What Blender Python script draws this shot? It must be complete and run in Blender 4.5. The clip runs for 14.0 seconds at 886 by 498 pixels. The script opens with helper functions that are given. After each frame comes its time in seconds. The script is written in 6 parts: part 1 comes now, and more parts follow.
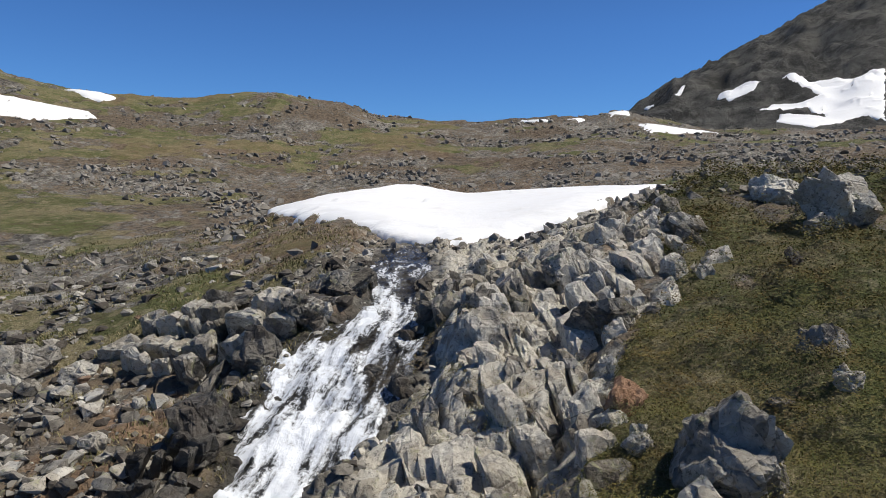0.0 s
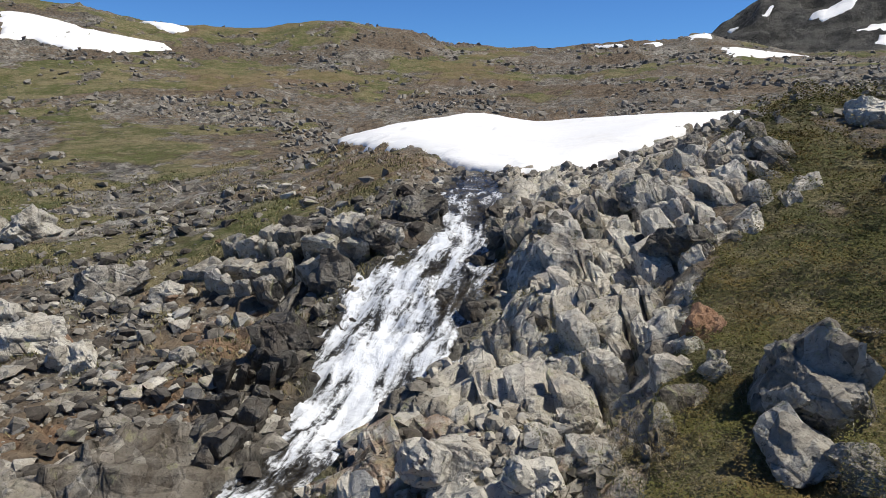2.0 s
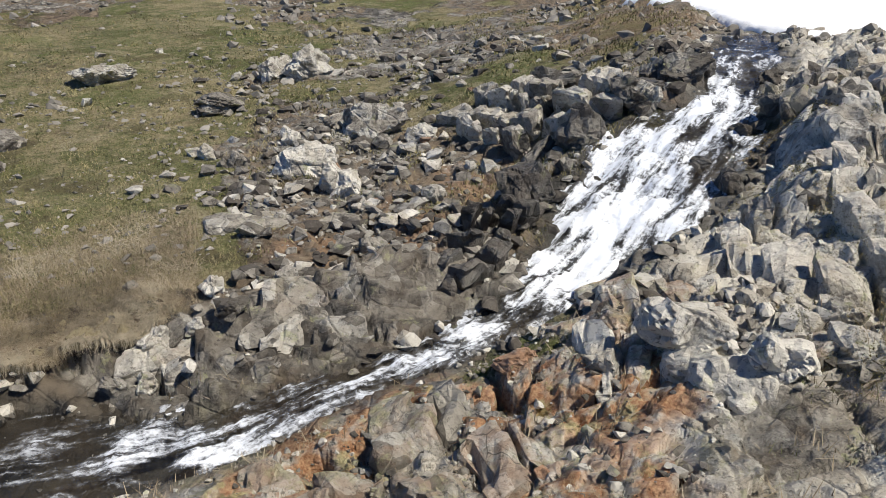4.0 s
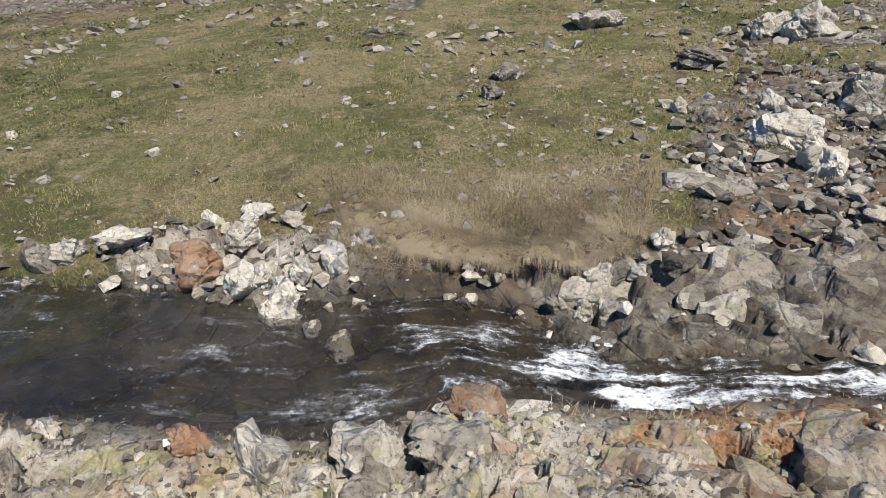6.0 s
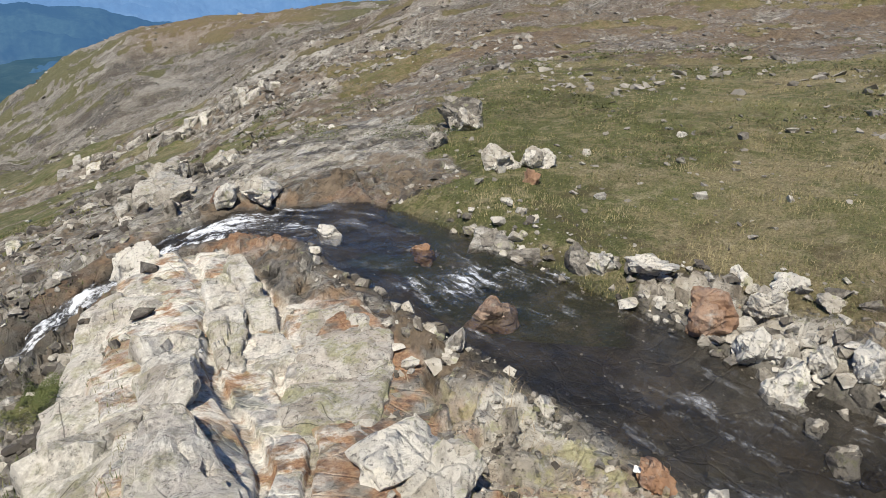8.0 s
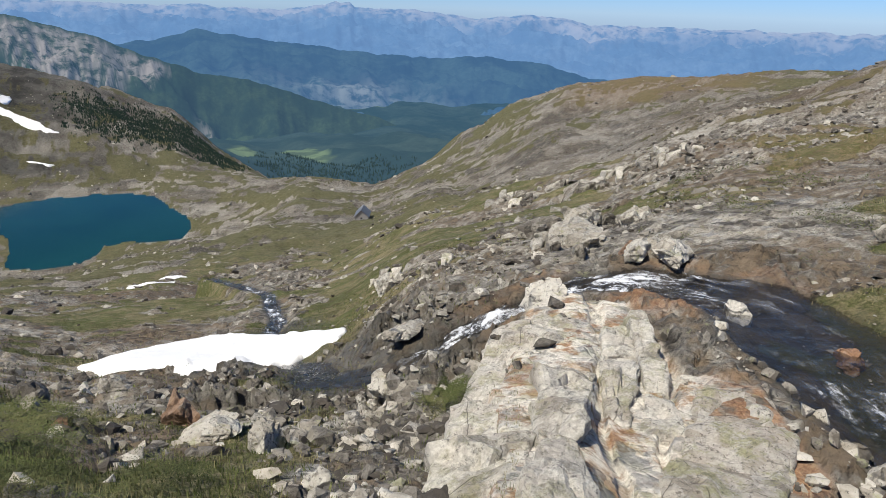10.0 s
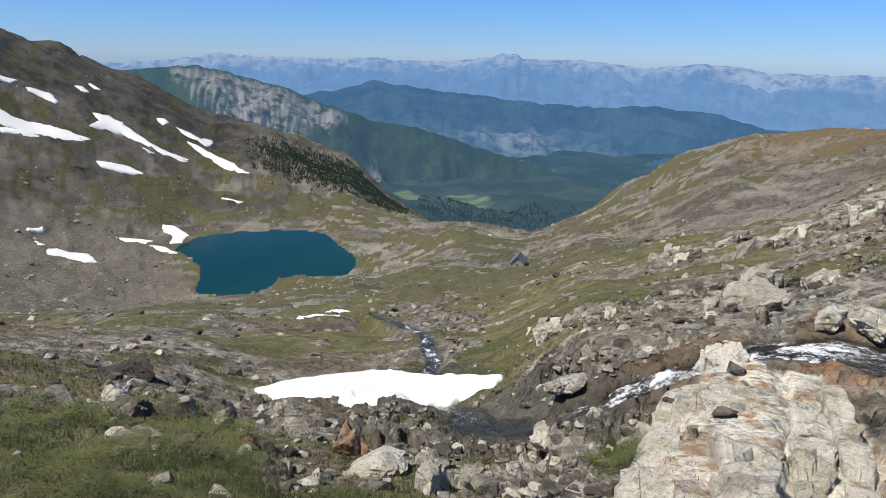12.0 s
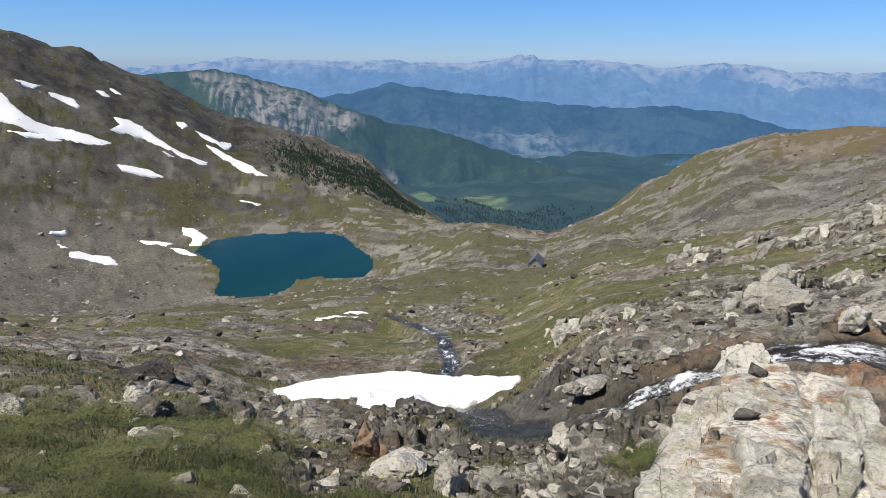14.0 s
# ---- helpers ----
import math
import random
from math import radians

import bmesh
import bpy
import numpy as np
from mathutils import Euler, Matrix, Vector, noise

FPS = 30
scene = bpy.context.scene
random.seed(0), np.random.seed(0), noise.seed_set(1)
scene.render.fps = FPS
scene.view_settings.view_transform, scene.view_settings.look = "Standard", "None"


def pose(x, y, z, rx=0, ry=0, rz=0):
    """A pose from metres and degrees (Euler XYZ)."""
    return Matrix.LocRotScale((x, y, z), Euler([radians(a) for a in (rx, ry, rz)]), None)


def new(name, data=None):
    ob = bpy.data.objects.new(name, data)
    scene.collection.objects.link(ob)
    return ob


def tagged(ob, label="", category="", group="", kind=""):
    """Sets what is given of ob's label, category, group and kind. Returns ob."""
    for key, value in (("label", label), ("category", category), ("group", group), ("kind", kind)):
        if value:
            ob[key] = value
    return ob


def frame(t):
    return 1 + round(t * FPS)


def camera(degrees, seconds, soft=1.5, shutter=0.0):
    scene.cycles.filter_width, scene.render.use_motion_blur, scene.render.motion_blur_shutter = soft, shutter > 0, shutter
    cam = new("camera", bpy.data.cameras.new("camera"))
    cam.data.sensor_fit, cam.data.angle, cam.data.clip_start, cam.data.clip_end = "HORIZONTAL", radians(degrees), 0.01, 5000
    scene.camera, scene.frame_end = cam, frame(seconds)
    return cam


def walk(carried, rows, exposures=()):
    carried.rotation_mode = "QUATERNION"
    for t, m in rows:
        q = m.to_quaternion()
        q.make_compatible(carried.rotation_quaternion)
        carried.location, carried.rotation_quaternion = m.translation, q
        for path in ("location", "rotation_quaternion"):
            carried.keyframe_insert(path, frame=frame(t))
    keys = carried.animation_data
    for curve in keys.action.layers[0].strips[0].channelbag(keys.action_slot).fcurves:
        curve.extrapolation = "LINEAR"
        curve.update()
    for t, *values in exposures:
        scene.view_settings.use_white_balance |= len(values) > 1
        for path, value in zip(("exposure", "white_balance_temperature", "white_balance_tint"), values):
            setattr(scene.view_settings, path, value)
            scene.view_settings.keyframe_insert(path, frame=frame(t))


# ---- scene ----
# ------------------------------------------------------------------ camera
# Metres; z = 0 is the height of the first eye, y points up the valley, x to its right.
cam = camera(65.8, 14.0, soft=0.6)
PATH = [  # seconds, x, y, z, yaw, pitch, roll
    (0.0, -0.004, 0.033, 0.050, 9.69, -5.09, -0.51),
    (0.5, -0.001, 0.039, 0.038, 10.01, -5.79, -0.31),
    (1.0, -0.010, 0.046, 0.016, 11.06, -7.09, -0.33),
    (1.5, -0.031, 0.039, -0.008, 12.47, -8.58, -0.25),
    (2.0, -0.071, 0.037, -0.041, 15.30, -10.83, -0.20),
    (2.2, -0.088, 0.043, -0.055, 16.26, -11.82, -0.32),
    (4.3, -0.281, -0.083, -0.204, 40.74, -24.03, -0.58),
    (4.5, -0.300, -0.096, -0.209, 44.88, -24.58, -0.18),
    (5.0, -0.356, -0.155, -0.226, 53.54, -25.11, -0.17),
    (5.5, -0.395, -0.242, -0.227, 60.98, -25.65, -0.48),
    (6.0, -0.429, -0.361, -0.213, 72.15, -26.47, -0.22),
    (6.5, -0.468, -0.456, -0.214, 82.73, -25.65, -0.25),
    (7.0, -0.458, -0.564, -0.197, 95.78, -24.56, 0.21),
    (7.5, -0.430, -0.643, -0.205, 106.31, -24.00, -0.42),
    (8.0, -0.379, -0.699, -0.209, 116.25, -23.20, -1.26),
    (8.5, -0.322, -0.747, -0.199, 125.29, -21.96, -1.11),
    (9.0, -0.274, -0.801, -0.195, 134.67, -21.10, -1.77),
    (9.2, -0.245, -0.822, -0.196, 138.11, -20.90, -1.88),
    (11.3, 0.065, -0.997, -0.180, 161.96, -16.55, -2.03),
    (11.5, 0.083, -0.996, -0.177, 162.54, -16.15, -2.05),
    (12.0, 0.081, -1.007, -0.180, 163.35, -15.79, -0.98),
    (12.5, 0.087, -1.007, -0.182, 163.91, -15.78, -0.76),
    (13.0, 0.099, -1.000, -0.181, 165.45, -15.74, -0.65),
    (13.5, 0.094, -1.008, -0.179, 164.65, -15.84, -0.76),
    (14.0, 0.091, -1.009, -0.184, 164.67, -15.68, -0.39),
]
walk(cam, [(t, pose(x, y, z, 90 + pitch, roll, yaw)) for t, x, y, z, yaw, pitch, roll in PATH],
     [(0.0, -0.2), (2.2, -0.1), (4.3, 0.22), (7.0, 0.34), (9.2, 0.10), (11.3, 0.09), (14.0, 0.10)])

# ------------------------------------------------------------------ daylight
SUN_YAW, SUN_UP = -80.0, 58.0
world = bpy.data.worlds.new("sky")
scene.world = world
world.use_nodes = True
wn = world.node_tree
sky = wn.nodes.new("ShaderNodeTexSky")
sky.sky_type, sky.sun_disc = "NISHITA", False
sky.sun_elevation, sky.sun_rotation = radians(SUN_UP), radians(-SUN_YAW)
sky.altitude, sky.air_density, sky.dust_density, sky.ozone_density = 2000, 1.0, 0.0, 1.0
tint = wn.nodes.new("ShaderNodeMix")
tint.data_type, tint.blend_type = "RGBA", "MULTIPLY"
tint.inputs[0].default_value = 1.0
haze = wn.nodes.new("ShaderNodeMix")                       # paler air towards the horizon
haze.data_type = "RGBA"
haze.inputs[6].default_value, haze.inputs[7].default_value = (0.54, 0.77, 1.36, 1.0), (0.50, 0.95, 1.58, 1.0)
way = wn.nodes.new("ShaderNodeTexCoord")
split = wn.nodes.new("ShaderNodeSeparateXYZ")
rise = wn.nodes.new("ShaderNodeMapRange")
rise.inputs["From Min"].default_value, rise.inputs["From Max"].default_value = -0.01, 0.11
wn.links.new(way.outputs["Generated"], split.inputs[0])
wn.links.new(split.outputs["Z"], rise.inputs["Value"])
wn.links.new(rise.outputs["Result"], haze.inputs[0])
deep = wn.nodes.new("ShaderNodeMix")                       # and a plainer blue overhead
deep.data_type = "RGBA"
deep.inputs[7].default_value = (0.46, 0.53, 0.66, 1.0)
height = wn.nodes.new("ShaderNodeMapRange")
height.inputs["From Min"].default_value, height.inputs["From Max"].default_value = 0.22, 0.75
wn.links.new(split.outputs["Z"], height.inputs["Value"])
wn.links.new(height.outputs["Result"], deep.inputs[0])
wn.links.new(haze.outputs[2], deep.inputs[6])
wn.links.new(deep.outputs[2], tint.inputs[7])
wn.links.new(sky.outputs[0], tint.inputs[6])
wn.links.new(tint.outputs[2], wn.nodes["Background"].inputs[0])
wn.nodes["Background"].inputs[1].default_value = 0.078
sun = new("sun", bpy.data.lights.new("sun", "SUN"))
sun.data.energy, sun.data.angle, sun.data.color = 5.0, radians(0.53), (1.0, 0.94, 0.84)
sun.matrix_world = pose(0, 0, 60, 90 - SUN_UP, 0, SUN_YAW + 180)

# ------------------------------------------------------------------ land: height of the ground
PX, PY, PZ = -0.15, -0.50, -0.15      # middle of the knoll from which the land is laid out


def hash01(ix, iy, seed):
    h = (ix.astype(np.int64) * 374761393 + iy.astype(np.int64) * 668265263 + seed * 1442695041) & 0xFFFFFFFF
    h = ((h ^ (h >> 13)) * 1274126177) & 0xFFFFFFFF
    h = ((h ^ (h >> 16)) * 2246822519) & 0xFFFFFFFF
    return ((h ^ (h >> 15)) & 0xFFFFFF) / float(0x1000000)


def perlin(x, y, seed=0):
    ix, iy = np.floor(x), np.floor(y)
    fx, fy = x - ix, y - iy
    u, v = fx * fx * fx * (fx * (fx * 6 - 15) + 10), fy * fy * fy * (fy * (fy * 6 - 15) + 10)

    def corner(dx, dy):
        a = hash01(ix + dx, iy + dy, seed) * 2 * np.pi
        return np.cos(a) * (fx - dx) + np.sin(a) * (fy - dy)
    a = corner(0, 0) * (1 - u) + corner(1, 0) * u
    b = corner(0, 1) * (1 - u) + corner(1, 1) * u
    return (a * (1 - v) + b * v) * 1.5


def fbm(x, y, size, octaves=4, seed=0, gain=0.5):
    total, amp, k = 0.0, 1.0, 1.0 / size
    for i in range(octaves):
        total = total + amp * perlin(x * k + 17.3 * i, y * k - 9.1 * i, seed + i)
        amp, k = amp * gain, k * 2.03
    return total


def blocks(x, y, size, seed=0, tilt=0.6):
    """Broken rock: each cell a tilted facet. Returns the facet's height (about -1..1), the width of the joint (0 in a joint) and a chance number."""
    gx, gy = x / size, y / size
    ix, iy = np.floor(gx), np.floor(gy)
    best, second = np.full(gx.shape, 9.0), np.full(gx.shape, 9.0)
    height, chance = np.zeros(gx.shape), np.zeros(gx.shape)
    for dx in (-1, 0, 1):
        for dy in (-1, 0, 1):
            cx, cy = ix + dx, iy + dy
            px, py = cx + hash01(cx, cy, seed), cy + hash01(cx, cy, seed + 1)
            d = np.hypot(gx - px, gy - py)
            tx, ty = hash01(cx, cy, seed + 2) * 2 - 1, hash01(cx, cy, seed + 3) * 2 - 1
            z = hash01(cx, cy, seed + 4) * 2 - 1 + 2 * tilt * (tx * (gx - px) + ty * (gy - py))
            near = d < best
            second = np.where(near, best, np.minimum(second, d))
            height = np.where(near, z, height)
            chance = np.where(near, hash01(cx, cy, seed + 6), chance)
            best = np.where(near, d, best)
    return height, second - best, chance


def smooth(a, b, v):
    t = np.clip((v - a) / (b - a), 0, 1)
    return t * t * (3 - 2 * t)


# Breaklines of the land, from the knoll outwards: bearing (degrees to the left of y), distance, angle above the eye's level.
KNOLL = [(-35, 4.5, -21.5), (-22, 4.8, -22.5), (-12, 4.8, -24.5), (-2, 4.2, -31), (8, 3.8, -36), (18, 3.5, -41), (28, 3.6, -43), (40, 3.7, -43.6),
         (52, 3.75, -44), (65, 3.8, -44.5), (80, 3.85, -45.2), (95, 3.9, -44.6), (110, 3.9, -43.3), (125, 3.9, -42), (140, 4.0, -41), (150, 4.0, -40.5),
         (160, 4.2, -38.5), (170, 4.2, -37), (180, 4.2, -35.5), (190, 4.2, -33.5), (205, 4.2, -30.5), (240, 4.5, -22), (290, 5, -15)]
NEAR = [(-35, 8, -9), (-22, 8, -10), (-12, 8, -11.5), (-2, 8, -13.5), (8, 7.5, -15.5), (18, 7.4, -20.5), (28, 6.7, -27), (40, 5.8, -33),
        (52, 5.4, -36.3), (65, 5.4, -37.3), (80, 4.9, -40.7), (95, 5.2, -38.6), (110, 6.5, -32.3), (125, 7.2, -30), (140, 7.5, -29.8), (150, 7.5, -31),
        (160, 7.5, -32.5), (170, 7.5, -32), (180, 7.5, -30.5), (190, 7.5, -27), (205, 7.5, -24), (240, 8, -14), (290, 8, -6)]
BANK = [(-35, 12, -2), (-22, 12, -2.5), (-12, 12, -3), (-2, 12, -4.5), (8, 10.5, -8), (18, 10.5, -11), (28, 10, -16.5), (40, 8.6, -21.5),
        (52, 8.1, -22.8), (65, 8.1, -24), (80, 8.7, -22.8), (95, 8.9, -23.8), (110, 10.2, -21), (125, 12.5, -18.5), (140, 12, -22), (150, 11.5, -25.5),
        (160, 11.5, -28.5), (170, 11.5, -29.6), (180, 11.5, -28), (190, 11.5, -25), (205, 11.5, -21.5), (240, 13, -9), (290, 13, 0)]
MEADOW = [(-35, 18, 2.2), (-22, 18, 2), (-12, 18, 1.8), (-2, 16, -1.7), (8, 14, -5.2), (18, 14, -5.5), (28, 14, -8.5), (40, 14, -11.5),
          (52, 14, -12.5), (65, 14.5, -12.8), (80, 14.5, -13.5), (95, 15, -14), (110, 15.5, -14.5), (125, 16, -15.5), (140, 17, -18.5), (150, 17, -20.5),
          (160, 19, -26), (170, 19, -27.2), (180, 18, -26.6), (190, 17, -23), (205, 16, -19), (240, 20, -6), (290, 18, 4)]
RISE = [(-35, 30, 2.2), (-22, 30, 1.2), (-12, 30, 0.6), (-2, 30, -0.2), (8, 38, -0.6), (18, 38, -0.3), (28, 30, -2), (40, 28, -3.5),
        (52, 26, -4.5), (65, 26, -5.2), (80, 26, -6), (95, 27, -7.5), (110, 28, -8.5), (125, 30, -11.5), (140, 32, -15.9), (150, 34, -18.4),
        (160, 36, -22.2), (170, 36, -23), (180, 34, -22.5), (190, 34, -20.5), (205, 32, -18), (240, 40, -5), (290, 40, 5)]
SLOPE = [(-35, 70, 4), (-22, 70, 3.4), (-12, 70, 3.4), (-2, 70, 3.2), (8, 70, 2.6), (18, 70, 2.6), (28, 65, 2.5), (40, 60, 2),
         (52, 55, 0), (65, 55, -1.8), (80, 55, -3), (95, 60, -4), (110, 60, -5), (125, 65, -7.8), (131, 75, -9), (137, 85, -11.5), (143, 90, -13.6), (150, 100, -15.7),
         (160, 100, -18.8), (170, 95, -20), (180, 90, -20.4), (190, 90, -19.6), (205, 90, -17), (240, 90, -3), (290, 90, 6)]
CREST = [(-35, 150, 4.5), (-22, 150, 4.4), (-12, 140, 4.6), (-5, 120, 6.2), (0, 120, 5.8), (6, 115, 5.2), (11, 115, 5.2), (14.5, 115, 5.5), (18, 115, 6.9), (23, 115, 7.5), (29, 120, 6.3), (33, 122, 6.4), (38, 126, 6.7), (42, 130, 7.5),
         (52, 140, 7.5), (65, 140, 5.5), (80, 140, 3.5), (95, 140, 1.5), (109, 150, -0.6), (116, 150, -2.4), (125, 150, -6), (140, 150, -13.3), (150, 160, -16.6),
         (156, 220, -16.9), (162, 220, -16.4), (170, 215, -17.9), (180, 215, -19.2), (190, 215, -18.9), (205, 215, -16), (240, 200, -2), (290, 200, 7)]
HOLLOW = [(-35, 320, 4), (-22, 320, 4.0), (-12, 320, 4.0), (0, 300, 4.0), (20, 300, 4), (42, 300, 5), (80, 300, 2), (109, 300, -1.6), (125, 300, -5.2), (140, 300, -8.5),
          (150, 300, -13), (156, 290, -15.2), (162, 270, -15.4), (167, 255, -17.6), (171, 250, -18.9), (185, 250, -18.9), (190, 255, -18), (205, 260, -14), (240, 300, 0), (290, 350, 8)]
SHORE = [(-35, 900, 15.5), (-22, 900, 14), (-17.6, 900, 12.2), (-14.7, 900, 10.6), (-12.8, 900, 9.3), (-11.3, 900, 8.6), (-10, 900, 7.8), (-8.9, 900, 7.0), (-6.8, 900, 5.7), (-5, 900, 4.2), (-2, 900, 2.5), (2, 900, 2), (20, 700, 1.5), (42, 500, 4), (80, 500, 1), (109, 400, -2),
         (116, 400, -2.9), (124, 400, -3.3), (132.7, 400, -4.4), (139.5, 400, -5.4), (143.6, 395, -7), (147.6, 390, -9.4), (151.5, 385, -12.4), (155.6, 375, -14), (161, 350, -13.5), (165, 345, -13.8),
         (171, 350, -14.1), (180, 345, -13.9), (185, 340, -14.2), (190, 345, -13), (205, 330, -10), (240, 450, 2), (290, 700, 14)]
RIDGE = [(-35, 1100, 17), (-22, 1100, 14), (-12, 1100, 8), (-5, 1100, 3), (0, 1100, 1.0), (42, 1000, 1), (80, 800, -2), (109, 600, -4), (124, 560, -5.5), (140, 560, -9), (150, 560, -16), (160, 560, -18), (166, 530, -12.9),
         (171.4, 520, -8.7), (177.7, 520, -6.4), (182, 530, -5.4), (187.9, 540, -2.2), (192.5, 550, -0.2), (196.4, 560, 1.3), (205, 570, 4.5), (240, 800, 8), (290, 1000, 15)]
VALLEY = [(-35, 1400, 6), (0, 1400, 0), (42, 1400, -3), (109, 1200, -8), (140, 1200, -11.3), (155, 1200, -11), (162, 1150, -11), (170, 1150, -11), (180, 1100, -12), (205, 1100, -6), (240, 1300, 0), (290, 1400, 6)]
FLOOR = [(-35, 2000, -4), (42, 2000, -6), (140, 2000, -9.2), (205, 2000, -9.2), (290, 2000, -4)]
PLAIN = [(-35, 4900, -3.4), (42, 4900, -3.8), (140, 4900, -3.9), (205, 4900, -3.9), (290, 4900, -3.4)]
BREAKS = [KNOLL, NEAR, BANK, MEADOW, RISE, SLOPE, CREST, HOLLOW, SHORE, RIDGE, VALLEY, FLOOR, PLAIN]

# The stream's middle line: x, y, water level, half width, share of white water.
STREAM = [
    (-3.60, 16.50, -1.36, 0.40, 0.10), (-3.11, 12.86, -1.54, 0.70, 0.50), (-2.88, 11.68, -1.81, 0.40, 0.40), (-2.68, 10.70, -1.98, 0.40, 0.90), (-2.84, 9.84, -2.22, 0.95, 0.62),
    (-3.00, 8.84, -2.64, 1.12, 0.80), (-3.14, 7.91, -3.10, 0.95, 0.90), (-3.22, 7.10, -3.42, 0.55, 0.90), (-3.38, 5.67, -3.62, 0.27, 0.74),
    (-3.78, 4.45, -3.75, 0.22, 0.66), (-4.36, 3.56, -3.95, 0.26, 0.58), (-4.74, 2.77, -4.10, 0.40, 0.62), (-5.38, 2.12, -4.18, 0.65, 0.56),
    (-5.88, 1.47, -4.20, 1.00, 0.36), (-6.04, 0.25, -4.21, 1.10, 0.34), (-6.48, -0.75, -4.22, 1.10, 0.22), (-7.14, -1.99, -4.23, 1.20, 0.05)]
STREAM_LOW = [
    (-7.14, -1.99, -4.23, 1.20, 0.05), (-8.02, -3.97, -4.28, 1.15, 0.50), (-8.87, -5.61, -4.35, 1.15, 0.10), (-9.51, -7.10, -4.45, 1.00, 0.30), (-8.95, -8.85, -4.62, 0.60, 0.58),
    (-8.09, -9.55, -4.84, 0.30, 0.72), (-6.54, -9.72, -5.14, 0.15, 0.70), (-5.34, -9.62, -5.42, 0.16, 0.70), (-4.29, -9.80, -5.85, 0.40, 0.15),
    (-3.72, -11.39, -6.60, 0.50, 0.10), (-4.79, -13.99, -8.00, 0.50, 0.10), (-4.41, -18.70, -9.90, 0.40, 0.20), (-7.04, -25.34, -12.2, 0.28, 0.55),
    (-8.67, -32.50, -14.0, 0.28, 0.5), (-7.98, -43.50, -17.0, 0.2, 0.3)]
RUN = np.array(STREAM + STREAM_LOW[1:])


def loft(bearing, dist):
    """Height of the land between the breaklines, bearing in degrees (one per column), dist in metres (one per row)."""
    rs, zs = [], []
    for line in BREAKS:
        a = np.array(line)
        order = np.argsort(a[:, 0])
        a = a[order]
        ax = np.concatenate([a[-2:, 0] - 360, a[:, 0], a[:2, 0] + 360])
        rr = np.concatenate([a[-2:, 1], a[:, 1], a[:2, 1]])
        ee = np.concatenate([a[-2:, 2], a[:, 2], a[:2, 2]])
        i = np.clip(np.searchsorted(ax, bearing) - 1, 0, len(ax) - 2)
        t = (bearing - ax[i]) / (ax[i + 1] - ax[i])
        t = 0.55 * t + 0.45 * t * t * (3 - 2 * t)
        r = rr[i] + (rr[i + 1] - rr[i]) * t
        e = ee[i] + (ee[i + 1] - ee[i]) * t
        rs.append(r), zs.append(PZ + r * np.tan(np.radians(e)))
    one = np.ones_like(bearing)
    rs, zs = [one * 0.01, one * 1.3] + rs, [one * -1.72, one * -1.74] + zs
    R, Z = np.log(np.array(rs) + 0.6), np.array(zs)           # (lines, columns)
    h, d = np.diff(R, axis=0), np.diff(Z, axis=0)
    s = d / h
    m = np.zeros_like(Z)
    same = s[1:] * s[:-1] > 0
    w1, w2 = 2 * h[1:] + h[:-1], h[1:] + 2 * h[:-1]
    m[1:-1] = np.where(same, (w1 + w2) / (w1 / np.where(same, s[:-1], 1) + w2 / np.where(same, s[1:], 1)), 0)
    m[0], m[-1] = s[0], s[-1]
    q = np.log(dist + 0.6)
    out = np.empty((len(dist), len(bearing)))
    for j in range(len(bearing)):
        k = np.clip(np.searchsorted(R[:, j], q) - 1, 0, len(R) - 2)
        t = np.clip((q - R[k, j]) / h[k, j], 0, 1)
        t2, t3 = t * t, t * t * t
        out[:, j] = ((2 * t3 - 3 * t2 + 1) * Z[k, j] + (t3 - 2 * t2 + t) * h[k, j] * m[k, j]
                     + (3 * t2 - 2 * t3) * Z[k + 1, j] + (t3 - t2) * h[k, j] * m[k + 1, j])
    return out


def along(line, x, y):
    """Distance of points from a line of (x, y, level, half width, white), and level and half width at its nearest place."""
    line = np.asarray(line, float)
    best = np.full(x.shape, 1e9)
    level, half, side = np.zeros(x.shape), np.ones(x.shape), np.zeros(x.shape)
    for a, b in zip(line[:-1], line[1:]):
        dx, dy = b[0] - a[0], b[1] - a[1]
        t = np.clip(((x - a[0]) * dx + (y - a[1]) * dy) / (dx * dx + dy * dy), 0, 1)
        d = np.hypot(x - a[0] - t * dx, y - a[1] - t * dy)
        near = d < best
        best = np.where(near, d, best)
        level = np.where(near, a[2] + t * (b[2] - a[2]), level)
        half = np.where(near, a[3] + t * (b[3] - a[3]), half)
        side = np.where(near, np.sign(dx * (y - a[1]) - dy * (x - a[0])), side)
    return best, level, half, side


def inside(poly, x, y):
    """Signed distance to the outline of a polygon in plan, positive inside."""
    p = np.asarray(poly, float)
    best, odd = np.full(x.shape, 1e9), np.zeros(x.shape, bool)
    for a, b in zip(p, np.roll(p, -1, axis=0)):
        dx, dy = b[0] - a[0], b[1] - a[1]
        t = np.clip(((x - a[0]) * dx + (y - a[1]) * dy) / (dx * dx + dy * dy + 1e-12), 0, 1)
        best = np.minimum(best, np.hypot(x - a[0] - t * dx, y - a[1] - t * dy))
        odd ^= ((a[1] > y) != (b[1] > y)) & (x < (b[0] - a[0]) * (y - a[1]) / (b[1] - a[1] + 1e-12) + a[0])
    return np.where(odd, best, -best)


def plan(bearing, dist):
    """x, y of a bearing and distance from the knoll's middle."""
    b = np.radians(bearing)
    return PX - dist * np.sin(b), PY + dist * np.cos(b)


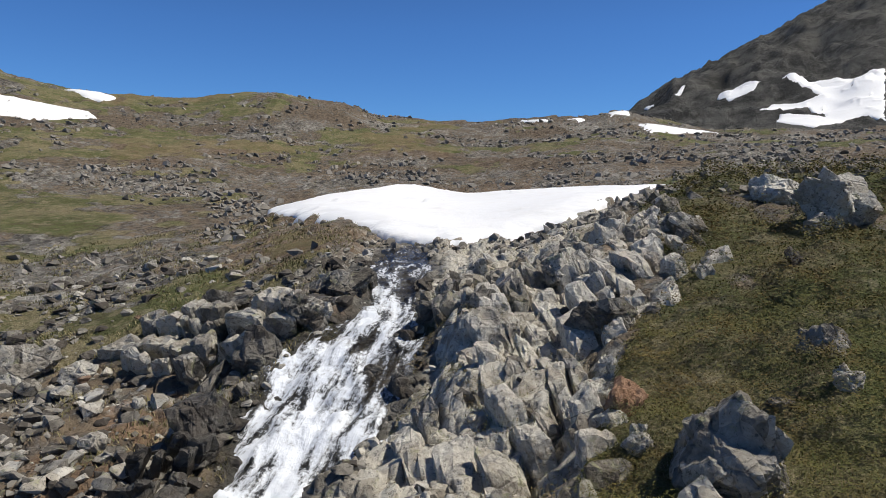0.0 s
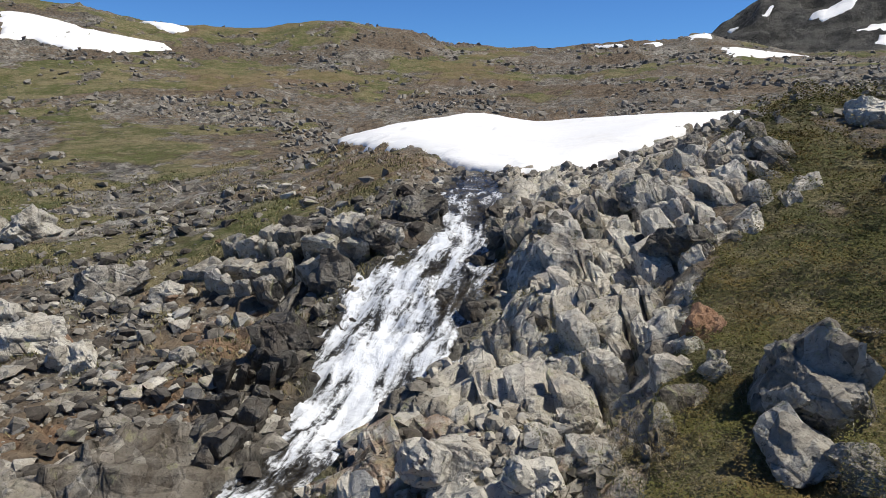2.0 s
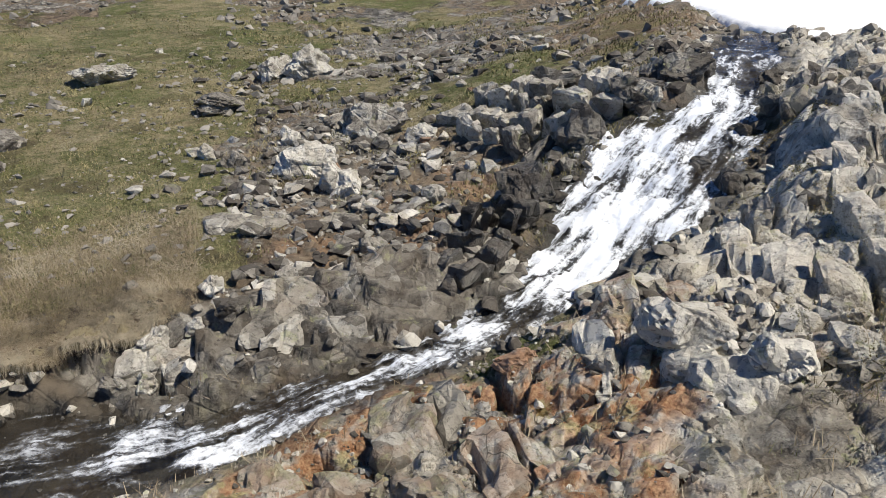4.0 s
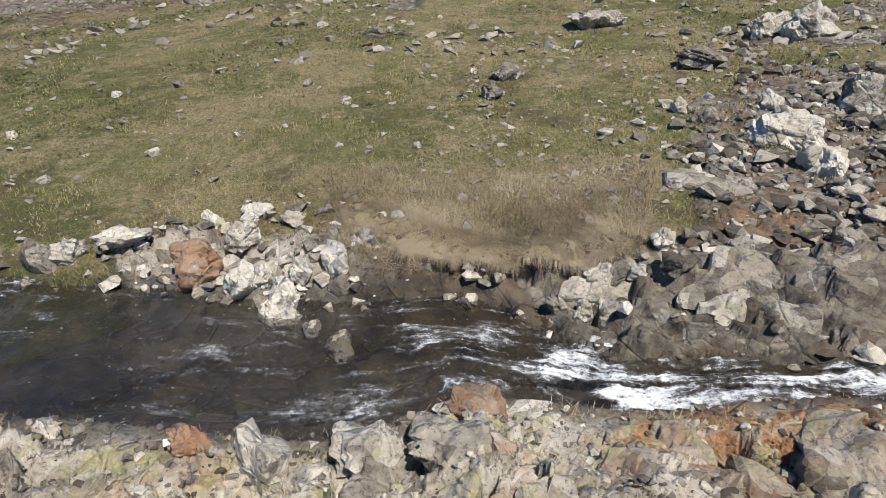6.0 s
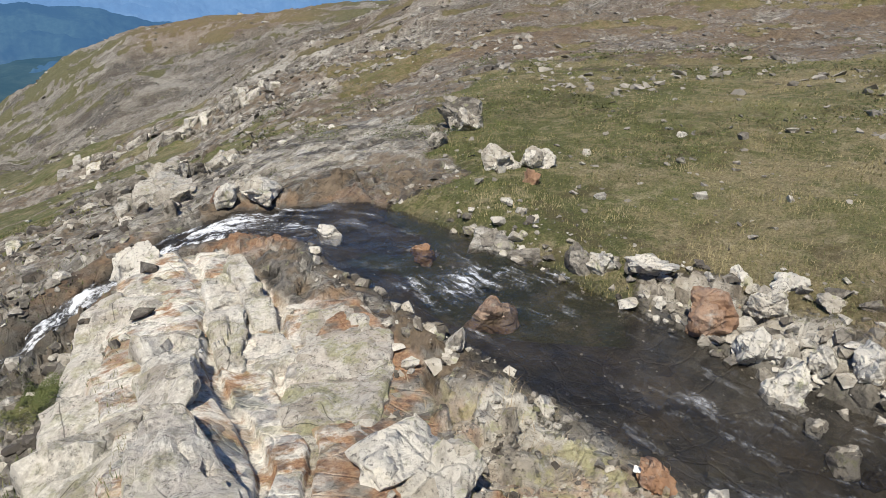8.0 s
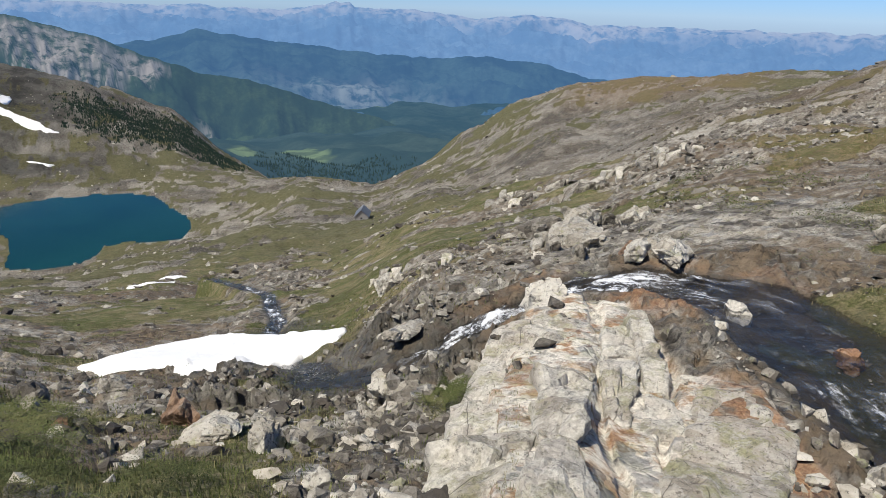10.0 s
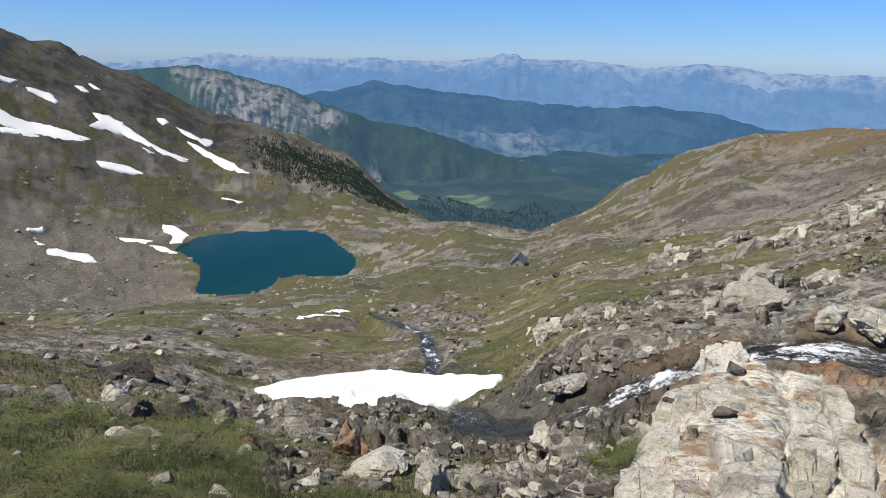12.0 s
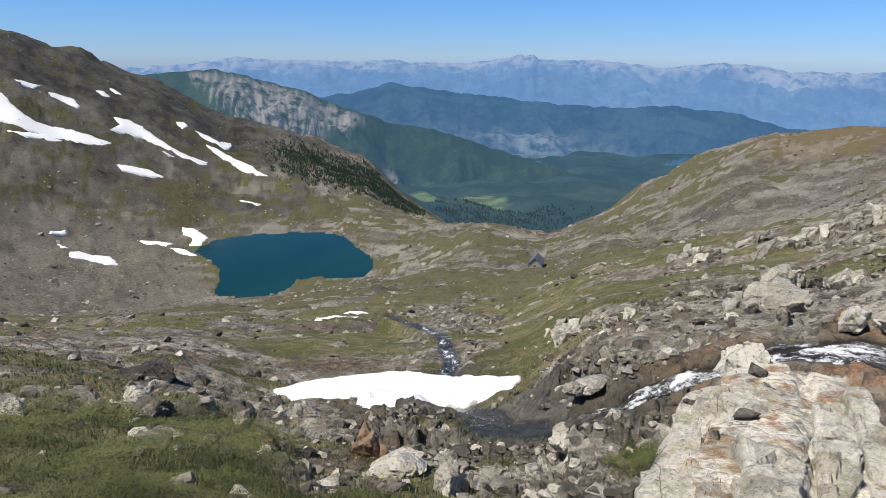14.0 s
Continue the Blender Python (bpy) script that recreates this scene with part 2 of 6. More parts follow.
# the pale slab ridge beside the lower stream
SLAB = [plan(b, d) for b, d in ((148, 3.6), (147, 7.0), (143.5, 10.4), (140, 11.2), (134, 10.9), (130, 8.2), (124, 8.0), (117, 6.6), (116, 4.6), (122, 3.4))]

# the lake's shore, and its depth below the eye
LAKE_LEVEL = 85.0
LAKE = [(30, -316), (22, -303), (17, -288), (16, -275), (17, -260), (17, -252), (7, -247), (-3, -246), (-9, -253), (-14, -263), (-22, -265), (-30, -261), (-39, -260), (-44, -270), (-46, -288), (-42, -305), (-40, -324), (-31, -334), (-19, -339), (-1, -340), (12, -337), (22, -330)]

# columns and rows of the ground's sheet
BEAR = np.concatenate([np.arange(-30, 203, 0.22), np.linspace(203, 329, 64)])
DIST = np.concatenate([np.linspace(0.05, 2.6, 14), np.geomspace(2.7, 20, 260), np.geomspace(20.3, 150, 140), np.geomspace(152, 620, 115), np.geomspace(626, 1250, 50), np.geomspace(1280, 4900, 24)])


def land():
    """Heights and cover masks on the sheet's rows and columns."""
    bearing, dist = np.meshgrid(BEAR, DIST)
    x, y = plan(bearing, dist)
    z = loft(BEAR, DIST)
    n1, n2, n3 = fbm(x, y, 9, 4, 3), fbm(x, y, 2.2, 4, 11), fbm(x, y, 60, 5, 23)
    n4 = fbm(x, y, 26, 6, 27, 0.6)
    near = 1 - smooth(40, 80, dist)
    b = bearing
    # --- cover
    meadow = smooth(44, 56, b) * (1 - smooth(108, 122, b)) * smooth(7.3, 7.9, dist) * (1 - smooth(24, 38, dist + 9 * n1))
    barren = smooth(58, 70, b) * (1 - smooth(126, 136, b)) * smooth(24, 38, dist + 9 * n1) * (1 - smooth(230, 320, dist))
    left_bank = smooth(17, 24, b) * (1 - smooth(42, 54, b)) * smooth(6.5, 8, dist)
    edge_b = -3.5 - 5.5 * np.exp(-((dist - 10.5) / 2.2) ** 2) - 4.5 * smooth(11, 15, dist)
    right_hill = 1 - smooth(-1.5, 1.5, b - edge_b + 3 * n2)
    foot = smooth(150, 162, b) * smooth(3, 4.5, dist) * (1 - smooth(12, 20, dist))
    hill = smooth(17, 26, dist) * (b < 60)
    basin = smooth(40, 70, dist) * smooth(140, 158, b) * (1 - smooth(420, 500, dist))
    lower = smooth(112, 124, b) * (1 - smooth(158, 166, b)) * smooth(13, 17, dist) * (1 - smooth(90, 180, dist))
    shoulder = smooth(112, 122, b) * (1 - smooth(150, 156, b)) * smooth(240, 320, dist)
    base = 0.02 + 0.64 * meadow + 0.16 * left_bank * smooth(9, 14, dist) + 0.62 * right_hill * smooth(4, 5, dist) * (dist < 40) + 0.26 * foot
    base = base + 0.10 * hill * (dist > 40) + 0.18 * hill * (dist <= 40) * smooth(18, 28, b) + 0.15 * basin + 0.27 * lower + 0.26 * shoulder + 0.14 * smooth(150, 170, b) * smooth(12, 20, dist)
    base = base + 0.30 * (1 - smooth(1.8, 3.6, dist))
    grass = smooth(0.20, 0.45, base + 0.30 * n1 + 0.20 * n2 + 0.22 * n3 + 0.35 * n4 * smooth(35, 80, dist))
    scree = smooth(183.5, 188, b + 0.02 * (300 - dist)) * smooth(95, 130, dist) * (1 - smooth(330, 380, dist))
    crag = smooth(172, 182, b) * smooth(300, 400, dist) * (1 - smooth(700, 800, dist))
    grass = grass * (1 - 0.92 * scree) * (1 - 0.35 * crag)
    slate = np.maximum(smooth(190, 330, dist) * (1 - smooth(20, 40, b)) * (b > -31), crag * (0.45 + 0.5 * smooth(0.0, 0.5, n3 + 0.9 * smooth(440, 500, dist))))
    grass = grass * (1 - 0.85 * slate * (b < 60))
    d, level, half, side = along(RUN, x, y)
    edge = half + 0.16 * n2
    stained = smooth(6, 14, b) * (1 - smooth(112, 122, b)) * (1 - smooth(5.6, 6.4, dist)) * smooth(1.6, 3.2, dist + 0.8 * n2)
    gravel = smooth(76, 82, b) * (1 - smooth(97, 102, b)) * smooth(6.3, 6.8, dist) * smooth(1.7, 0.6, d - edge + 0.5 * n2)
    grass = grass * (1 - gravel)
    # --- slab
    ds = inside(SLAB, x, y) + 0.18 * n2
    slab = smooth(-0.05, 0.13, ds) * (dist < 20)
    # --- relief
    rough = (1 - grass) * (1 - slab)
    z = z + near * 0.10 * n1 * smooth(4, 12, dist) + 1.1 * n3 * smooth(45, 120, dist) * (1 - smooth(500, 900, dist)) + 9 * fbm(x, y, 160, 5, 31) * smooth(330, 520, dist) * (dist < 1400) + np.where(b < 60, 22, 8) * (0.4 - np.abs(fbm(x, y, 110, 5, 33))) * smooth(330, 480, dist) * (dist < 1300) * ((b < 30) | (b > 176))
    z = z + n4 * np.where(b < 60, 0.7, 1.25) * smooth(22, 60, dist) * (1 - smooth(380, 520, dist))
    cut = dist < 90
    xs, ys = x[cut], y[cut]
    big, jb, cb = blocks(xs + 0.35 * n2[cut], ys + 0.35 * n1[cut], 1.3, 5, 0.9)
    mid, jm, cm = blocks(xs + 0.1 * n2[cut], ys, 0.45, 6, 0.7)
    small, jsm, cs = blocks(xs, ys, 0.15, 7, 0.7)
    fade = 1 - smooth(14, 40, dist[cut])
    wall = (1 - smooth(12, 17, b[cut])) * smooth(-6, 2, b[cut] + 0.3 * (dist[cut] - 9)) * smooth(5.5, 6.5, dist[cut]) * (1 - smooth(16, 24, dist[cut]))
    slope_rock = lower[cut] * smooth(-0.1, 0.3, n1[cut])
    z[cut] -= 0.34 * wall * (1 - grass[cut])
    coarse = 0.07 + 0.08 * wall + 0.20 * slope_rock + 0.10 * hill[cut] * smooth(0.0, 0.4, n1[cut])
    z[cut] += rough[cut] * (coarse * big + (0.03 + 0.03 * wall + 0.09 * slope_rock + 0.03 * stained[cut]) * mid + (0.010 + 0.012 * stained[cut]) * small * fade - (0.05 + 0.08 * wall) * (1 - smooth(0, 0.12, jb)) - 0.022 * (1 - smooth(0, 0.16, jm)))
    z[cut] += grass[cut] * (0.03 * n2[cut] + 0.008 * small * fade)
    wide, jw, cw = blocks(x[~cut], y[~cut], 5.0, 8, 0.8)
    wider, _, cww = blocks(x[~cut], y[~cut], 17.0, 9, 0.8)
    tone = np.zeros(z.shape)
    tone[cut], tone[~cut] = 0.35 * cb + 0.4 * cm + 0.25 * cs, 0.5 * cw + 0.5 * cww
    z[~cut] += (1 - grass[~cut]) * (0.30 * wide + 0.8 * wider * smooth(90, 200, dist[~cut])) * (dist[~cut] < 900)
    # the slab's body and its two deep grooves
    fade_b = 2.5 * smooth(7.0, 4.3, dist)
    groove = np.exp(-((b - 136.6 + fade_b + 1.5 * n2) / 0.9) ** 2) + 0.8 * np.exp(-((b - 131.2 + 0.5 * fade_b + 1.5 * n2) / 0.6) ** 2)
    z += slab * (0.10 + 0.20 * smooth(134, 139, b) - 0.10 * smooth(0.3, 0.7, groove) + 0.04 * n2)
    z = z + 22 * fbm(x, y, 240, 4, 37) * smooth(680, 900, dist) * (b > 95) * (b < 215) * (1 - smooth(2500, 4000, dist))
    # --- lake basin
    dl = inside(LAKE, x, y) + 1.2 * fbm(x, y, 12, 3, 35)
    z = np.where(dl > 0, -LAKE_LEVEL - np.minimum(3, 0.2 + 0.25 * dl), np.where(dl > -25, np.maximum(z, -LAKE_LEVEL + 0.15 + 0.02 * -dl), z))
    # --- stream bed and banks
    close = d < 6
    bed = level - 0.22 * (1 - np.clip(d / np.maximum(edge, 0.1), 0, 1) ** 2) + 0.05 * n2
    low = np.where(y > 5.2, 0.9, np.where((side < 0) & (b > 54) & (b < 84), 0.22 + 0.8 * smooth(2.3, 2.9, y), 0.55))
    t = smooth(0, 1, (d - edge) / low)
    rise = np.maximum(z - level - 0.02, (0.07 + 0.10 * (d - edge)) * (1 - smooth(0.3, 0.9, d - edge)) + np.minimum(z - level - 0.02, 0) * smooth(0.3, 0.9, d - edge))
    carved = np.where(d < edge, np.minimum(bed, level - 0.05), level + 0.02 + rise * t)
    z = np.where(close & (dist < 60), carved, z)
    chips = np.zeros(z.shape)
    chips[cut] = 0.055 * mid + 0.03 * small + 0.05 * big
    z = z + chips * (1 + 1.8 * smooth(138, 146, b) * (dist < 14.5)) * (1 - smooth(52, 58, b) * (b < 84) * (y > 1.5)) * smooth(0.3 * (b > 138), 0.35 + 0.5 * (b > 138), d - edge) * (1 - smooth(1.0, 2.0 + 0.8 * (b > 138), d - edge)) * (dist < 40) * (1 - grass) * (1 - slab)
    # layered bedrock beside the chute, and broken layers of the gully's wall
    step = np.zeros(z.shape)
    step[cut] = 1.3 * cb + 0.15 * cm
    ledge = (side < 0) * smooth(2.3, 2.8, y) * (1 - smooth(5.8, 6.8, y)) * (1 - smooth(1.0, 1.8, d - edge + 0.4 * n2)) * smooth(0.0, 0.06, d - edge) * (dist < 12)
    crest = np.zeros(z.shape)
    crest[cut] = 0.45 * wall * (1 - grass[cut])
    shelf = level + 0.06 + 0.36 * np.clip(d - edge, 0, 1.8) + 0.05 * n1
    for part_of, thick, dx, dy, form in ((ledge, 0.20, 0.10, 0.14, shelf), (crest, 0.26, -0.35, 0.25, z)):
        q = (form + dx * x + dy * y + 0.02 * n2) / thick + step
        layer = (np.floor(q) + smooth(0.7, 1.0, q - np.floor(q)) - step) * thick - dx * x - dy * y
        z = z + part_of * (layer + 0.3 * thick - z)
    grass = grass * (1 - ledge)
    plank, jp, cp = blocks((0.64 * y - 0.76 * x)[cut] / 0.42 + 0.3 * n2[cut], (0.64 * x + 0.76 * y)[cut] / 1.0, 1.0, 58, 0.7)
    z[cut] += ledge[cut] * (0.075 * plank - 0.06 * (1 - smooth(0, 0.09, jp)) + 0.03 * mid + 0.012 * small)
    wet = (1 - smooth(0.0, np.where(b > 118, 0.2, 0.45), d - edge + 0.12 * n2)) * (dist < 60)
    wet = np.maximum(wet, 0.9 * smooth(144, 149, b) * (1 - smooth(0.6, 2.4, d - edge + 1.1 * n2)) * (dist < 24))
    wet = wet * (1 - 0.6 * ledge)
    rust = smooth(0.05, 0.45, 0.8 * n2 + 0.5 * n1 + 0.42 * stained + 0.3 * stained * smooth(40, 25, b) - 0.10) * (dist < 13) * (1 - grass)
    rust = np.maximum(rust * (1 - slab) * (0.35 + 0.65 * stained), slab * 0.8)
    white = slab * smooth(126.5, 131, b + 3 * n2)
    firm = np.clip(slab + stained + ledge + gravel + crest, 0, 1)
    pale = np.maximum(0.55 * slab + 0.45 * white, 0.85 * smooth(-0.15, 0.35, n1 + n2 + 0.1) * smooth(15, 9, b) * (dist < 30) * smooth(1.8, 3.6, dist + 0.8 * n2))
    pale = np.maximum(pale, np.minimum(1, crest * 2.2))
    pale = np.maximum(pale, stained * (0.55 + 0.4 * smooth(-0.25, 0.2, fbm(x, y, 0.8, 3, 47))))
    pale = np.maximum(pale, 0.5 * smooth(140, 155, b) * (dist > 4) * smooth(45, 25, dist) * smooth(0.3, 0.65, tone))
    pale = np.maximum(pale, 0.7 * gravel) * (1 - 0.5 * ledge)
    tone = tone * (1 - 0.15 * ledge) + 0.25 * stained + 0.6 * crest
    spot = np.hypot(x - plan(131.5, 11.3)[0], y - plan(131.5, 11.3)[1])
    rust = np.maximum(rust, 0.8 * (1 - smooth(0.3, 1.0, spot + 0.4 * n2)))
    rust = np.maximum(rust, 1 - smooth(0.15, 0.55, np.hypot(x + 5.35, y - 1.5) + 0.2 * n2))
    soil = smooth(1.0, 0.6, np.hypot((b - 20) / 9, (dist - 17.5) / 4.5) + 0.25 * n1 + 0.15 * n2)
    soil = np.maximum(soil, 0.85 * smooth(122, 129, b) * smooth(142, 138, b) * smooth(300, 350, dist + 20 * n3) * (dist < 520))
    soil = np.maximum(soil, 0.55 * barren * smooth(-0.3, 0.3, n4 + 0.5 * n1))
    grass = np.maximum(grass * (1 - 0.6 * barren), 0.9 * barren * smooth(0.25, 0.5, n1 + 0.6 * n4))
    soil = np.maximum(soil, 0.8 * smooth(0.15, 0.45, n4) * hill * (dist > 22) * (b < 35) * (b > 2))
    pale = np.maximum(pale, 0.10 * lower + 0.55 * lower * smooth(0.3, 0.7, tone) + 0.18 * basin * smooth(0.4, 0.8, tone))
    green = smooth(-0.4, 0.5, n1 + 0.6 * n3 + 1.7 * right_hill - 0.25 * meadow + 0.5 * meadow * smooth(90, 108, b) - 0.25 * left_bank + 0.15 * hill + 0.15 * smooth(60, 150, dist))
    field = np.exp(-((b - 161.5) / 2.6) ** 2 - ((dist - 1120) / 130) ** 2) + np.exp(-((b - 166.3) / 1.2) ** 2 - ((dist - 1010) / 90) ** 2)
    field = field + 0.55 * np.exp(-((b - 156) / 9) ** 2 - ((dist - 2300) / 500) ** 2) * smooth(0.0, 0.5, fbm(x, y, 260, 5, 62))
    field = smooth(0.35, 0.6, field + 0.25 * fbm(x, y, 60, 4, 61))
    # air: distance mask for the haze painted onto the valley floor
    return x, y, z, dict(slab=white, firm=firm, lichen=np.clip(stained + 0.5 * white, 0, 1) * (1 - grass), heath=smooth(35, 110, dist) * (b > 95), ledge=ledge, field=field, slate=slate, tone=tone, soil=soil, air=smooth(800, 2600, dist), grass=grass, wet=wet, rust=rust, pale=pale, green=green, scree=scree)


LX, LY, LZ, COVER = land()


def ground(x, y, data=None):
    """Height of the ground (or a cover mask) at places in plan."""
    x, y = np.asarray(x, float), np.asarray(y, float)
    b = (np.degrees(np.arctan2(-(x - PX), y - PY)) + 30) % 360 - 30
    d = np.clip(np.hypot(x - PX, y - PY), DIST[0], DIST[-1] - 1)
    jj, ii = np.interp(b, np.append(BEAR, 330), np.arange(len(BEAR) + 1)), np.interp(d, DIST, np.arange(len(DIST)))
    j, i = np.floor(jj).astype(int), np.floor(ii).astype(int)
    i = np.minimum(i, len(DIST) - 2)
    u, v, k = jj - j, ii - i, (j + 1) % len(BEAR)
    j = j % len(BEAR)
    a = LZ if data is None else COVER[data]
    return (a[i, j] * (1 - u) + a[i, k] * u) * (1 - v) + (a[i + 1, j] * (1 - u) + a[i + 1, k] * u) * v


# ------------------------------------------------------------------ materials
class Mat:
    """A small builder of node materials."""

    def __init__(self, name, rough=0.9):
        self.m = bpy.data.materials.new(name)
        self.m.use_nodes = True
        self.t = self.m.node_tree
        self.b = self.t.nodes["Principled BSDF"]
        self.b.inputs["Roughness"].default_value = rough
        self.pos = self.t.nodes.new("ShaderNodeNewGeometry").outputs["Position"]

    def put(self, socket, v):
        if hasattr(v, "is_output"):
            self.t.links.new(v, socket)
        elif hasattr(v, "__len__"):
            socket.default_value = (*v, 1.0) if len(v) == 3 and len(socket.default_value) == 4 else v
        else:
            socket.default_value = v

    def noise(self, scale, detail=4, rough=0.55, vec=None, warp=0.0):
        n = self.t.nodes.new("ShaderNodeTexNoise")
        n.inputs["Scale"].default_value, n.inputs["Detail"].default_value = scale, detail
        n.inputs["Roughness"].default_value, n.inputs["Distortion"].default_value = rough, warp
        self.t.links.new(vec if vec is not None else self.pos, n.inputs["Vector"])
        return n.outputs["Fac"]

    def cells(self, scale, feature="DISTANCE_TO_EDGE", vec=None, out="Distance"):
        n = self.t.nodes.new("ShaderNodeTexVoronoi")
        n.feature = feature
        n.inputs["Scale"].default_value = scale
        self.t.links.new(vec if vec is not None else self.pos, n.inputs["Vector"])
        return n.outputs[out]

    def planes(self, scale, vec):
        """Height of flat facets, each cell tilted its own way."""
        n = self.t.nodes.new("ShaderNodeTexVoronoi")
        n.inputs["Scale"].default_value = scale
        self.t.links.new(vec, n.inputs["Vector"])
        off, tilt, dot = (self.t.nodes.new("ShaderNodeVectorMath") for _ in range(3))
        off.operation, tilt.operation, dot.operation = "SUBTRACT", "SUBTRACT", "DOT_PRODUCT"
        tilt.inputs[1].default_value = (0.5, 0.5, 0.5)
        self.t.links.new(vec, off.inputs[0]), self.t.links.new(n.outputs["Position"], off.inputs[1])
        self.t.links.new(n.outputs["Color"], tilt.inputs[0])
        self.t.links.new(off.outputs[0], dot.inputs[0]), self.t.links.new(tilt.outputs[0], dot.inputs[1])
        return dot.outputs["Value"]

    def span(self, v, a, b, lo=0.0, hi=1.0):
        n = self.t.nodes.new("ShaderNodeMapRange")
        n.interpolation_type = "SMOOTHSTEP"
        for s, w in zip(("Value", "From Min", "From Max", "To Min", "To Max"), (v, a, b, lo, hi)):
            self.put(n.inputs[s], w)
        return n.outputs["Result"]

    def math(self, op, a, b=0.0):
        n = self.t.nodes.new("ShaderNodeMath")
        n.operation = op
        self.put(n.inputs[0], a), self.put(n.inputs[1], b)
        return n.outputs[0]

    def mix(self, f, a, b):
        n = self.t.nodes.new("ShaderNodeMix")
        n.data_type = "RGBA"
        self.put(n.inputs[0], f), self.put(n.inputs[6], a), self.put(n.inputs[7], b)
        return n.outputs[2]

    def attr(self, name):
        n = self.t.nodes.new("ShaderNodeAttribute")
        n.attribute_name = name
        return n.outputs["Fac"]

    def random(self):
        return self.t.nodes.new("ShaderNodeObjectInfo").outputs["Random"]

    def island(self):
        return self.t.nodes.new("ShaderNodeNewGeometry").outputs["Random Per Island"]

    def local(self):
        return self.t.nodes.new("ShaderNodeTexCoord").outputs["Object"]

    def stretch(self, vec, sx, sy, sz, rz=0.0):
        n = self.t.nodes.new("ShaderNodeMapping")
        n.inputs["Scale"].default_value = (sx, sy, sz)
        n.inputs["Rotation"].default_value = (0, 0, radians(rz))
        self.t.links.new(vec, n.inputs["Vector"])
        return n.outputs[0]

    def bump(self, height, strength=0.5, distance=0.02):
        n = self.t.nodes.new("ShaderNodeBump")
        n.inputs["Strength"].default_value, n.inputs["Distance"].default_value = strength, distance
        self.t.links.new(height, n.inputs["Height"])
        self.t.links.new(n.outputs[0], self.b.inputs["Normal"])

    def done(self, colour, rough=None, **other):
        self.put(self.b.inputs["Base Color"], colour)
        if rough is not None:
            self.put(self.b.inputs["Roughness"], rough)
        for k, v in other.items():
            self.put(self.b.inputs[k.replace("_", " ")], v)
        return self.m


def rock_colour(m, pale, tone=0.5):
    """Broken mountain rock with cracks and lichen; pale: share of cream-coloured rock; tone: 0 dark to 1 light. Returns colour and height."""
    warp = m.t.nodes.new("ShaderNodeTexNoise")
    warp.inputs["Scale"].default_value, warp.inputs["Detail"].default_value = 2.3, 4
    m.t.links.new(m.pos, warp.inputs["Vector"])
    bent = m.t.nodes.new("ShaderNodeVectorMath")
    bent.operation = "MULTIPLY_ADD"
    bent.inputs[1].default_value = (0.13, 0.13, 0.13)
    m.t.links.new(warp.outputs["Color"], bent.inputs[0]), m.t.links.new(m.pos, bent.inputs[2])
    v = bent.outputs[0]
    facet, chip = m.planes(4.2, v), m.planes(13, v)
    crack, hair = m.cells(2.1, vec=v), m.cells(9, vec=v)
    cell = m.t.nodes.new("ShaderNodeSeparateColor")
    m.t.links.new(m.cells(4.2, "F1", v, "Color"), cell.inputs[0])
    grain, speck, broad = m.noise(8, 6, 0.7), m.noise(55, 4, 0.7), m.noise(0.8, 4)
    t = m.math("ADD", m.math("MULTIPLY", tone, 0.28), m.math("ADD", m.math("MULTIPLY", cell.outputs[0], 0.20), m.math("ADD", m.math("MULTIPLY", grain, 0.42), m.math("MULTIPLY", broad, 0.24))))
    grey = m.mix(m.span(t, 0.42, 0.58), (0.058, 0.053, 0.047), (0.20, 0.185, 0.16))
    grey = m.mix(m.span(t, 0.56, 0.72), grey, (0.42, 0.40, 0.35))
    cream = m.mix(m.span(t, 0.38, 0.60), (0.20, 0.175, 0.14), (0.50, 0.46, 0.385))
    cream = m.mix(m.span(t, 0.56, 0.72), cream, (0.64, 0.61, 0.54))
    col = m.mix(pale, grey, cream)
    col = m.mix(m.span(m.noise(19, 6, 0.75), 0.54, 0.64, 0, 0.7), col, (0.040, 0.039, 0.036))                      # dark lichen
    col = m.mix(m.span(m.noise(4.3, 6, 0.7), 0.58, 0.66, 0, 0.55), col, (0.34, 0.35, 0.19))         # green lichen
    open_crack = m.span(m.noise(1.7, 5, 0.6), 0.45, 0.62)
    col = m.mix(m.math("MULTIPLY", m.span(crack, 0.0, 0.018, 0.5, 0.0), open_crack), col, (0.026, 0.022, 0.018))
    col = m.mix(m.math("MULTIPLY", m.span(hair, 0.0, 0.035, 0.28, 0.0), m.span(grain, 0.45, 0.6)), col, (0.045, 0.039, 0.033))
    h = m.math("ADD", m.math("MULTIPLY", facet, 14.0), m.math("ADD", m.math("MULTIPLY", chip, 9.0), m.math("MULTIPLY", grain, 0.35)))
    h = m.math("ADD", h, m.math("ADD", m.math("MULTIPLY", m.span(crack, 0.0, 0.05), 0.18), m.math("MULTIPLY", speck, 0.25)))
    return col, h


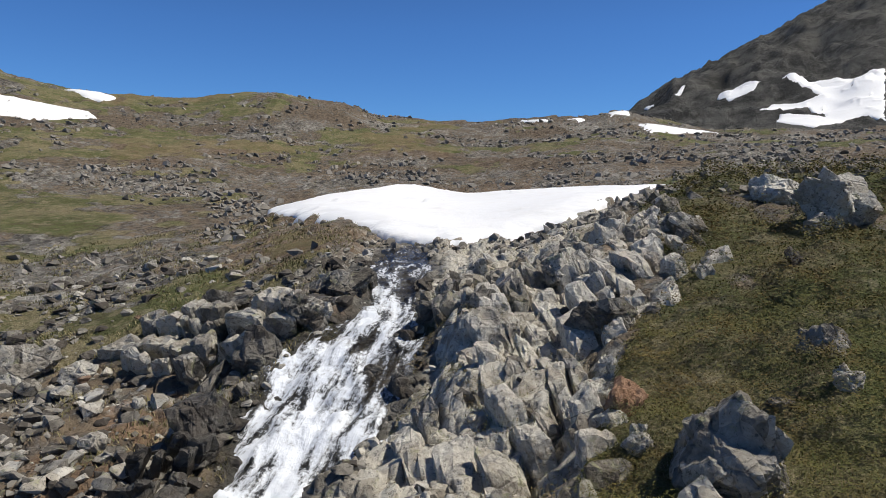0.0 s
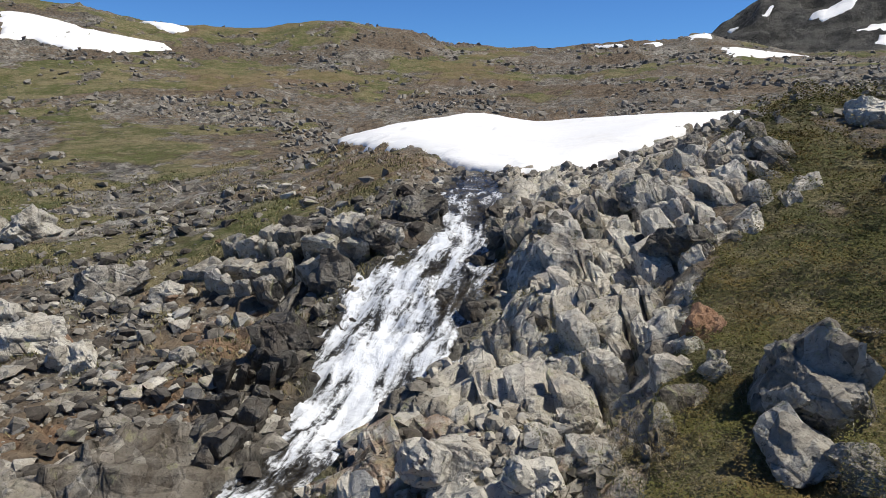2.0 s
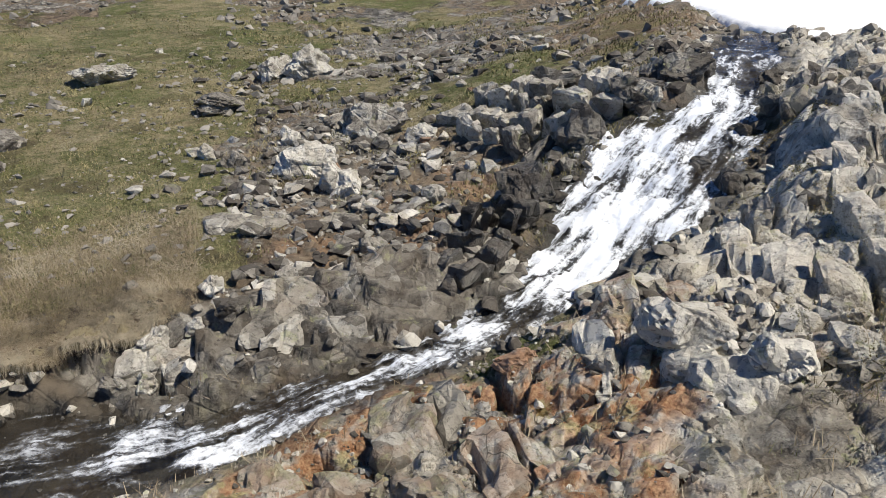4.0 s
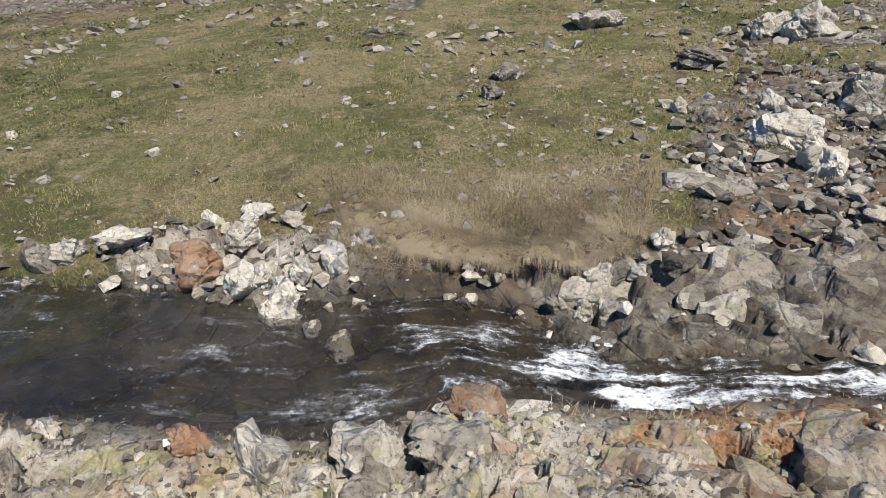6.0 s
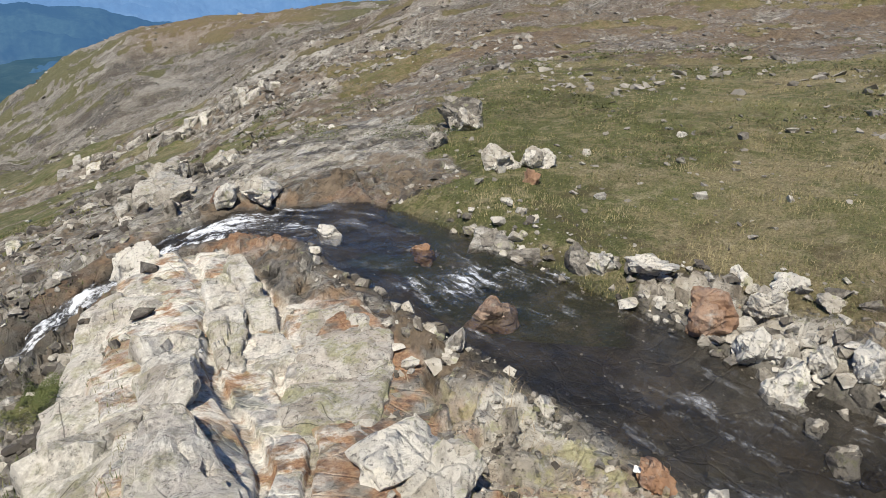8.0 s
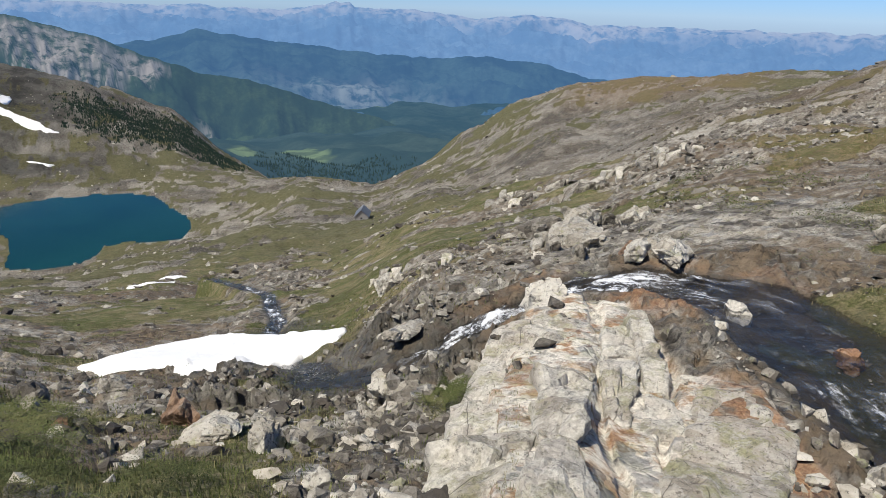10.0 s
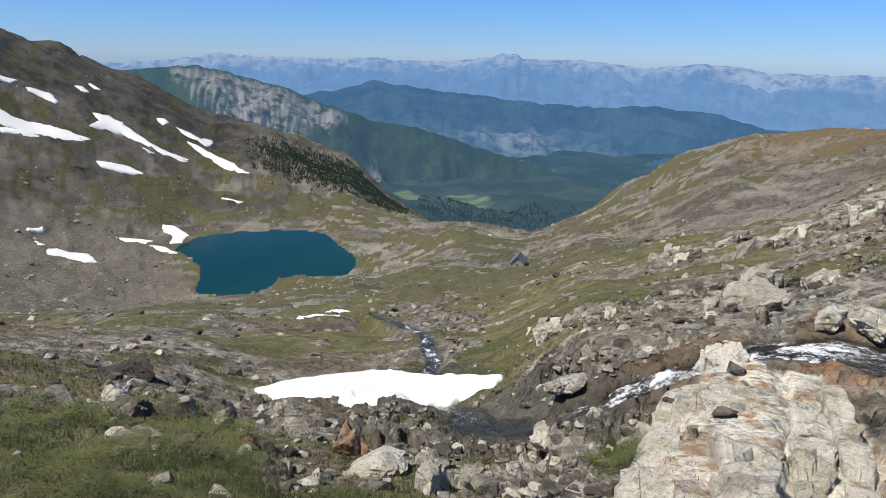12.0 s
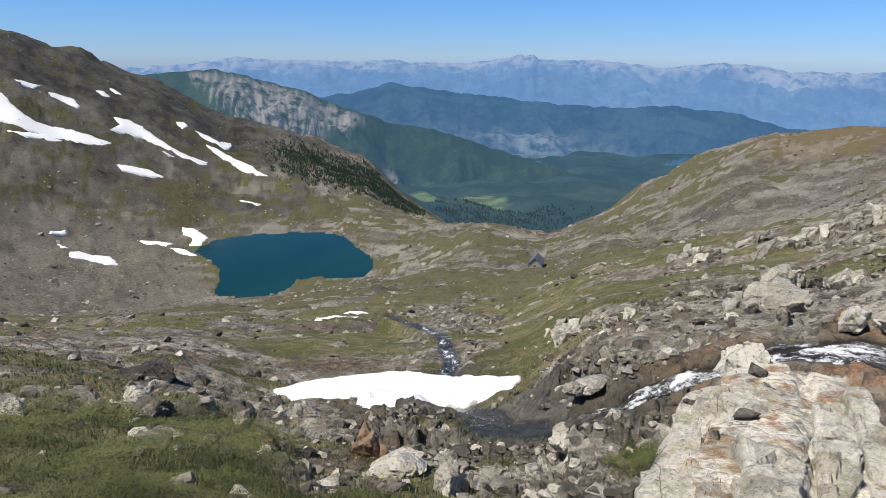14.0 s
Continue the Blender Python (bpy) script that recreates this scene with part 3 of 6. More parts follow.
def ground_material():
    m = Mat("mountain_ground", 0.92)
    grass, wet, rust, pale, green, scree, slate, bank = (m.attr(k) for k in ("grass", "wet", "rust", "pale", "green", "scree", "slate", "soil"))
    rock, rh = rock_colour(m, pale, m.attr("tone"))
    big, mid, fine = m.noise(0.35, 10, 0.62), m.noise(2.6, 7, 0.62), m.noise(24, 4, 0.7)
    broad = m.noise(0.11, 12, 0.68)
    soil = m.mix(m.span(mid, 0.35, 0.65), (0.088, 0.066, 0.045), (0.215, 0.168, 0.118))
    earth = m.span(m.math("ADD", m.math("MULTIPLY", broad, 0.6), m.math("MULTIPLY", mid, 0.4)), 0.455, 0.54)
    firm = m.attr("firm")
    earth = m.math("MULTIPLY", earth, m.math("MULTIPLY", m.span(firm, 0, 1, 1, 0.25), m.span(m.attr("heath"), 0, 1, 1, 0.3)))
    rock = m.mix(m.math("MULTIPLY", earth, m.math("SUBTRACT", 1.0, m.math("MULTIPLY", pale, 0.85))), rock, soil)
    rock = m.mix(m.math("MULTIPLY", rust, m.span(m.noise(3.7, 5), 0.36, 0.56)), rock, m.mix(m.span(fine, 0.3, 0.7), (0.23, 0.10, 0.05), (0.47, 0.29, 0.16)))
    rock = m.mix(m.math("MULTIPLY", scree, 0.85), rock, m.mix(m.span(m.noise(0.9, 10, 0.75), 0.38, 0.62), (0.105, 0.098, 0.080), (0.245, 0.225, 0.185)))
    rock = m.mix(slate, rock, m.mix(m.span(m.noise(0.06, 12, 0.75), 0.40, 0.60), (0.044, 0.044, 0.041), (0.125, 0.122, 0.110)))
    slab = m.attr("slab")
    rock = m.mix(m.math("MULTIPLY", slab, m.span(m.noise(1.7, 8, 0.72), 0.42, 0.52, 0, 0.85)), rock, m.mix(m.span(fine, 0.3, 0.7), (0.64, 0.61, 0.53), (0.90, 0.87, 0.79)))
    rock = m.mix(m.math("MULTIPLY", slab, m.span(m.noise(3.4, 8, 0.75), 0.56, 0.62, 0, 0.6)), rock, m.mix(m.span(fine, 0.3, 0.7), (0.13, 0.13, 0.115), (0.30, 0.29, 0.26)))
    rock = m.mix(m.math("MULTIPLY", slab, m.span(m.noise(1.1, 7, 0.7), 0.53, 0.64, 0, 0.6)), rock, m.mix(m.span(fine, 0.3, 0.7), (0.33, 0.20, 0.10), (0.52, 0.38, 0.23)))
    rock = m.mix(m.math("MULTIPLY", m.attr("lichen"), m.span(m.noise(2.6, 7, 0.7), 0.51, 0.60, 0, 0.7)), rock, m.mix(m.span(fine, 0.3, 0.7), (0.24, 0.225, 0.10), (0.46, 0.44, 0.24)))
    straw = m.mix(m.span(fine, 0.3, 0.7), (0.15, 0.122, 0.062), (0.33, 0.28, 0.165))
    turf = m.mix(m.span(fine, 0.3, 0.7), (0.050, 0.058, 0.019), (0.125, 0.135, 0.046))
    lush = m.math("ADD", m.math("MULTIPLY", m.span(m.math("ADD", big, m.math("MULTIPLY", mid, 0.5)), 0.66, 0.86), 0.75), m.math("MULTIPLY", green, 0.38))
    clump = m.noise(5.5, 9, 0.75)
    lush = m.math("ADD", lush, m.math("MULTIPLY", m.math("SUBTRACT", clump, 0.5), 3.2))
    field = m.mix(lush, straw, turf)
    field = m.mix(m.span(m.noise(0.45, 6, 0.6), 0.48, 0.60, 0, 0.6), field, m.mix(m.span(fine, 0.3, 0.7), (0.065, 0.085, 0.022), (0.14, 0.155, 0.05)))
    field = m.mix(m.span(m.noise(0.9, 9, 0.72), 0.52, 0.63, 0, 0.6), field, (0.095, 0.07, 0.042))
    field = m.mix(m.span(m.noise(1.6, 8, 0.72), 0.53, 0.62, 0, 0.5), field, m.mix(m.span(fine, 0.3, 0.7), (0.22, 0.185, 0.11), (0.40, 0.35, 0.23)))
    field = m.mix(m.math("MULTIPLY", m.attr("heath"), 0.75), field, m.mix(m.span(m.noise(1.2, 9, 0.72), 0.35, 0.65), (0.050, 0.052, 0.024), (0.135, 0.125, 0.070)))
    grain = m.math("ADD", m.math("MULTIPLY", m.math("SUBTRACT", fine, 0.5), 0.6), m.math("MULTIPLY", m.math("SUBTRACT", m.noise(0.8, 11, 0.72), 0.5), 1.7))
    cover = m.span(m.math("ADD", grass, grain), 0.36, 0.60)
    col = m.mix(cover, rock, field)
    col = m.mix(m.math("MULTIPLY", bank, m.span(m.math("ADD", mid, m.math("MULTIPLY", fine, 0.4)), 0.5, 0.72, 1.0, 0.35)), col, m.mix(m.span(fine, 0.3, 0.7), (0.15, 0.095, 0.052), (0.27, 0.18, 0.105)))
    col = m.mix(m.math("MULTIPLY", wet, m.math("SUBTRACT", 0.8, m.math("MULTIPLY", cover, 0.4))), col, m.mix(m.span(mid, 0.4, 0.6), (0.030, 0.030, 0.026), (0.070, 0.064, 0.052)))
    rough = m.math("SUBTRACT", 0.93, m.math("MULTIPLY", wet, 0.45))
    turf_h = m.math("ADD", m.math("ADD", m.math("MULTIPLY", fine, 0.5), m.math("MULTIPLY", m.noise(6.5, 4, 0.6), 1.3)), m.math("MULTIPLY", m.noise(90, 3, 0.7), 0.25))
    flat = m.t.nodes.new("ShaderNodeMix")
    m.put(flat.inputs[0], cover), m.put(flat.inputs[2], rh), m.put(flat.inputs[3], turf_h)
    far_h = m.math("MULTIPLY", slate, m.math("ADD", m.math("MULTIPLY", m.noise(0.045, 12, 0.75), 70.0), m.math("MULTIPLY", m.noise(0.22, 8, 0.7), 20.0)))
    m.bump(m.math("ADD", m.math("ADD", flat.outputs[0], far_h), m.math("MULTIPLY", m.noise(0.5, 10, 0.7), m.span(firm, 0, 1, 2.2, 0.5))), 1.0, 0.08)
    return m.done(col, rough, Specular_IOR_Level=0.25)


def rock_material(name, pale=0.15, rust=0.0, wet=0.0, light=0.0, lichen=0.0, white=0.0):
    m = Mat(name, 0.9)
    r = m.random()
    col, h = rock_colour(m, m.math("MULTIPLY", m.span(r, 0.0, 1.0, 0.6, 1.3), pale), m.span(r, 0, 1, 0.2 + light, 0.85 + light))
    fine = m.noise(24, 4, 0.7)
    if white:                                                # bleached faces and grey weathering on them
        col = m.mix(m.span(m.noise(1.9, 8, 0.72), 0.42, 0.54, 0, white), col, m.mix(m.span(fine, 0.3, 0.7), (0.52, 0.49, 0.42), (0.80, 0.77, 0.69)))
        col = m.mix(m.span(m.noise(3.4, 8, 0.75), 0.52, 0.60, 0, 0.6), col, m.mix(m.span(fine, 0.3, 0.7), (0.13, 0.13, 0.115), (0.30, 0.29, 0.26)))
    if rust:
        col = m.mix(m.math("MULTIPLY", m.span(m.noise(3.1, 5, 0.65), 0.40 - 0.14 * (rust > 0.8), 0.58 - 0.14 * (rust > 0.8)), m.math("MULTIPLY", rust, m.span(r, 0.1, 0.8, 0.55, 1.0))), col, m.mix(m.noise(14, 4), (0.19, 0.085, 0.045), (0.46, 0.27, 0.15)))
    if lichen:
        col = m.mix(m.span(m.noise(2.2, 8, 0.75), 0.50, 0.60, 0, lichen), col, m.mix(m.span(fine, 0.3, 0.7), (0.22, 0.215, 0.10), (0.44, 0.43, 0.25)))
    if white or lichen > 0.4:                                # pitted, crumbling skin with short open cracks
        pit = m.noise(10, 8, 0.78)
        col = m.mix(m.span(pit, 0.55, 0.65, 0, 0.75), col, (0.085, 0.080, 0.068))
        split = m.math("MULTIPLY", m.span(m.cells(1.3, vec=m.stretch(m.pos, 1.0, 1.0, 1.0, 20)), 0.0, 0.012, 1, 0), m.span(m.noise(0.9, 4), 0.5, 0.56))
        col = m.mix(m.math("MULTIPLY", split, 0.7), col, (0.03, 0.026, 0.022))
        h = m.math("ADD", m.math("ADD", m.math("MULTIPLY", m.noise(4.5, 9, 0.72), 0.95), m.math("MULTIPLY", h, 0.15)), m.math("MULTIPLY", pit, -0.35))
    if wet:
        col = m.mix(wet, col, (0.022, 0.020, 0.018))
    m.bump(h, 1.0, 0.08)
    return m.done(col, 0.9 - 0.5 * wet, Specular_IOR_Level=0.3)


def snow_material():
    m = Mat("old_snow", 0.6)
    n = m.noise(2.5, 5, 0.6)
    m.bump(m.math("ADD", n, m.math("MULTIPLY", m.noise(14, 3), 0.25)), 0.35, 0.10)
    return m.done(m.mix(m.span(m.noise(0.8, 4, 0.65), 0.45, 0.75, 0, 0.5), (0.94, 0.95, 0.96), (0.87, 0.86, 0.84)), 0.6)


def water_material():
    """Clear dark stream water, white where it breaks."""
    m = Mat("stream_water", 0.08)
    foam = m.attr("foam")
    flow = m.attr("flow")
    streak = m.t.nodes.new("ShaderNodeCombineXYZ")
    m.t.links.new(m.attr("across"), streak.inputs[0])
    m.t.links.new(m.math("MULTIPLY", flow, 0.28), streak.inputs[1])
    s1, s2 = m.noise(3.0, 5, 0.62, streak.outputs[0], 0.9), m.noise(9, 5, 0.72, streak.outputs[0], 0.8)
    drop = m.noise(16, 4, 0.7)
    v = m.math("ADD", m.math("ADD", m.math("MULTIPLY", s1, 0.62), m.math("MULTIPLY", s2, 0.30)), m.math("MULTIPLY", drop, 0.26))
    v = m.math("MULTIPLY", m.math("SUBTRACT", v, 0.59), 3.1)
    white = m.span(m.math("ADD", m.math("ADD", v, 0.59), m.math("MULTIPLY", foam, 0.70)), 0.84, 1.40)
    white = m.math("MULTIPLY", white, m.span(foam, 0.15, 0.75, 0.42, 1.0))
    col = m.mix(white, m.mix(m.span(m.noise(1.7, 6), 0.35, 0.65), (0.010, 0.010, 0.009), (0.040, 0.032, 0.022)), (0.80, 0.84, 0.90))
    m.bump(m.math("ADD", m.math("MULTIPLY", s1, 1.0), m.math("ADD", m.math("MULTIPLY", s2, 0.35), m.math("MULTIPLY", m.noise(9, 3), 0.5))), 0.6, 0.07)
    return m.done(col, m.span(white, 0, 1, 0.09, 0.75), Specular_IOR_Level=0.5, Alpha=m.span(white, 0, 0.8, 0.45, 1.0))


def far_material(name, low, high, bare, haze_glow, size=0.004, field=None):
    """Far-off woods, pasture and bare rock; haze of the air in between painted in as emission."""
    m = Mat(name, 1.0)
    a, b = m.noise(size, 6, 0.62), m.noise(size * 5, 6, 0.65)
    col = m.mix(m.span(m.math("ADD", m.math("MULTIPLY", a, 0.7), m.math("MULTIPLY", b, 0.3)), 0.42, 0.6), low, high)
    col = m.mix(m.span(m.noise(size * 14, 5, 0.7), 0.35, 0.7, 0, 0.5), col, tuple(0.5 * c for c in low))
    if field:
        # painted haze: emission shifts to a bluer tint with distance
        haze_glow = m.mix(m.attr("air"), (0.036, 0.068, 0.100), haze_glow)
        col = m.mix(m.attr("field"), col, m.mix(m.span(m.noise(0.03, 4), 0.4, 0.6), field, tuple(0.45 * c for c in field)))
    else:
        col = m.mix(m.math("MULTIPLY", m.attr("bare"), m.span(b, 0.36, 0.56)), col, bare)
    return m.done(col, 1.0, Specular_IOR_Level=0.0, Emission_Color=haze_glow, Emission_Strength=1.0)


GROUND, SNOW, WATER = ground_material(), snow_material(), water_material()
ROCK, PALE_ROCK = rock_material("grey_rock", 0.4), rock_material("pale_rock", 0.68)
RUST_ROCK, WET_ROCK = rock_material("rusty_rock", 0.5, 0.9), rock_material("wet_black_rock", 0.05, 0.15, 0.68)
CREAM_ROCK = rock_material("cream_rock", 1.1, light=0.35)
SLAB_ROCK = rock_material("bleached_slab_rock", 1.1, 0.14, light=0.5, lichen=0.5, white=0.95)
LICHEN_ROCK = rock_material("lichen_slab_rock", 0.9, 0.15, light=0.3, lichen=0.75)
STAINED_ROCK = rock_material("stained_bedrock", 0.85, 0.6, light=0.25, lichen=0.55)
WALL_ROCK, BLEACHED_ROCK = rock_material("gully_bedrock", 0.45, 0.1, light=0.1, lichen=0.15), rock_material("bleached_gully_rock", 1.0, 0.12, light=0.35, white=0.8)

# valley woods with distance haze given off as emission
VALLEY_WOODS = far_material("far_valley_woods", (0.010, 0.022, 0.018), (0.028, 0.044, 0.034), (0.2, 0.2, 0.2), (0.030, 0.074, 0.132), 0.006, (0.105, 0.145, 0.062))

# ------------------------------------------------------------------ the ground's sheet
def mesh_of(name, verts, faces, material, masks=None, smooth_faces=True):
    """A mesh object from arrays; faces (n, 3) or (n, 4)."""
    me = bpy.data.meshes.new(name)
    verts, faces = np.asarray(verts, np.float32), np.asarray(faces, np.int32)
    k = faces.shape[1]
    me.vertices.add(len(verts)), me.loops.add(faces.size), me.polygons.add(len(faces))
    me.vertices.foreach_set("co", verts.ravel())
    me.loops.foreach_set("vertex_index", faces.ravel())
    me.polygons.foreach_set("loop_start", np.arange(0, faces.size, k, dtype=np.int32))
    me.polygons.foreach_set("use_smooth", np.full(len(faces), smooth_faces))
    me.update(calc_edges=True)
    for key, v in (masks or {}).items():
        me.attributes.new(key, "FLOAT", "POINT").data.foreach_set("value", np.asarray(v, np.float32).ravel())
    me.materials.append(material)
    return me


def grid_faces(rows, cols, closed=False):
    n = cols if closed else cols - 1
    i, j = np.meshgrid(np.arange(rows - 1), np.arange(n), indexing="ij")
    k = (j + 1) % cols
    return np.stack([i * cols + j, i * cols + k, (i + 1) * cols + k, (i + 1) * cols + j], -1).reshape(-1, 4)


SHEET = grid_faces(*LZ.shape, closed=True)[:, ::-1]
ground_ob = new("ground", mesh_of("ground", np.stack([LX, LY, LZ], -1).reshape(-1, 3), SHEET, GROUND, {k: v for k, v in COVER.items()}))
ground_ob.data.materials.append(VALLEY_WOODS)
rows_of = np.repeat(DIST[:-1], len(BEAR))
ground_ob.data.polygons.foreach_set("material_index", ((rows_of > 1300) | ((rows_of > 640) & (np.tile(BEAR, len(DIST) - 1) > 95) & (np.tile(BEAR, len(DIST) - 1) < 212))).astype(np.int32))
tagged(ground_ob, "rocky alpine mountainside with dry grass, scree and broken rock", "ground", kind="structure")


# ------------------------------------------------------------------ water
def stream_mesh(name, line, label):
    p = np.array(line)
    seg = np.hypot(np.diff(p[:, 0]), np.diff(p[:, 1]))
    s = np.concatenate([[0], np.cumsum(seg)])
    q = np.arange(0, s[-1], 0.07)
    c = np.stack([np.interp(q, s, p[:, i]) for i in range(5)], 1)
    kern = np.hanning(13)
    kern /= kern.sum()
    for i in range(5):
        c[:, i] = np.convolve(np.pad(c[:, i], 6, mode="edge"), kern, "valid")
    tx, ty = np.gradient(c[:, 0]), np.gradient(c[:, 1])
    n = np.hypot(tx, ty) + 1e-9
    nx, ny = -ty / n, tx / n
    u = np.linspace(-1, 1, 41)
    w = c[:, 3:4] + 0.32 * np.minimum(1, c[:, 3:4] / 0.5)
    x, y = c[:, 0:1] + nx[:, None] * w * u, c[:, 1:2] + ny[:, None] * w * u
    steep = np.clip(-np.gradient(c[:, 2]) / 0.07, 0, 1)[:, None]
    foam = (c[:, 4:5] + 0.12 * (c[:, 1:2] > 6.5)) * (1 - 0.55 * np.abs(u) ** 3) + 0 * x
    lump = fbm(x, y, 0.55, 4, 71)
    fine = fbm(x, y, 0.14, 3, 77)
    fall = np.abs(perlin((w * u) * 3.2 + 0 * x, q[:, None] * 0.7 + 0 * x, 83))
    z = c[:, 2:3] + (0.02 + 0.05 * steep + 0.03 * foam) * lump + (0.006 + 0.03 * foam) * fine - 0.02 * u ** 2 - 0.10 * np.minimum(1, 2 * steep) * fall
    z = z + 0.03 * steep * blocks(x, y, 0.6, 81, 0.7)[0]
    masks = dict(foam=np.clip(foam + 0.22 * lump - 0.14 * np.minimum(1, 2 * steep) * smooth(-0.1, 0.5, u)[None, :] * (c[:, 1:2] > 8.2), 0, 1.2), flow=np.repeat(q[:, None], 41, 1), across=w * u + 0 * x)
    ob = new(name, mesh_of(name, np.stack([x, y, z], -1).reshape(-1, 3), grid_faces(len(q), 41), WATER, masks))
    return tagged(ob, label, "stream", kind="structure")


stream_mesh("water_stream", STREAM + STREAM_LOW[1:], "clear dark mountain stream tumbling white over rocks into a pool")


# ------------------------------------------------------------------ snow
def snow_patch(outline, label, thick=0.35, step=0.25, wobble=0.4):
    p = np.array(outline)
    lo, hi = p.min(0) - 1, p.max(0) + 1
    nx, ny = int((hi[0] - lo[0]) / step) + 2, int((hi[1] - lo[1]) / step) + 2
    x, y = np.meshgrid(np.linspace(lo[0], hi[0], nx), np.linspace(lo[1], hi[1], ny))
    d = inside(p, x, y) + wobble * fbm(x, y, 4 * wobble + 4 * step, 4, 91)
    z = ground(x, y)
    # fill hollows: snow lies smoother than the ground
    for _ in range(30 if step < 0.2 else 9):
        zz = np.pad(z, 2, mode="edge")
        z = sum(zz[i:i + z.shape[0], j:j + z.shape[1]] for i in (0, 2, 4) for j in (0, 2, 4)) / 9
    f = grid_faces(ny, nx)
    f = f[(d.ravel()[f] > 0).any(1)]
    gy, gx = np.gradient(d, (hi[1] - lo[1]) / (ny - 1), (hi[0] - lo[0]) / (nx - 1))
    g = np.maximum(np.hypot(gx, gy), 0.3)
    back = np.clip(-d, 0, 1.2 * step) * (d < 0)              # draw the rim onto the outline
    x, y = x + back * gx / g, y + back * gy / g
    bed = ground(x, y)
    d = np.maximum(d, 0)
    rim = np.clip(d / (3 * thick + step), 0, 1)
    z = np.where(d > 0, np.maximum(z, bed - 0.5 * thick) + thick * 1.1 * np.sqrt(rim) + 0.03 * thick * fbm(x, y, 2.5 + step, 3, 95) * rim, bed - 0.02)
    used, inv = np.unique(f, return_inverse=True)
    v = np.stack([x, y, z], -1).reshape(-1, 3)[used]
    ob = new("snow_patch", mesh_of("snow_patch", v, inv.reshape(-1, 4), SNOW))
    return tagged(ob, label, "snow", "snow patches on the mountain")

SNOW_HOLLOW = [(-12.6, 28.5), (-12.4, 32.5), (-10.5, 35.5), (-10.0, 39), (-7.7, 39), (-4.0, 35), (-1.0, 33), (3.5, 32), (5.0, 27), (1.5, 21), (0.3, 18.6), (-1.1, 17.2), (-2.3, 16.7), (-3.6, 16.7), (-4.4, 17.3), (-5.2, 18.5), (-6.2, 19.2), (-8.2, 21.2)]
SNOW_BRIDGE = [(0.0, -18.9), (-1.1, -21.6), (-2.4, -22.8), (-4.2, -24.2), (-5.1, -23.4), (-5.9, -22.0), (-6.3, -19.6), (-6.6, -17.0), (-5.9, -15.8), (-5.2, -16.5), (-3.5, -16.2), (-2.0, -17.0), (-0.6, -18.2)]
snow_patch(SNOW_HOLLOW, "large white snow patch lying in the hollow above the stream", 0.32, 0.12, 0.35)
snow_patch(SNOW_BRIDGE, "white snow patch bridging the stream", 0.18, 0.09, 0.2)
# small patches on the hills: bearing, distance, length along the bearing's side, depth, turn
for b, d, wide, deep, turn, n in ((174.4, 60, 3.5, 2.5, 20, 26), (172.5, 66, 2.5, 1.5, 10, 27)):
    cx, cy = plan(b, d)
    a0 = radians(b + turn)
    pts = []
    for k in range(14):
        a = 2 * math.pi * k / 14
        u, v = 0.5 * wide * math.cos(a), 0.5 * deep * math.sin(a)
        w = 1 + 0.35 * math.sin(3 * a + n) + 0.2 * math.sin(5 * a + 2 * n)
        u, v = u * w, v * w
        pts.append((cx + u * math.cos(a0) - v * math.sin(a0), cy + u * math.sin(a0) + v * math.cos(a0)))
    snow_patch(pts, "patch of old white snow on the hillside", 0.35 + d / 500, max(0.2, d / 700), max(0.25, d / 170))


def slope_snow(*corners, near=False):
    """A patch on a mountainside, by bearing and distance."""
    snow_patch([plan(b, d) for b, d in corners], "patch of old white snow on the rocky hillside" if near else "long patch of old white snow on the mountainside", 0.3 if near else 0.5, 0.3 if near else 0.6, 0.35 if near else 0.7)


slope_snow((197.6, 444), (197.0, 445), (196.3, 436), (195.8, 431), (195.1, 427), (193.5, 429), (192.2, 428), (191.0, 426), (190.4, 425), (191.0, 420), (192.3, 419), (193.6, 419), (194.6, 418), (195.7, 419), (197.0, 422), (197.9, 424))
slope_snow((196.9, 417), (196.0, 417), (194.3, 420), (193.4, 417), (194.7, 414), (196.1, 414))
slope_snow((196.1, 459), (195.6, 462), (194.4, 466), (194.9, 458), (195.6, 456))
slope_snow((194.3, 460), (193.4, 463), (192.5, 463), (192.1, 455), (192.4, 452), (193.1, 456), (193.9, 456))
slope_snow((191.1, 479), (190.4, 482), (190.1, 476), (190.6, 476))
slope_snow((190.2, 487), (189.8, 488), (189.2, 482), (189.7, 481))
slope_snow((190.0, 457), (189.1, 458), (188.1, 455), (188.1, 453), (187.2, 449), (186.3, 443), (185.3, 440), (184.1, 439), (183.3, 439), (184.3, 436), (185.5, 436), (186.7, 440), (188.2, 446), (189.4, 443), (190.5, 439), (189.7, 450))
slope_snow((187.2, 438), (185.9, 436), (185.6, 435), (186.6, 435))
slope_snow((185.3, 437), (183.7, 437), (184.1, 435))
slope_snow((185.8, 476), (185.1, 478), (184.9, 473), (185.3, 467))
slope_snow((184.6, 472), (183.5, 472), (182.7, 469), (181.8, 488), (181.7, 470), (182.2, 462), (182.9, 463), (183.9, 467))
slope_snow((183.8, 460), (182.9, 457), (181.7, 449), (180.2, 439), (180.0, 434), (179.1, 426), (180.0, 426), (181.3, 435), (181.9, 443), (183.2, 450))
slope_snow((190.3, 411), (189.2, 413), (187.9, 414), (187.0, 410), (187.7, 408), (189.1, 407), (189.9, 407))
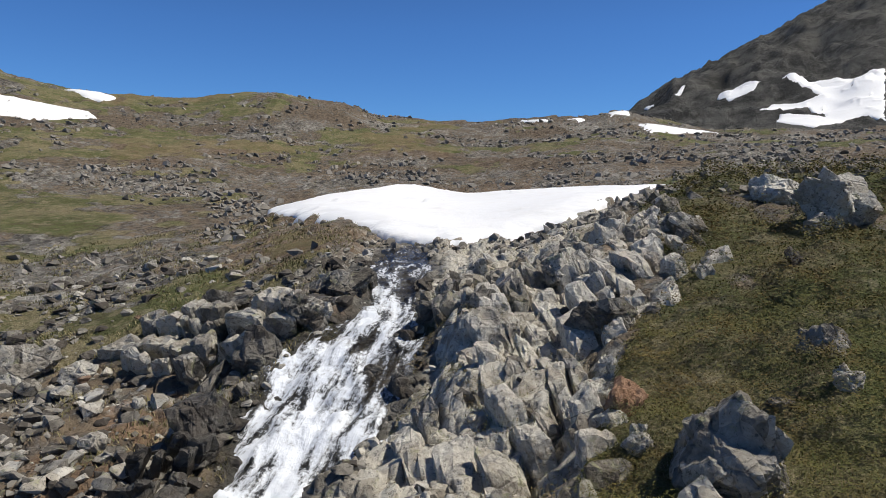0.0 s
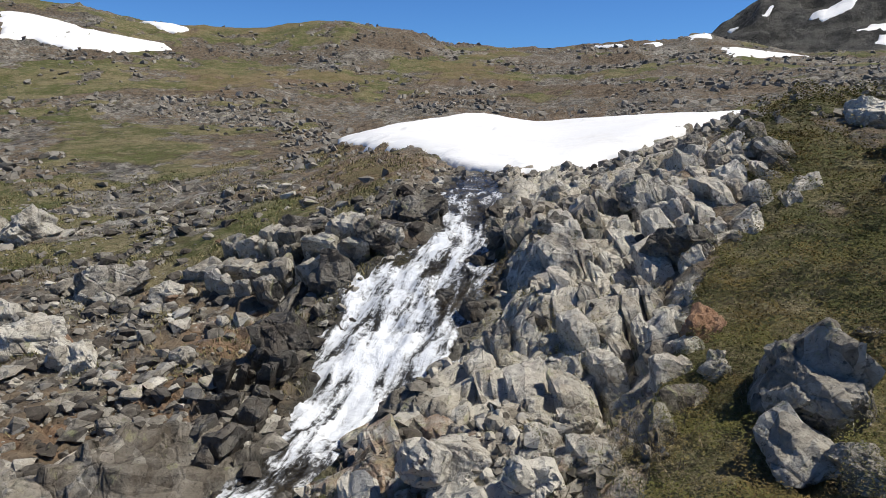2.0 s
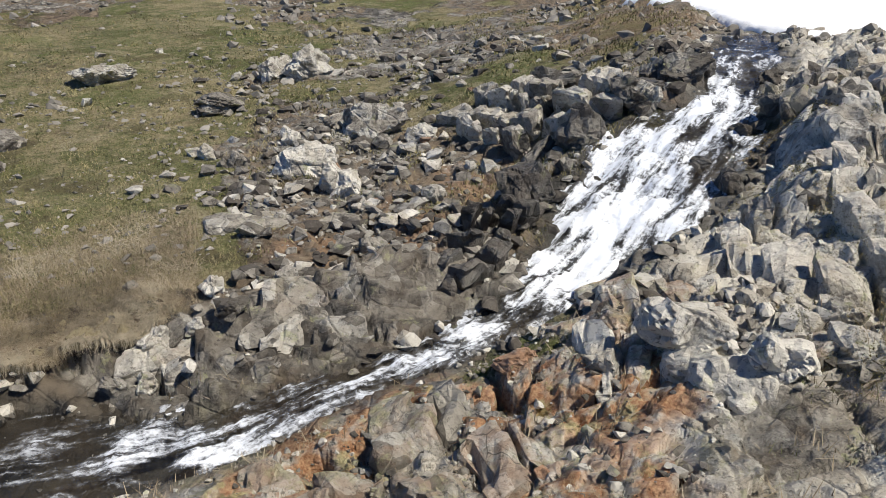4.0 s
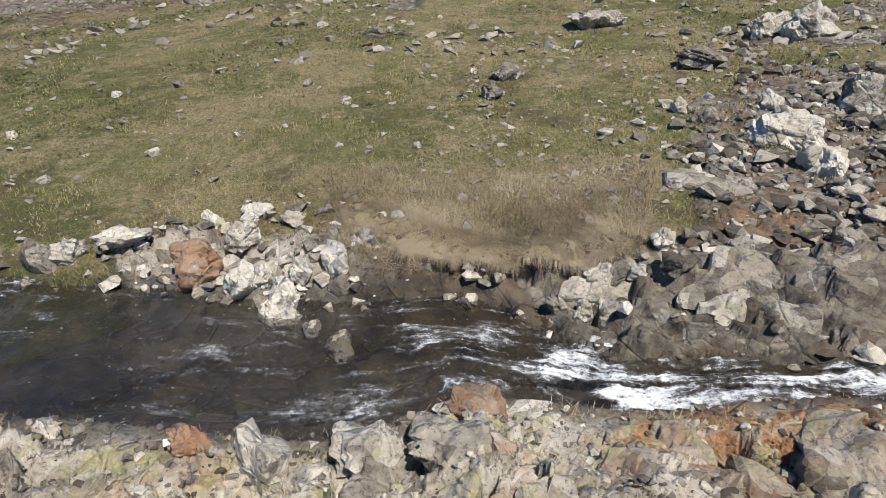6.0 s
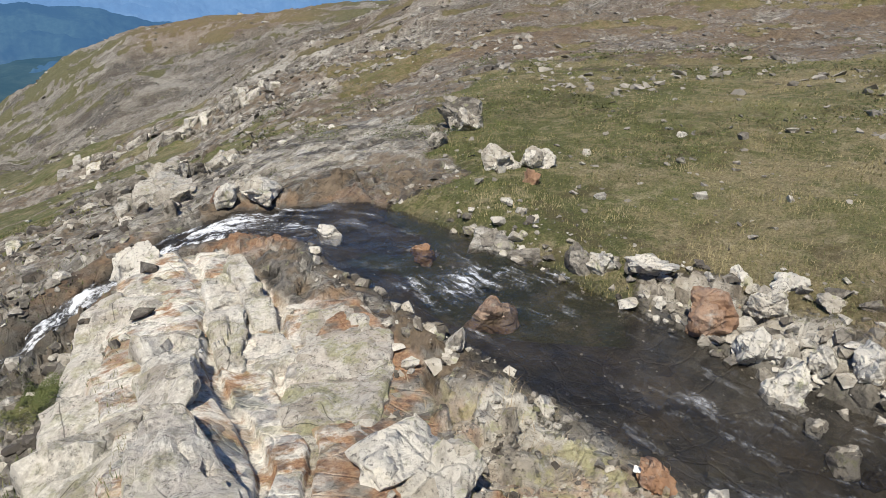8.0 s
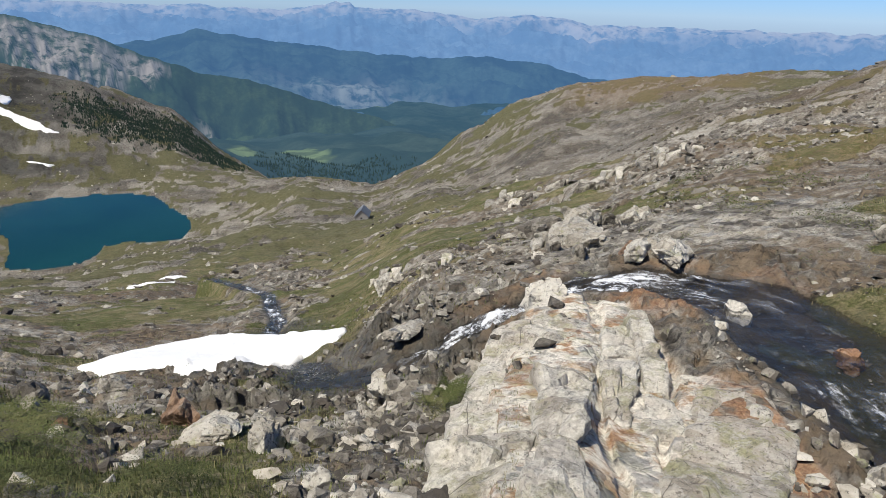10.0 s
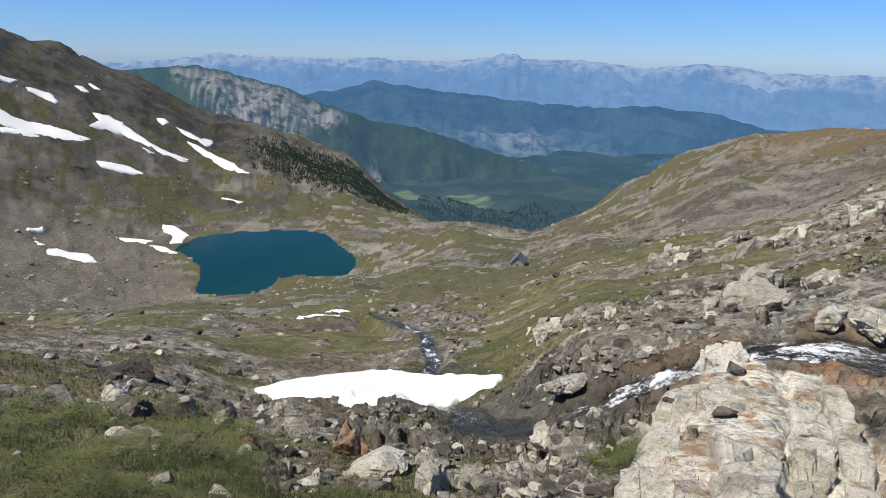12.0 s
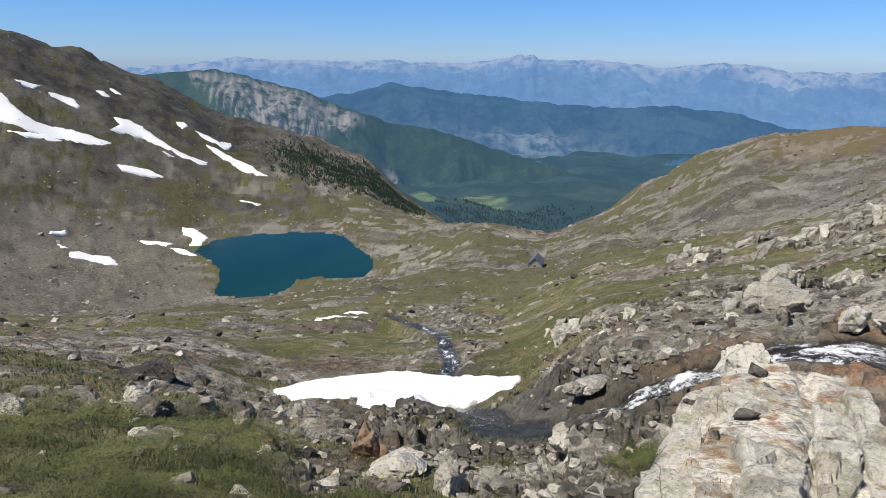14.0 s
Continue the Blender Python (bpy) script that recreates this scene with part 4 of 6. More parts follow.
slope_snow((186.1, 358), (185.1, 357), (184.5, 346), (184.2, 338), (184.8, 325), (185.7, 325), (185.3, 337), (186.0, 349))
slope_snow((189.5, 333), (187.8, 333), (186.8, 330), (187.4, 319), (189.0, 326))
slope_snow((187.2, 318), (185.9, 318), (185.1, 308), (185.8, 306))
slope_snow((195.4, 335), (194.0, 340), (194.2, 336), (195.3, 331))
slope_snow((194.3, 306), (193.5, 308), (192.7, 307), (191.4, 309), (190.9, 298), (191.8, 296), (193.2, 301), (194.2, 300))
slope_snow((194.9, 320), (194.2, 309), (194.6, 306))
slope_snow((181.6, 395), (179.7, 390), (180.2, 388))
slope_snow((-11.7, 430), (-13.0, 454), (-14.7, 443), (-14.3, 433), (-13.4, 429), (-12.6, 425))
slope_snow((-16.1, 443), (-17.5, 456), (-17.9, 452), (-20.4, 459), (-21.4, 459), (-22.6, 463), (-22.8, 365), (-21.5, 380), (-20.2, 372), (-18.4, 356), (-15.9, 371), (-16.2, 389), (-19.1, 381), (-18.0, 403), (-14.8, 395), (-15.5, 416), (-17.6, 413), (-18.7, 419))
slope_snow((-8.4, 470), (-9.1, 484), (-9.6, 487), (-8.9, 474))
slope_snow((-6.4, 495), (-7.2, 496), (-7.2, 493), (-6.7, 492))
slope_snow((46.8, 103), (44.8, 102), (41.7, 93), (39.3, 91), (36.5, 90), (36.0, 87), (38.5, 83), (42.5, 82), (44.9, 87), (46.9, 87), near=True)
slope_snow((38.1, 113), (36.1, 110), (34.7, 105), (35.6, 98), (37.1, 103), near=True)
slope_snow((-6.0, 98), (-7.8, 103), (-9.7, 107), (-10.2, 108), (-12.0, 114), (-12.1, 109), (-10.3, 99), (-9.1, 93), (-7.0, 84), near=True)
slope_snow((3.2, 111), (0.9, 103), (0.9, 101), (2.9, 104), near=True)
slope_snow((-0.4, 116), (-2.0, 106), (-1.9, 104), (-0.8, 101), near=True)
slope_snow((-3.6, 112), (-5.6, 113), (-5.4, 108), (-3.9, 102), near=True)


# ------------------------------------------------------------------ lake
def lake():
    m = Mat("lake_water", 0.12)
    n = m.noise(0.03, 4)
    m.bump(m.noise(0.9, 4), 0.15, 0.2)
    col = m.mix(m.span(n, 0.3, 0.7), (0.002, 0.030, 0.029), (0.005, 0.044, 0.040))
    mat = m.done(col, 0.12, Specular_IOR_Level=0.12)
    x, y = np.meshgrid(np.linspace(-60, 35, 40), np.linspace(-358, -240, 40))
    f = grid_faces(40, 40)
    d = inside(LAKE, x, y).ravel()
    f = f[(d[f] > -6).all(1)]
    ob = new("water_lake", mesh_of("water_lake", np.stack([x, y, 0 * x - LAKE_LEVEL], -1).reshape(-1, 3), f, mat))
    tagged(ob, "deep teal mountain lake in a rocky basin", "lake", kind="structure")


lake()


# ------------------------------------------------------------------ far mountains, the air's tint painted in
def far_range(name, line, reach, drop, rough, material, label, bare=lambda b, k: 0 * b, seed=0, flute=0.0):
    """A mountain range along a skyline of (bearing, distance, angle). bare: share of bare rock by bearing and by the way down (0 to 1)."""
    p = np.array(line)
    b = np.arange(p[0, 0], p[-1, 0], 0.1)
    r0, e0 = np.interp(b, p[:, 0], p[:, 1]), np.interp(b, p[:, 0], p[:, 2])
    top = r0 * np.tan(np.radians(e0 + 0.12 * fbm(b, 0 * b, 1.5, 4, seed + 7)))
    rows = np.linspace(0, 1, 60)
    r = r0[None, :] - reach * rows[:, None] * np.ones_like(b)[None, :]
    bb = np.repeat(b[None, :], len(rows), 0)
    k = np.repeat(rows[:, None], len(b), 1)
    x, y = plan(bb, r)
    ridge = 1 - 2 * np.abs(fbm(x, y, reach * 0.35, 5, seed))
    mask = np.clip(bare(bb, k), 0, 1)
    z = top[None, :] - drop * k ** 0.8 + rough * (ridge - 0.5) * np.minimum(1, 6 * k + 0.1)
    z = z + flute * mask * (1 - 2 * np.abs(fbm(bb * 1.3 + 0.8 * k, 1.3 * k, 1.0, 4, seed + 3))) * np.minimum(1, 4 * k)
    back = z[:1] - 0.3 * drop
    xb, yb = plan(b[None, :], r[:1] + reach * 0.3)
    x, y, z, mask = np.concatenate([xb, x]), np.concatenate([yb, y]), np.concatenate([back, z]), np.concatenate([mask[:1], mask])
    ob = new(name, mesh_of(name, np.stack([x, y, z], -1).reshape(-1, 3), grid_faces(len(rows) + 1, len(b))[:, ::-1], material, {"bare": mask}))
    return tagged(ob, label, "mountains", kind="structure")


# haze put in as blue glow, for the limestone also in its base colours
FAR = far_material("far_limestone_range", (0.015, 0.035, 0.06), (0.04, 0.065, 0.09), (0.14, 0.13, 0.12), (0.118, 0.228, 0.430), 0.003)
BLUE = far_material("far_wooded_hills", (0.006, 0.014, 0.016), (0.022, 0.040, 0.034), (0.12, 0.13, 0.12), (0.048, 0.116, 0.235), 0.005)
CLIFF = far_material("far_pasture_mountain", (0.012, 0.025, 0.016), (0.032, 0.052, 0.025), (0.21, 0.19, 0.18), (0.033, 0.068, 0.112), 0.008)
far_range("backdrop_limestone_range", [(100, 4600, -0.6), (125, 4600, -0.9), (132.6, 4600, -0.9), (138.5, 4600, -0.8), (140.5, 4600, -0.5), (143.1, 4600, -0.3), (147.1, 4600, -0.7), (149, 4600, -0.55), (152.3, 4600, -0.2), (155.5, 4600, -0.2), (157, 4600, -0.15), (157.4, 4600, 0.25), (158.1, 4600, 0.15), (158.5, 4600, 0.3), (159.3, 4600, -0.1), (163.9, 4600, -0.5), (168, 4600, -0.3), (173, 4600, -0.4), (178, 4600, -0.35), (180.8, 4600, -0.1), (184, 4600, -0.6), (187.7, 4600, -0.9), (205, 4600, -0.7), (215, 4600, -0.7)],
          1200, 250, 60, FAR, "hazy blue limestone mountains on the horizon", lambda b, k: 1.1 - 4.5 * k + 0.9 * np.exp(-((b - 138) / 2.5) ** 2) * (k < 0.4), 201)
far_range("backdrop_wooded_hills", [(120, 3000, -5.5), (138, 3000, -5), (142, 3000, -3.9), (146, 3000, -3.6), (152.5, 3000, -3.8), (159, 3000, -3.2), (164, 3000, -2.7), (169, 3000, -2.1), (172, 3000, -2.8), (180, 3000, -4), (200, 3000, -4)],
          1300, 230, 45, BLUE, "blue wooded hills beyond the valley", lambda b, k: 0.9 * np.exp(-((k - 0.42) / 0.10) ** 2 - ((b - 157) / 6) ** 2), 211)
FACE_B, FACE_K = (171.0, 172.5, 174.2, 175.2, 176.5, 178.5, 180.6, 182.6, 184.5), (0.0, 0.10, 0.12, 0.18, 0.31, 0.33, 0.25, 0.16, 0.0)


def eroded_face(b, k):
    """Bare ravines below the ridge, slanting as they run down, and a small scar lower on the slope."""
    foot = np.interp(b, FACE_B, FACE_K)
    ravine = 1 - np.abs(fbm(b * 1.5 - 7.0 * k, 0.12 * k, 0.9, 4, 227)) * 2.2
    edge = foot * (0.75 + 0.5 * ravine)
    face = smooth(0.05, -0.03, k - edge) * smooth(0.0, 0.02, k - 0.004) * (foot > 0.005) * (0.5 + 0.65 * smooth(0.2, 0.9, ravine))
    scar = np.exp(-((b - 168.4 - 7.0 * (0.30 - k)) / 0.55) ** 2 - ((k - 0.30) / 0.09) ** 2) * smooth(0.1, 0.6, ravine)
    return 1.3 * face + 1.1 * scar


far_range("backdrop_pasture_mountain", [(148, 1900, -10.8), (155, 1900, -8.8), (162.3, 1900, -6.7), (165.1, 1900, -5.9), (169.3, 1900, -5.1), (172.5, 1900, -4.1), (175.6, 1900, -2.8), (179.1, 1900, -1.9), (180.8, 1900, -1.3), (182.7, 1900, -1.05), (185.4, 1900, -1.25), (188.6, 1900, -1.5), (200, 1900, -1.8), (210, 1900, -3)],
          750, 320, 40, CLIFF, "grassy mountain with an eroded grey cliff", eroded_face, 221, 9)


# ------------------------------------------------------------------ rocks
def part(name, me, parent, label=""):
    """Links a mesh as one part under a thing."""
    ob = new(name, me)
    ob.parent = parent
    return tagged(ob, label) if label else ob


def boulder_mesh(seed, kind_mat, sharp=15, detail=5, rough=0.05):
    """A broken boulder about 1 m wide: a ball cut by planes, with shoulders and steps, weathered."""
    rng = np.random.default_rng(seed)
    bm = bmesh.new()
    bmesh.ops.create_icosphere(bm, subdivisions=detail, radius=1)
    d = np.array([v.co[:] for v in bm.verts])
    f = np.array([[v.index for v in t.verts] for t in bm.faces])
    bm.free()
    r = np.zeros(len(d))
    for k in range(int(rng.integers(3, 6))):                 # overlapping convex lumps round one middle
        size = 1.0 if k == 0 else rng.uniform(0.6, 0.9)
        n = rng.normal(size=(sharp, 3))
        n /= np.linalg.norm(n, axis=1)[:, None]
        at = np.zeros(3) if k == 0 else rng.uniform(-0.45, 0.45, 3) * (1, 1, 0.6)
        off = np.maximum(rng.uniform(0.5, 0.85, sharp) * size + n @ at, 0.12)
        c = d @ n.T
        r = np.maximum(r, np.minimum(np.min(np.where(c > 0.05, off / np.maximum(c, 0.05), 9), axis=1), 1.25))
    p = d * r[:, None]
    w = fbm(p[:, 0] + 3 * seed, p[:, 1] + p[:, 2] * 1.7, 0.5, 4, seed) + fbm(p[:, 2] - 5 * seed, p[:, 1] * 1.3 - p[:, 0], 0.16, 3, seed + 5) * 0.5
    step, joint, _ = blocks(p[:, 0] + 0.6 * p[:, 2] + seed, p[:, 1] - 0.5 * p[:, 2], 0.5, seed, 0.6)
    p = p * (1 + rough * w + 0.06 * step - 0.06 * (1 - smooth(0, 0.12, joint)))[:, None]
    lo, hi = p.min(0), p.max(0)
    p = (p - (lo + hi) / 2) / (hi - lo)
    return mesh_of("boulder", p, f, kind_mat, None, False)


def stone_shape(seed, points=13):
    """Corners and triangles of a small broken stone, about 1 m wide."""
    rng = np.random.default_rng(seed)
    bm = bmesh.new()
    for q in rng.normal(size=(points, 3)):
        q = q / np.linalg.norm(q) * rng.uniform(0.75, 1.0)
        bm.verts.new((q[0], q[1], q[2]))
    got = bmesh.ops.convex_hull(bm, input=bm.verts)
    loose = [v for v in bm.verts if not v.link_faces]
    bmesh.ops.delete(bm, geom=loose, context="VERTS")
    bmesh.ops.recalc_face_normals(bm, faces=bm.faces)
    bm.verts.index_update()
    v = np.array([q.co[:] for q in bm.verts])
    f = np.array([[q.index for q in t.verts] for t in bm.faces])
    bm.free()
    lo, hi = v.min(0), v.max(0)
    return (v - (lo + hi) / 2) / (hi - lo), f


def block_shell(n=6):
    """Points on the skin of a unit block with worn edges, open below, and its faces."""
    pts, faces, base = [], [], 0
    t = np.linspace(-1, 1, n + 1)
    a, b = (v.ravel() for v in np.meshgrid(t, t))
    for axis, side in ((2, 1), (0, -1), (0, 1), (1, -1), (1, 1)):
        q = np.zeros((len(a), 3))
        q[:, axis], q[:, (axis + 1) % 3], q[:, (axis + 2) % 3] = side, a, b
        f = grid_faces(n + 1, n + 1)
        faces.append((f if side > 0 else f[:, ::-1]) + base)
        pts.append(q)
        base += len(q)
    q, f = np.concatenate(pts), np.concatenate(faces)
    _, first, inv = np.unique(np.round(q, 4), axis=0, return_index=True, return_inverse=True)
    q, f = q[first], inv.ravel()[f]
    return q / (np.abs(q) ** 9).sum(1)[:, None] ** (1 / 9), f


SHELLS = {n: block_shell(n) for n in (6, 10, 16)}


def rock_outcrop(poly, strike, long, wide, rise, mats, label, group, seed, lean=(0.0, 0.0), tilt=0.25, step=0.12, gap=0.02, deep=0.35, rough=0.06, edge=0.4, bare_of=None):
    """Jointed bedrock inside an outline in plan: strips of blocks along the strike, each set off from its neighbours by an open joint."""
    r = np.random.default_rng(seed)
    poly = np.array(poly, float)
    mid = poly.mean(0)
    a = radians(strike)
    U, V = np.array([-math.sin(a), math.cos(a)]), np.array([math.cos(a), math.sin(a)])
    pu, pv = (poly - mid) @ U, (poly - mid) @ V
    cells = []
    strips = np.arange(pv.min() - wide, pv.max() + wide, wide)
    for j, v0 in enumerate(strips):
        u = pu.min() - long * r.uniform(0.2, 1.2)
        while u < pu.max() + long:
            u1 = u + long * (0.45 + 1.1 * r.uniform() ** 1.3)
            ends = np.array([u, u1, u1, u]) + r.uniform(-0.14, 0.14, 4) * wide
            side = np.array([v0, v0, v0 + wide, v0 + wide])
            side = side + 0.38 * wide * perlin(ends / (1.7 * long), np.round(side / wide) * 3.7, seed) * 2 + r.uniform(-0.05, 0.05, 4) * wide
            cells.append(np.stack([ends, side], 1))
            u = u1
    cells = np.array(cells)
    xy = mid + cells[..., :1] * U + cells[..., 1:] * V
    c = xy.mean(1)
    inner = inside(poly, c[:, 0], c[:, 1]) + 0.45 * wide * perlin(c[:, 0] / wide * 0.6, c[:, 1] / wide * 0.6, seed + 1)
    off, _lv, half, _s = along(RUN, c[:, 0], c[:, 1])
    ok = (inner > 0) & (off > half + 0.30 * wide)
    if bare_of is not None:
        ok &= bare_of(c[:, 0], c[:, 1]) > r.uniform(0, 1, len(c))
    xy, c, inner = xy[ok], c[ok], inner[ok]
    base = new("rock_outcrop")
    base.location = (mid[0], mid[1], float(ground(*mid)))
    tagged(base, label, "rock", group)
    at = np.array(base.location)
    for k in range(len(c)):
        size = 0.5 * (np.linalg.norm(xy[k, 1] - xy[k, 0]) + np.linalg.norm(xy[k, 2] - xy[k, 1]))
        plan4 = c[k] + (xy[k] - c[k]) * (1 - gap / max(0.1, np.linalg.norm(xy[k, 2] - xy[k, 1])) * 2)
        gz = ground(plan4[:, 0], plan4[:, 1])
        lift = rise * (0.35 + 0.65 * float(smooth(0, edge, inner[k]))) + step * r.uniform(-1, 1) * min(1.0, inner[k] / edge + 0.3)
        slope = r.uniform(-tilt, tilt, 2)
        d = plan4 - c[k]
        top = 0.6 * gz + 0.4 * gz.mean() + lift + d @ slope
        low = gz.min() - deep
        q, skin = SHELLS[6 if size < 0.7 else (10 if size < 1.1 else 16)]
        w = np.stack([(1 - q[:, 0]) * (1 - q[:, 1]), (1 + q[:, 0]) * (1 - q[:, 1]), (1 + q[:, 0]) * (1 + q[:, 1]), (1 - q[:, 0]) * (1 + q[:, 1])], 1) / 4
        flat, high, h = w @ plan4, w @ top, (q[:, 2] + 1) / 2
        p = np.stack([flat[:, 0], flat[:, 1], low + (high - low) * h], 1)
        over = np.maximum(0, p[:, 2] - gz.mean() + 0.1)
        p[:, 0] += lean[0] * over
        p[:, 1] += lean[1] * over
        out = q / np.linalg.norm(q, axis=1)[:, None]
        n = fbm(p[:, 0] + 0.8 * p[:, 2], p[:, 1] - 0.7 * p[:, 2], 0.55 * size, 4, seed + 3)
        chip, joint, _ = blocks(p[:, 0] + 0.7 * p[:, 2], p[:, 1] - 0.6 * p[:, 2], 0.42 * size, seed + 5, 0.8)
        bit, _j, _c = blocks(p[:, 0] - 0.5 * p[:, 2], p[:, 1] + 0.8 * p[:, 2], 0.2, seed + 7, 0.9)
        wear = 0.016 * bit + 0.03 * fbm(p[:, 0] + p[:, 2], p[:, 1] - p[:, 2], 0.3, 3, seed + 9)
        p = p + out * (min(size, 0.9) * rough * (1.5 * n + 0.8 * chip - 0.6 * (1 - smooth(0, 0.1, joint))) + wear)[:, None]
        part("rock_block", mesh_of("rock_block", p - at, skin, mats[int(r.integers(len(mats)))], None, False), base)
    return base


RIGHT_HILL_ROCKS = [  # x, y, width, height, kind
    (1.30, 5.29, 1.13, 0.72, 'g'), (0.54, 8.84, 0.83, 0.49, 'g'), 
    (4.40, 12.04, 1.21, 0.90, 'g'), (3.86, 13.54, 0.95, 0.50, 'c'), (3.92, 11.50, 0.45, 0.32, 'g'), (2.60, 7.28, 0.47, 0.31, 'g'),
    (3.22, 10.20, 0.32, 0.23, 'p'), (2.55, 6.50, 0.31, 0.21, 'g'), (1.08, 4.65, 0.65, 0.37, 'g'), (1.33, 4.32, 0.37, 0.47, 'g'), (2.01, 12.04, 0.70, 0.36, 'g'),
    (0.97, 13.74, 0.57, 0.51, 'g'), (0.71, 5.94, 0.31, 0.26, 'p'), (1.94, 6.32, 0.25, 0.10, 'p'),
]
GULLY_ROCKS = [  # x, y, width, height, kind
    (0.66, 6.73, 0.44, 0.40, 'r'), (-0.42, 5.53, 0.31, 0.30, 'c'), (-0.64, 4.70, 0.42, 0.30, 'c'), (0.10, 11.12, 0.83, 0.50, 'g'), (0.39, 12.24, 0.81, 0.45, 'g'), (-1.13, 9.92, 0.50, 0.37, 'g'),
]
LEFT_BANK_ROCKS = [  # x, y, width, height, kind
    (-3.90, 9.32, 0.73, 0.64, 'w'), (-4.35, 7.84, 0.90, 0.67, 'w'), (-8.48, 9.45, 1.08, 0.67, 'g'),
    (-2.11, 10.41, 0.40, 0.43, 'w'), (-8.52, 7.80, 1.07, 0.55, 'c'), (-7.20, 7.21, 0.63, 0.50, 'c'), (-9.76, 8.57, 0.46, 0.33, 'p'), (-8.54, 9.76, 0.71, 0.52, 'g'),
    (-10.44, 7.26, 0.53, 0.32, 'p'), (-9.69, 7.20, 0.51, 0.30, 'p'), (-17.03, 9.27, 1.79, 0.45, 'g'), (-14.13, 5.53, 0.70, 0.30, 'p'), (-12.65, 9.35, 1.30, 0.42, 'p'),
    (-5.69, 4.70, 0.30, 0.22, 'g'), (-6.17, 4.05, 0.30, 0.24, 'p'), (-5.82, 11.25, 0.95, 0.53, 'g'),
]
LEFT_BANK_STONES = [  # x, y, width, height, kind
    (-6.07, 2.74, 0.26, 0.30, 'p'), (-5.88, 2.97, 0.26, 0.26, 'p'), (-5.95, 3.65, 0.28, 0.20, 'p'), (-6.15, 3.30, 0.34, 0.24, 'p'),
    (-5.65, 3.89, 0.34, 0.24, 'g'), (-12.96, 12.22, 1.32, 0.81, 'g'), (-13.69, 11.76, 0.82, 0.60, 'g'),
    (-7.38, 9.47, 0.55, 0.30, 'g'), (-5.75, 7.55, 0.37, 0.24, 'g'), (-5.55, 6.02, 0.36, 0.24, 'p'), (-5.21, 5.85, 0.32, 0.24, 'p'), (-9.34, 9.49, 0.61, 0.31, 'p'),
    (-12.92, 4.70, 0.46, 0.40, 'p'), (-3.38, 10.23, 0.99, 0.54, 'w'), (-3.81, 10.37, 0.83, 0.42, 'g'), (-3.45, 11.37, 0.79, 0.45, 'g'),
]
POOL_ROCKS = [  # x, y, width, height, kind
    (-7.46, -3.38, 0.68, 0.42, 'r'), (-9.08, -2.76, 0.53, 0.53, 'g'), (-9.04, -2.45, 0.41, 0.44, 'c'), 
    (-8.66, -0.36, 0.45, 0.34, 'c'), (-7.34, -0.02, 0.49, 0.33, 'c'), (-7.58, 0.64, 0.44, 0.31, 'c'), (-7.59, 0.25, 0.37, 0.27, 'c'), (-7.70, -0.39, 0.48, 0.42, 'c'),
    (-7.2, -0.18, 0.34, 0.22, 'c'), (-7.02, 0.0, 0.30, 0.20, 'c'), (-6.82, 0.22, 0.26, 0.18, 'p'), (-6.47, 0.46, 0.34, 0.22, 'c'), (-6.34, 0.70, 0.24, 0.18, 'w'), (-8.93, -5.15, 0.42, 0.30, 'r'), (-8.95, -6.9, 0.45, 0.34, 'c'), (-8.22, -0.95, 0.75, 0.5, 'r'), (-7.69, -0.16, 0.34, 0.27, 'c'), (-8.85, 0.29, 0.38, 0.17, 'c'),
    (-9.24, -0.14, 0.43, 0.20, 'c'), (-9.10, -1.82, 0.71, 0.22, 'c'), (-9.31, -0.73, 0.29, 0.21, 'c'), (-7.77, 1.01, 0.30, 0.23, 'g'),
]
NEAR_BANK_ROCKS = [  # x, y, width, height, kind
    (-4.86, -0.37, 0.57, 0.37, 'g'), (-4.74, 0.42, 0.64, 0.29, 'g'), (-4.24, 0.97, 0.73, 0.28, 'p'), (-5.45, -0.85, 0.40, 0.20, 'r'), (-5.76, -2.16, 0.26, 0.18, 'p'),
    (-6.72, -3.16, 0.26, 0.20, 'g'), (-3.70, -2.32, 0.96, 0.34, 'p'), 
    (-2.69, 4.62, 0.41, 0.20, 'r'), (-1.88, 4.57, 0.33, 0.19, 'g'), (-1.35, 5.0, 0.80, 0.50, 'p'), (-3.95, -2.75, 0.75, 0.30, 'c'), (-5.1, 1.65, 0.50, 0.16, 'r'),
]
LOWER_ROCKS = [  # x, y, width, height, kind
    (-11.03, -10.03, 0.81, 0.32, 'p'), (-8.50, -18.32, 0.90, 0.80, 'p'), (-17.03, -8.17, 1.30, 0.78, 'p'), (-14.53, -7.69, 0.46, 0.54, 'p'), (-14.75, -17.06, 1.24, 0.79, 'p'),
    (-15.89, -15.73, 1.04, 0.63, 'p'), (-3.77, -7.65, 0.89, 0.28, 'p'),
    (-2.90, -5.50, 0.19, 0.17, 'p'), (-1.61, -5.30, 0.23, 0.21, 'p'), 
    (-13.0, -5.55, 0.79, 0.50, 'c'), (-13.32, -4.81, 0.70, 0.48, 'c'), (-12.13, -4.55, 0.37, 0.30, 'r'), (-16.5, -7.9, 0.95, 0.62, 'c'), (-15.0, -8.0, 0.5, 0.32, 'c'), (-9.95, -9.15, 0.85, 0.30, 'c'), (-10.91, -10.86, 0.51, 0.56, 'r'),
]
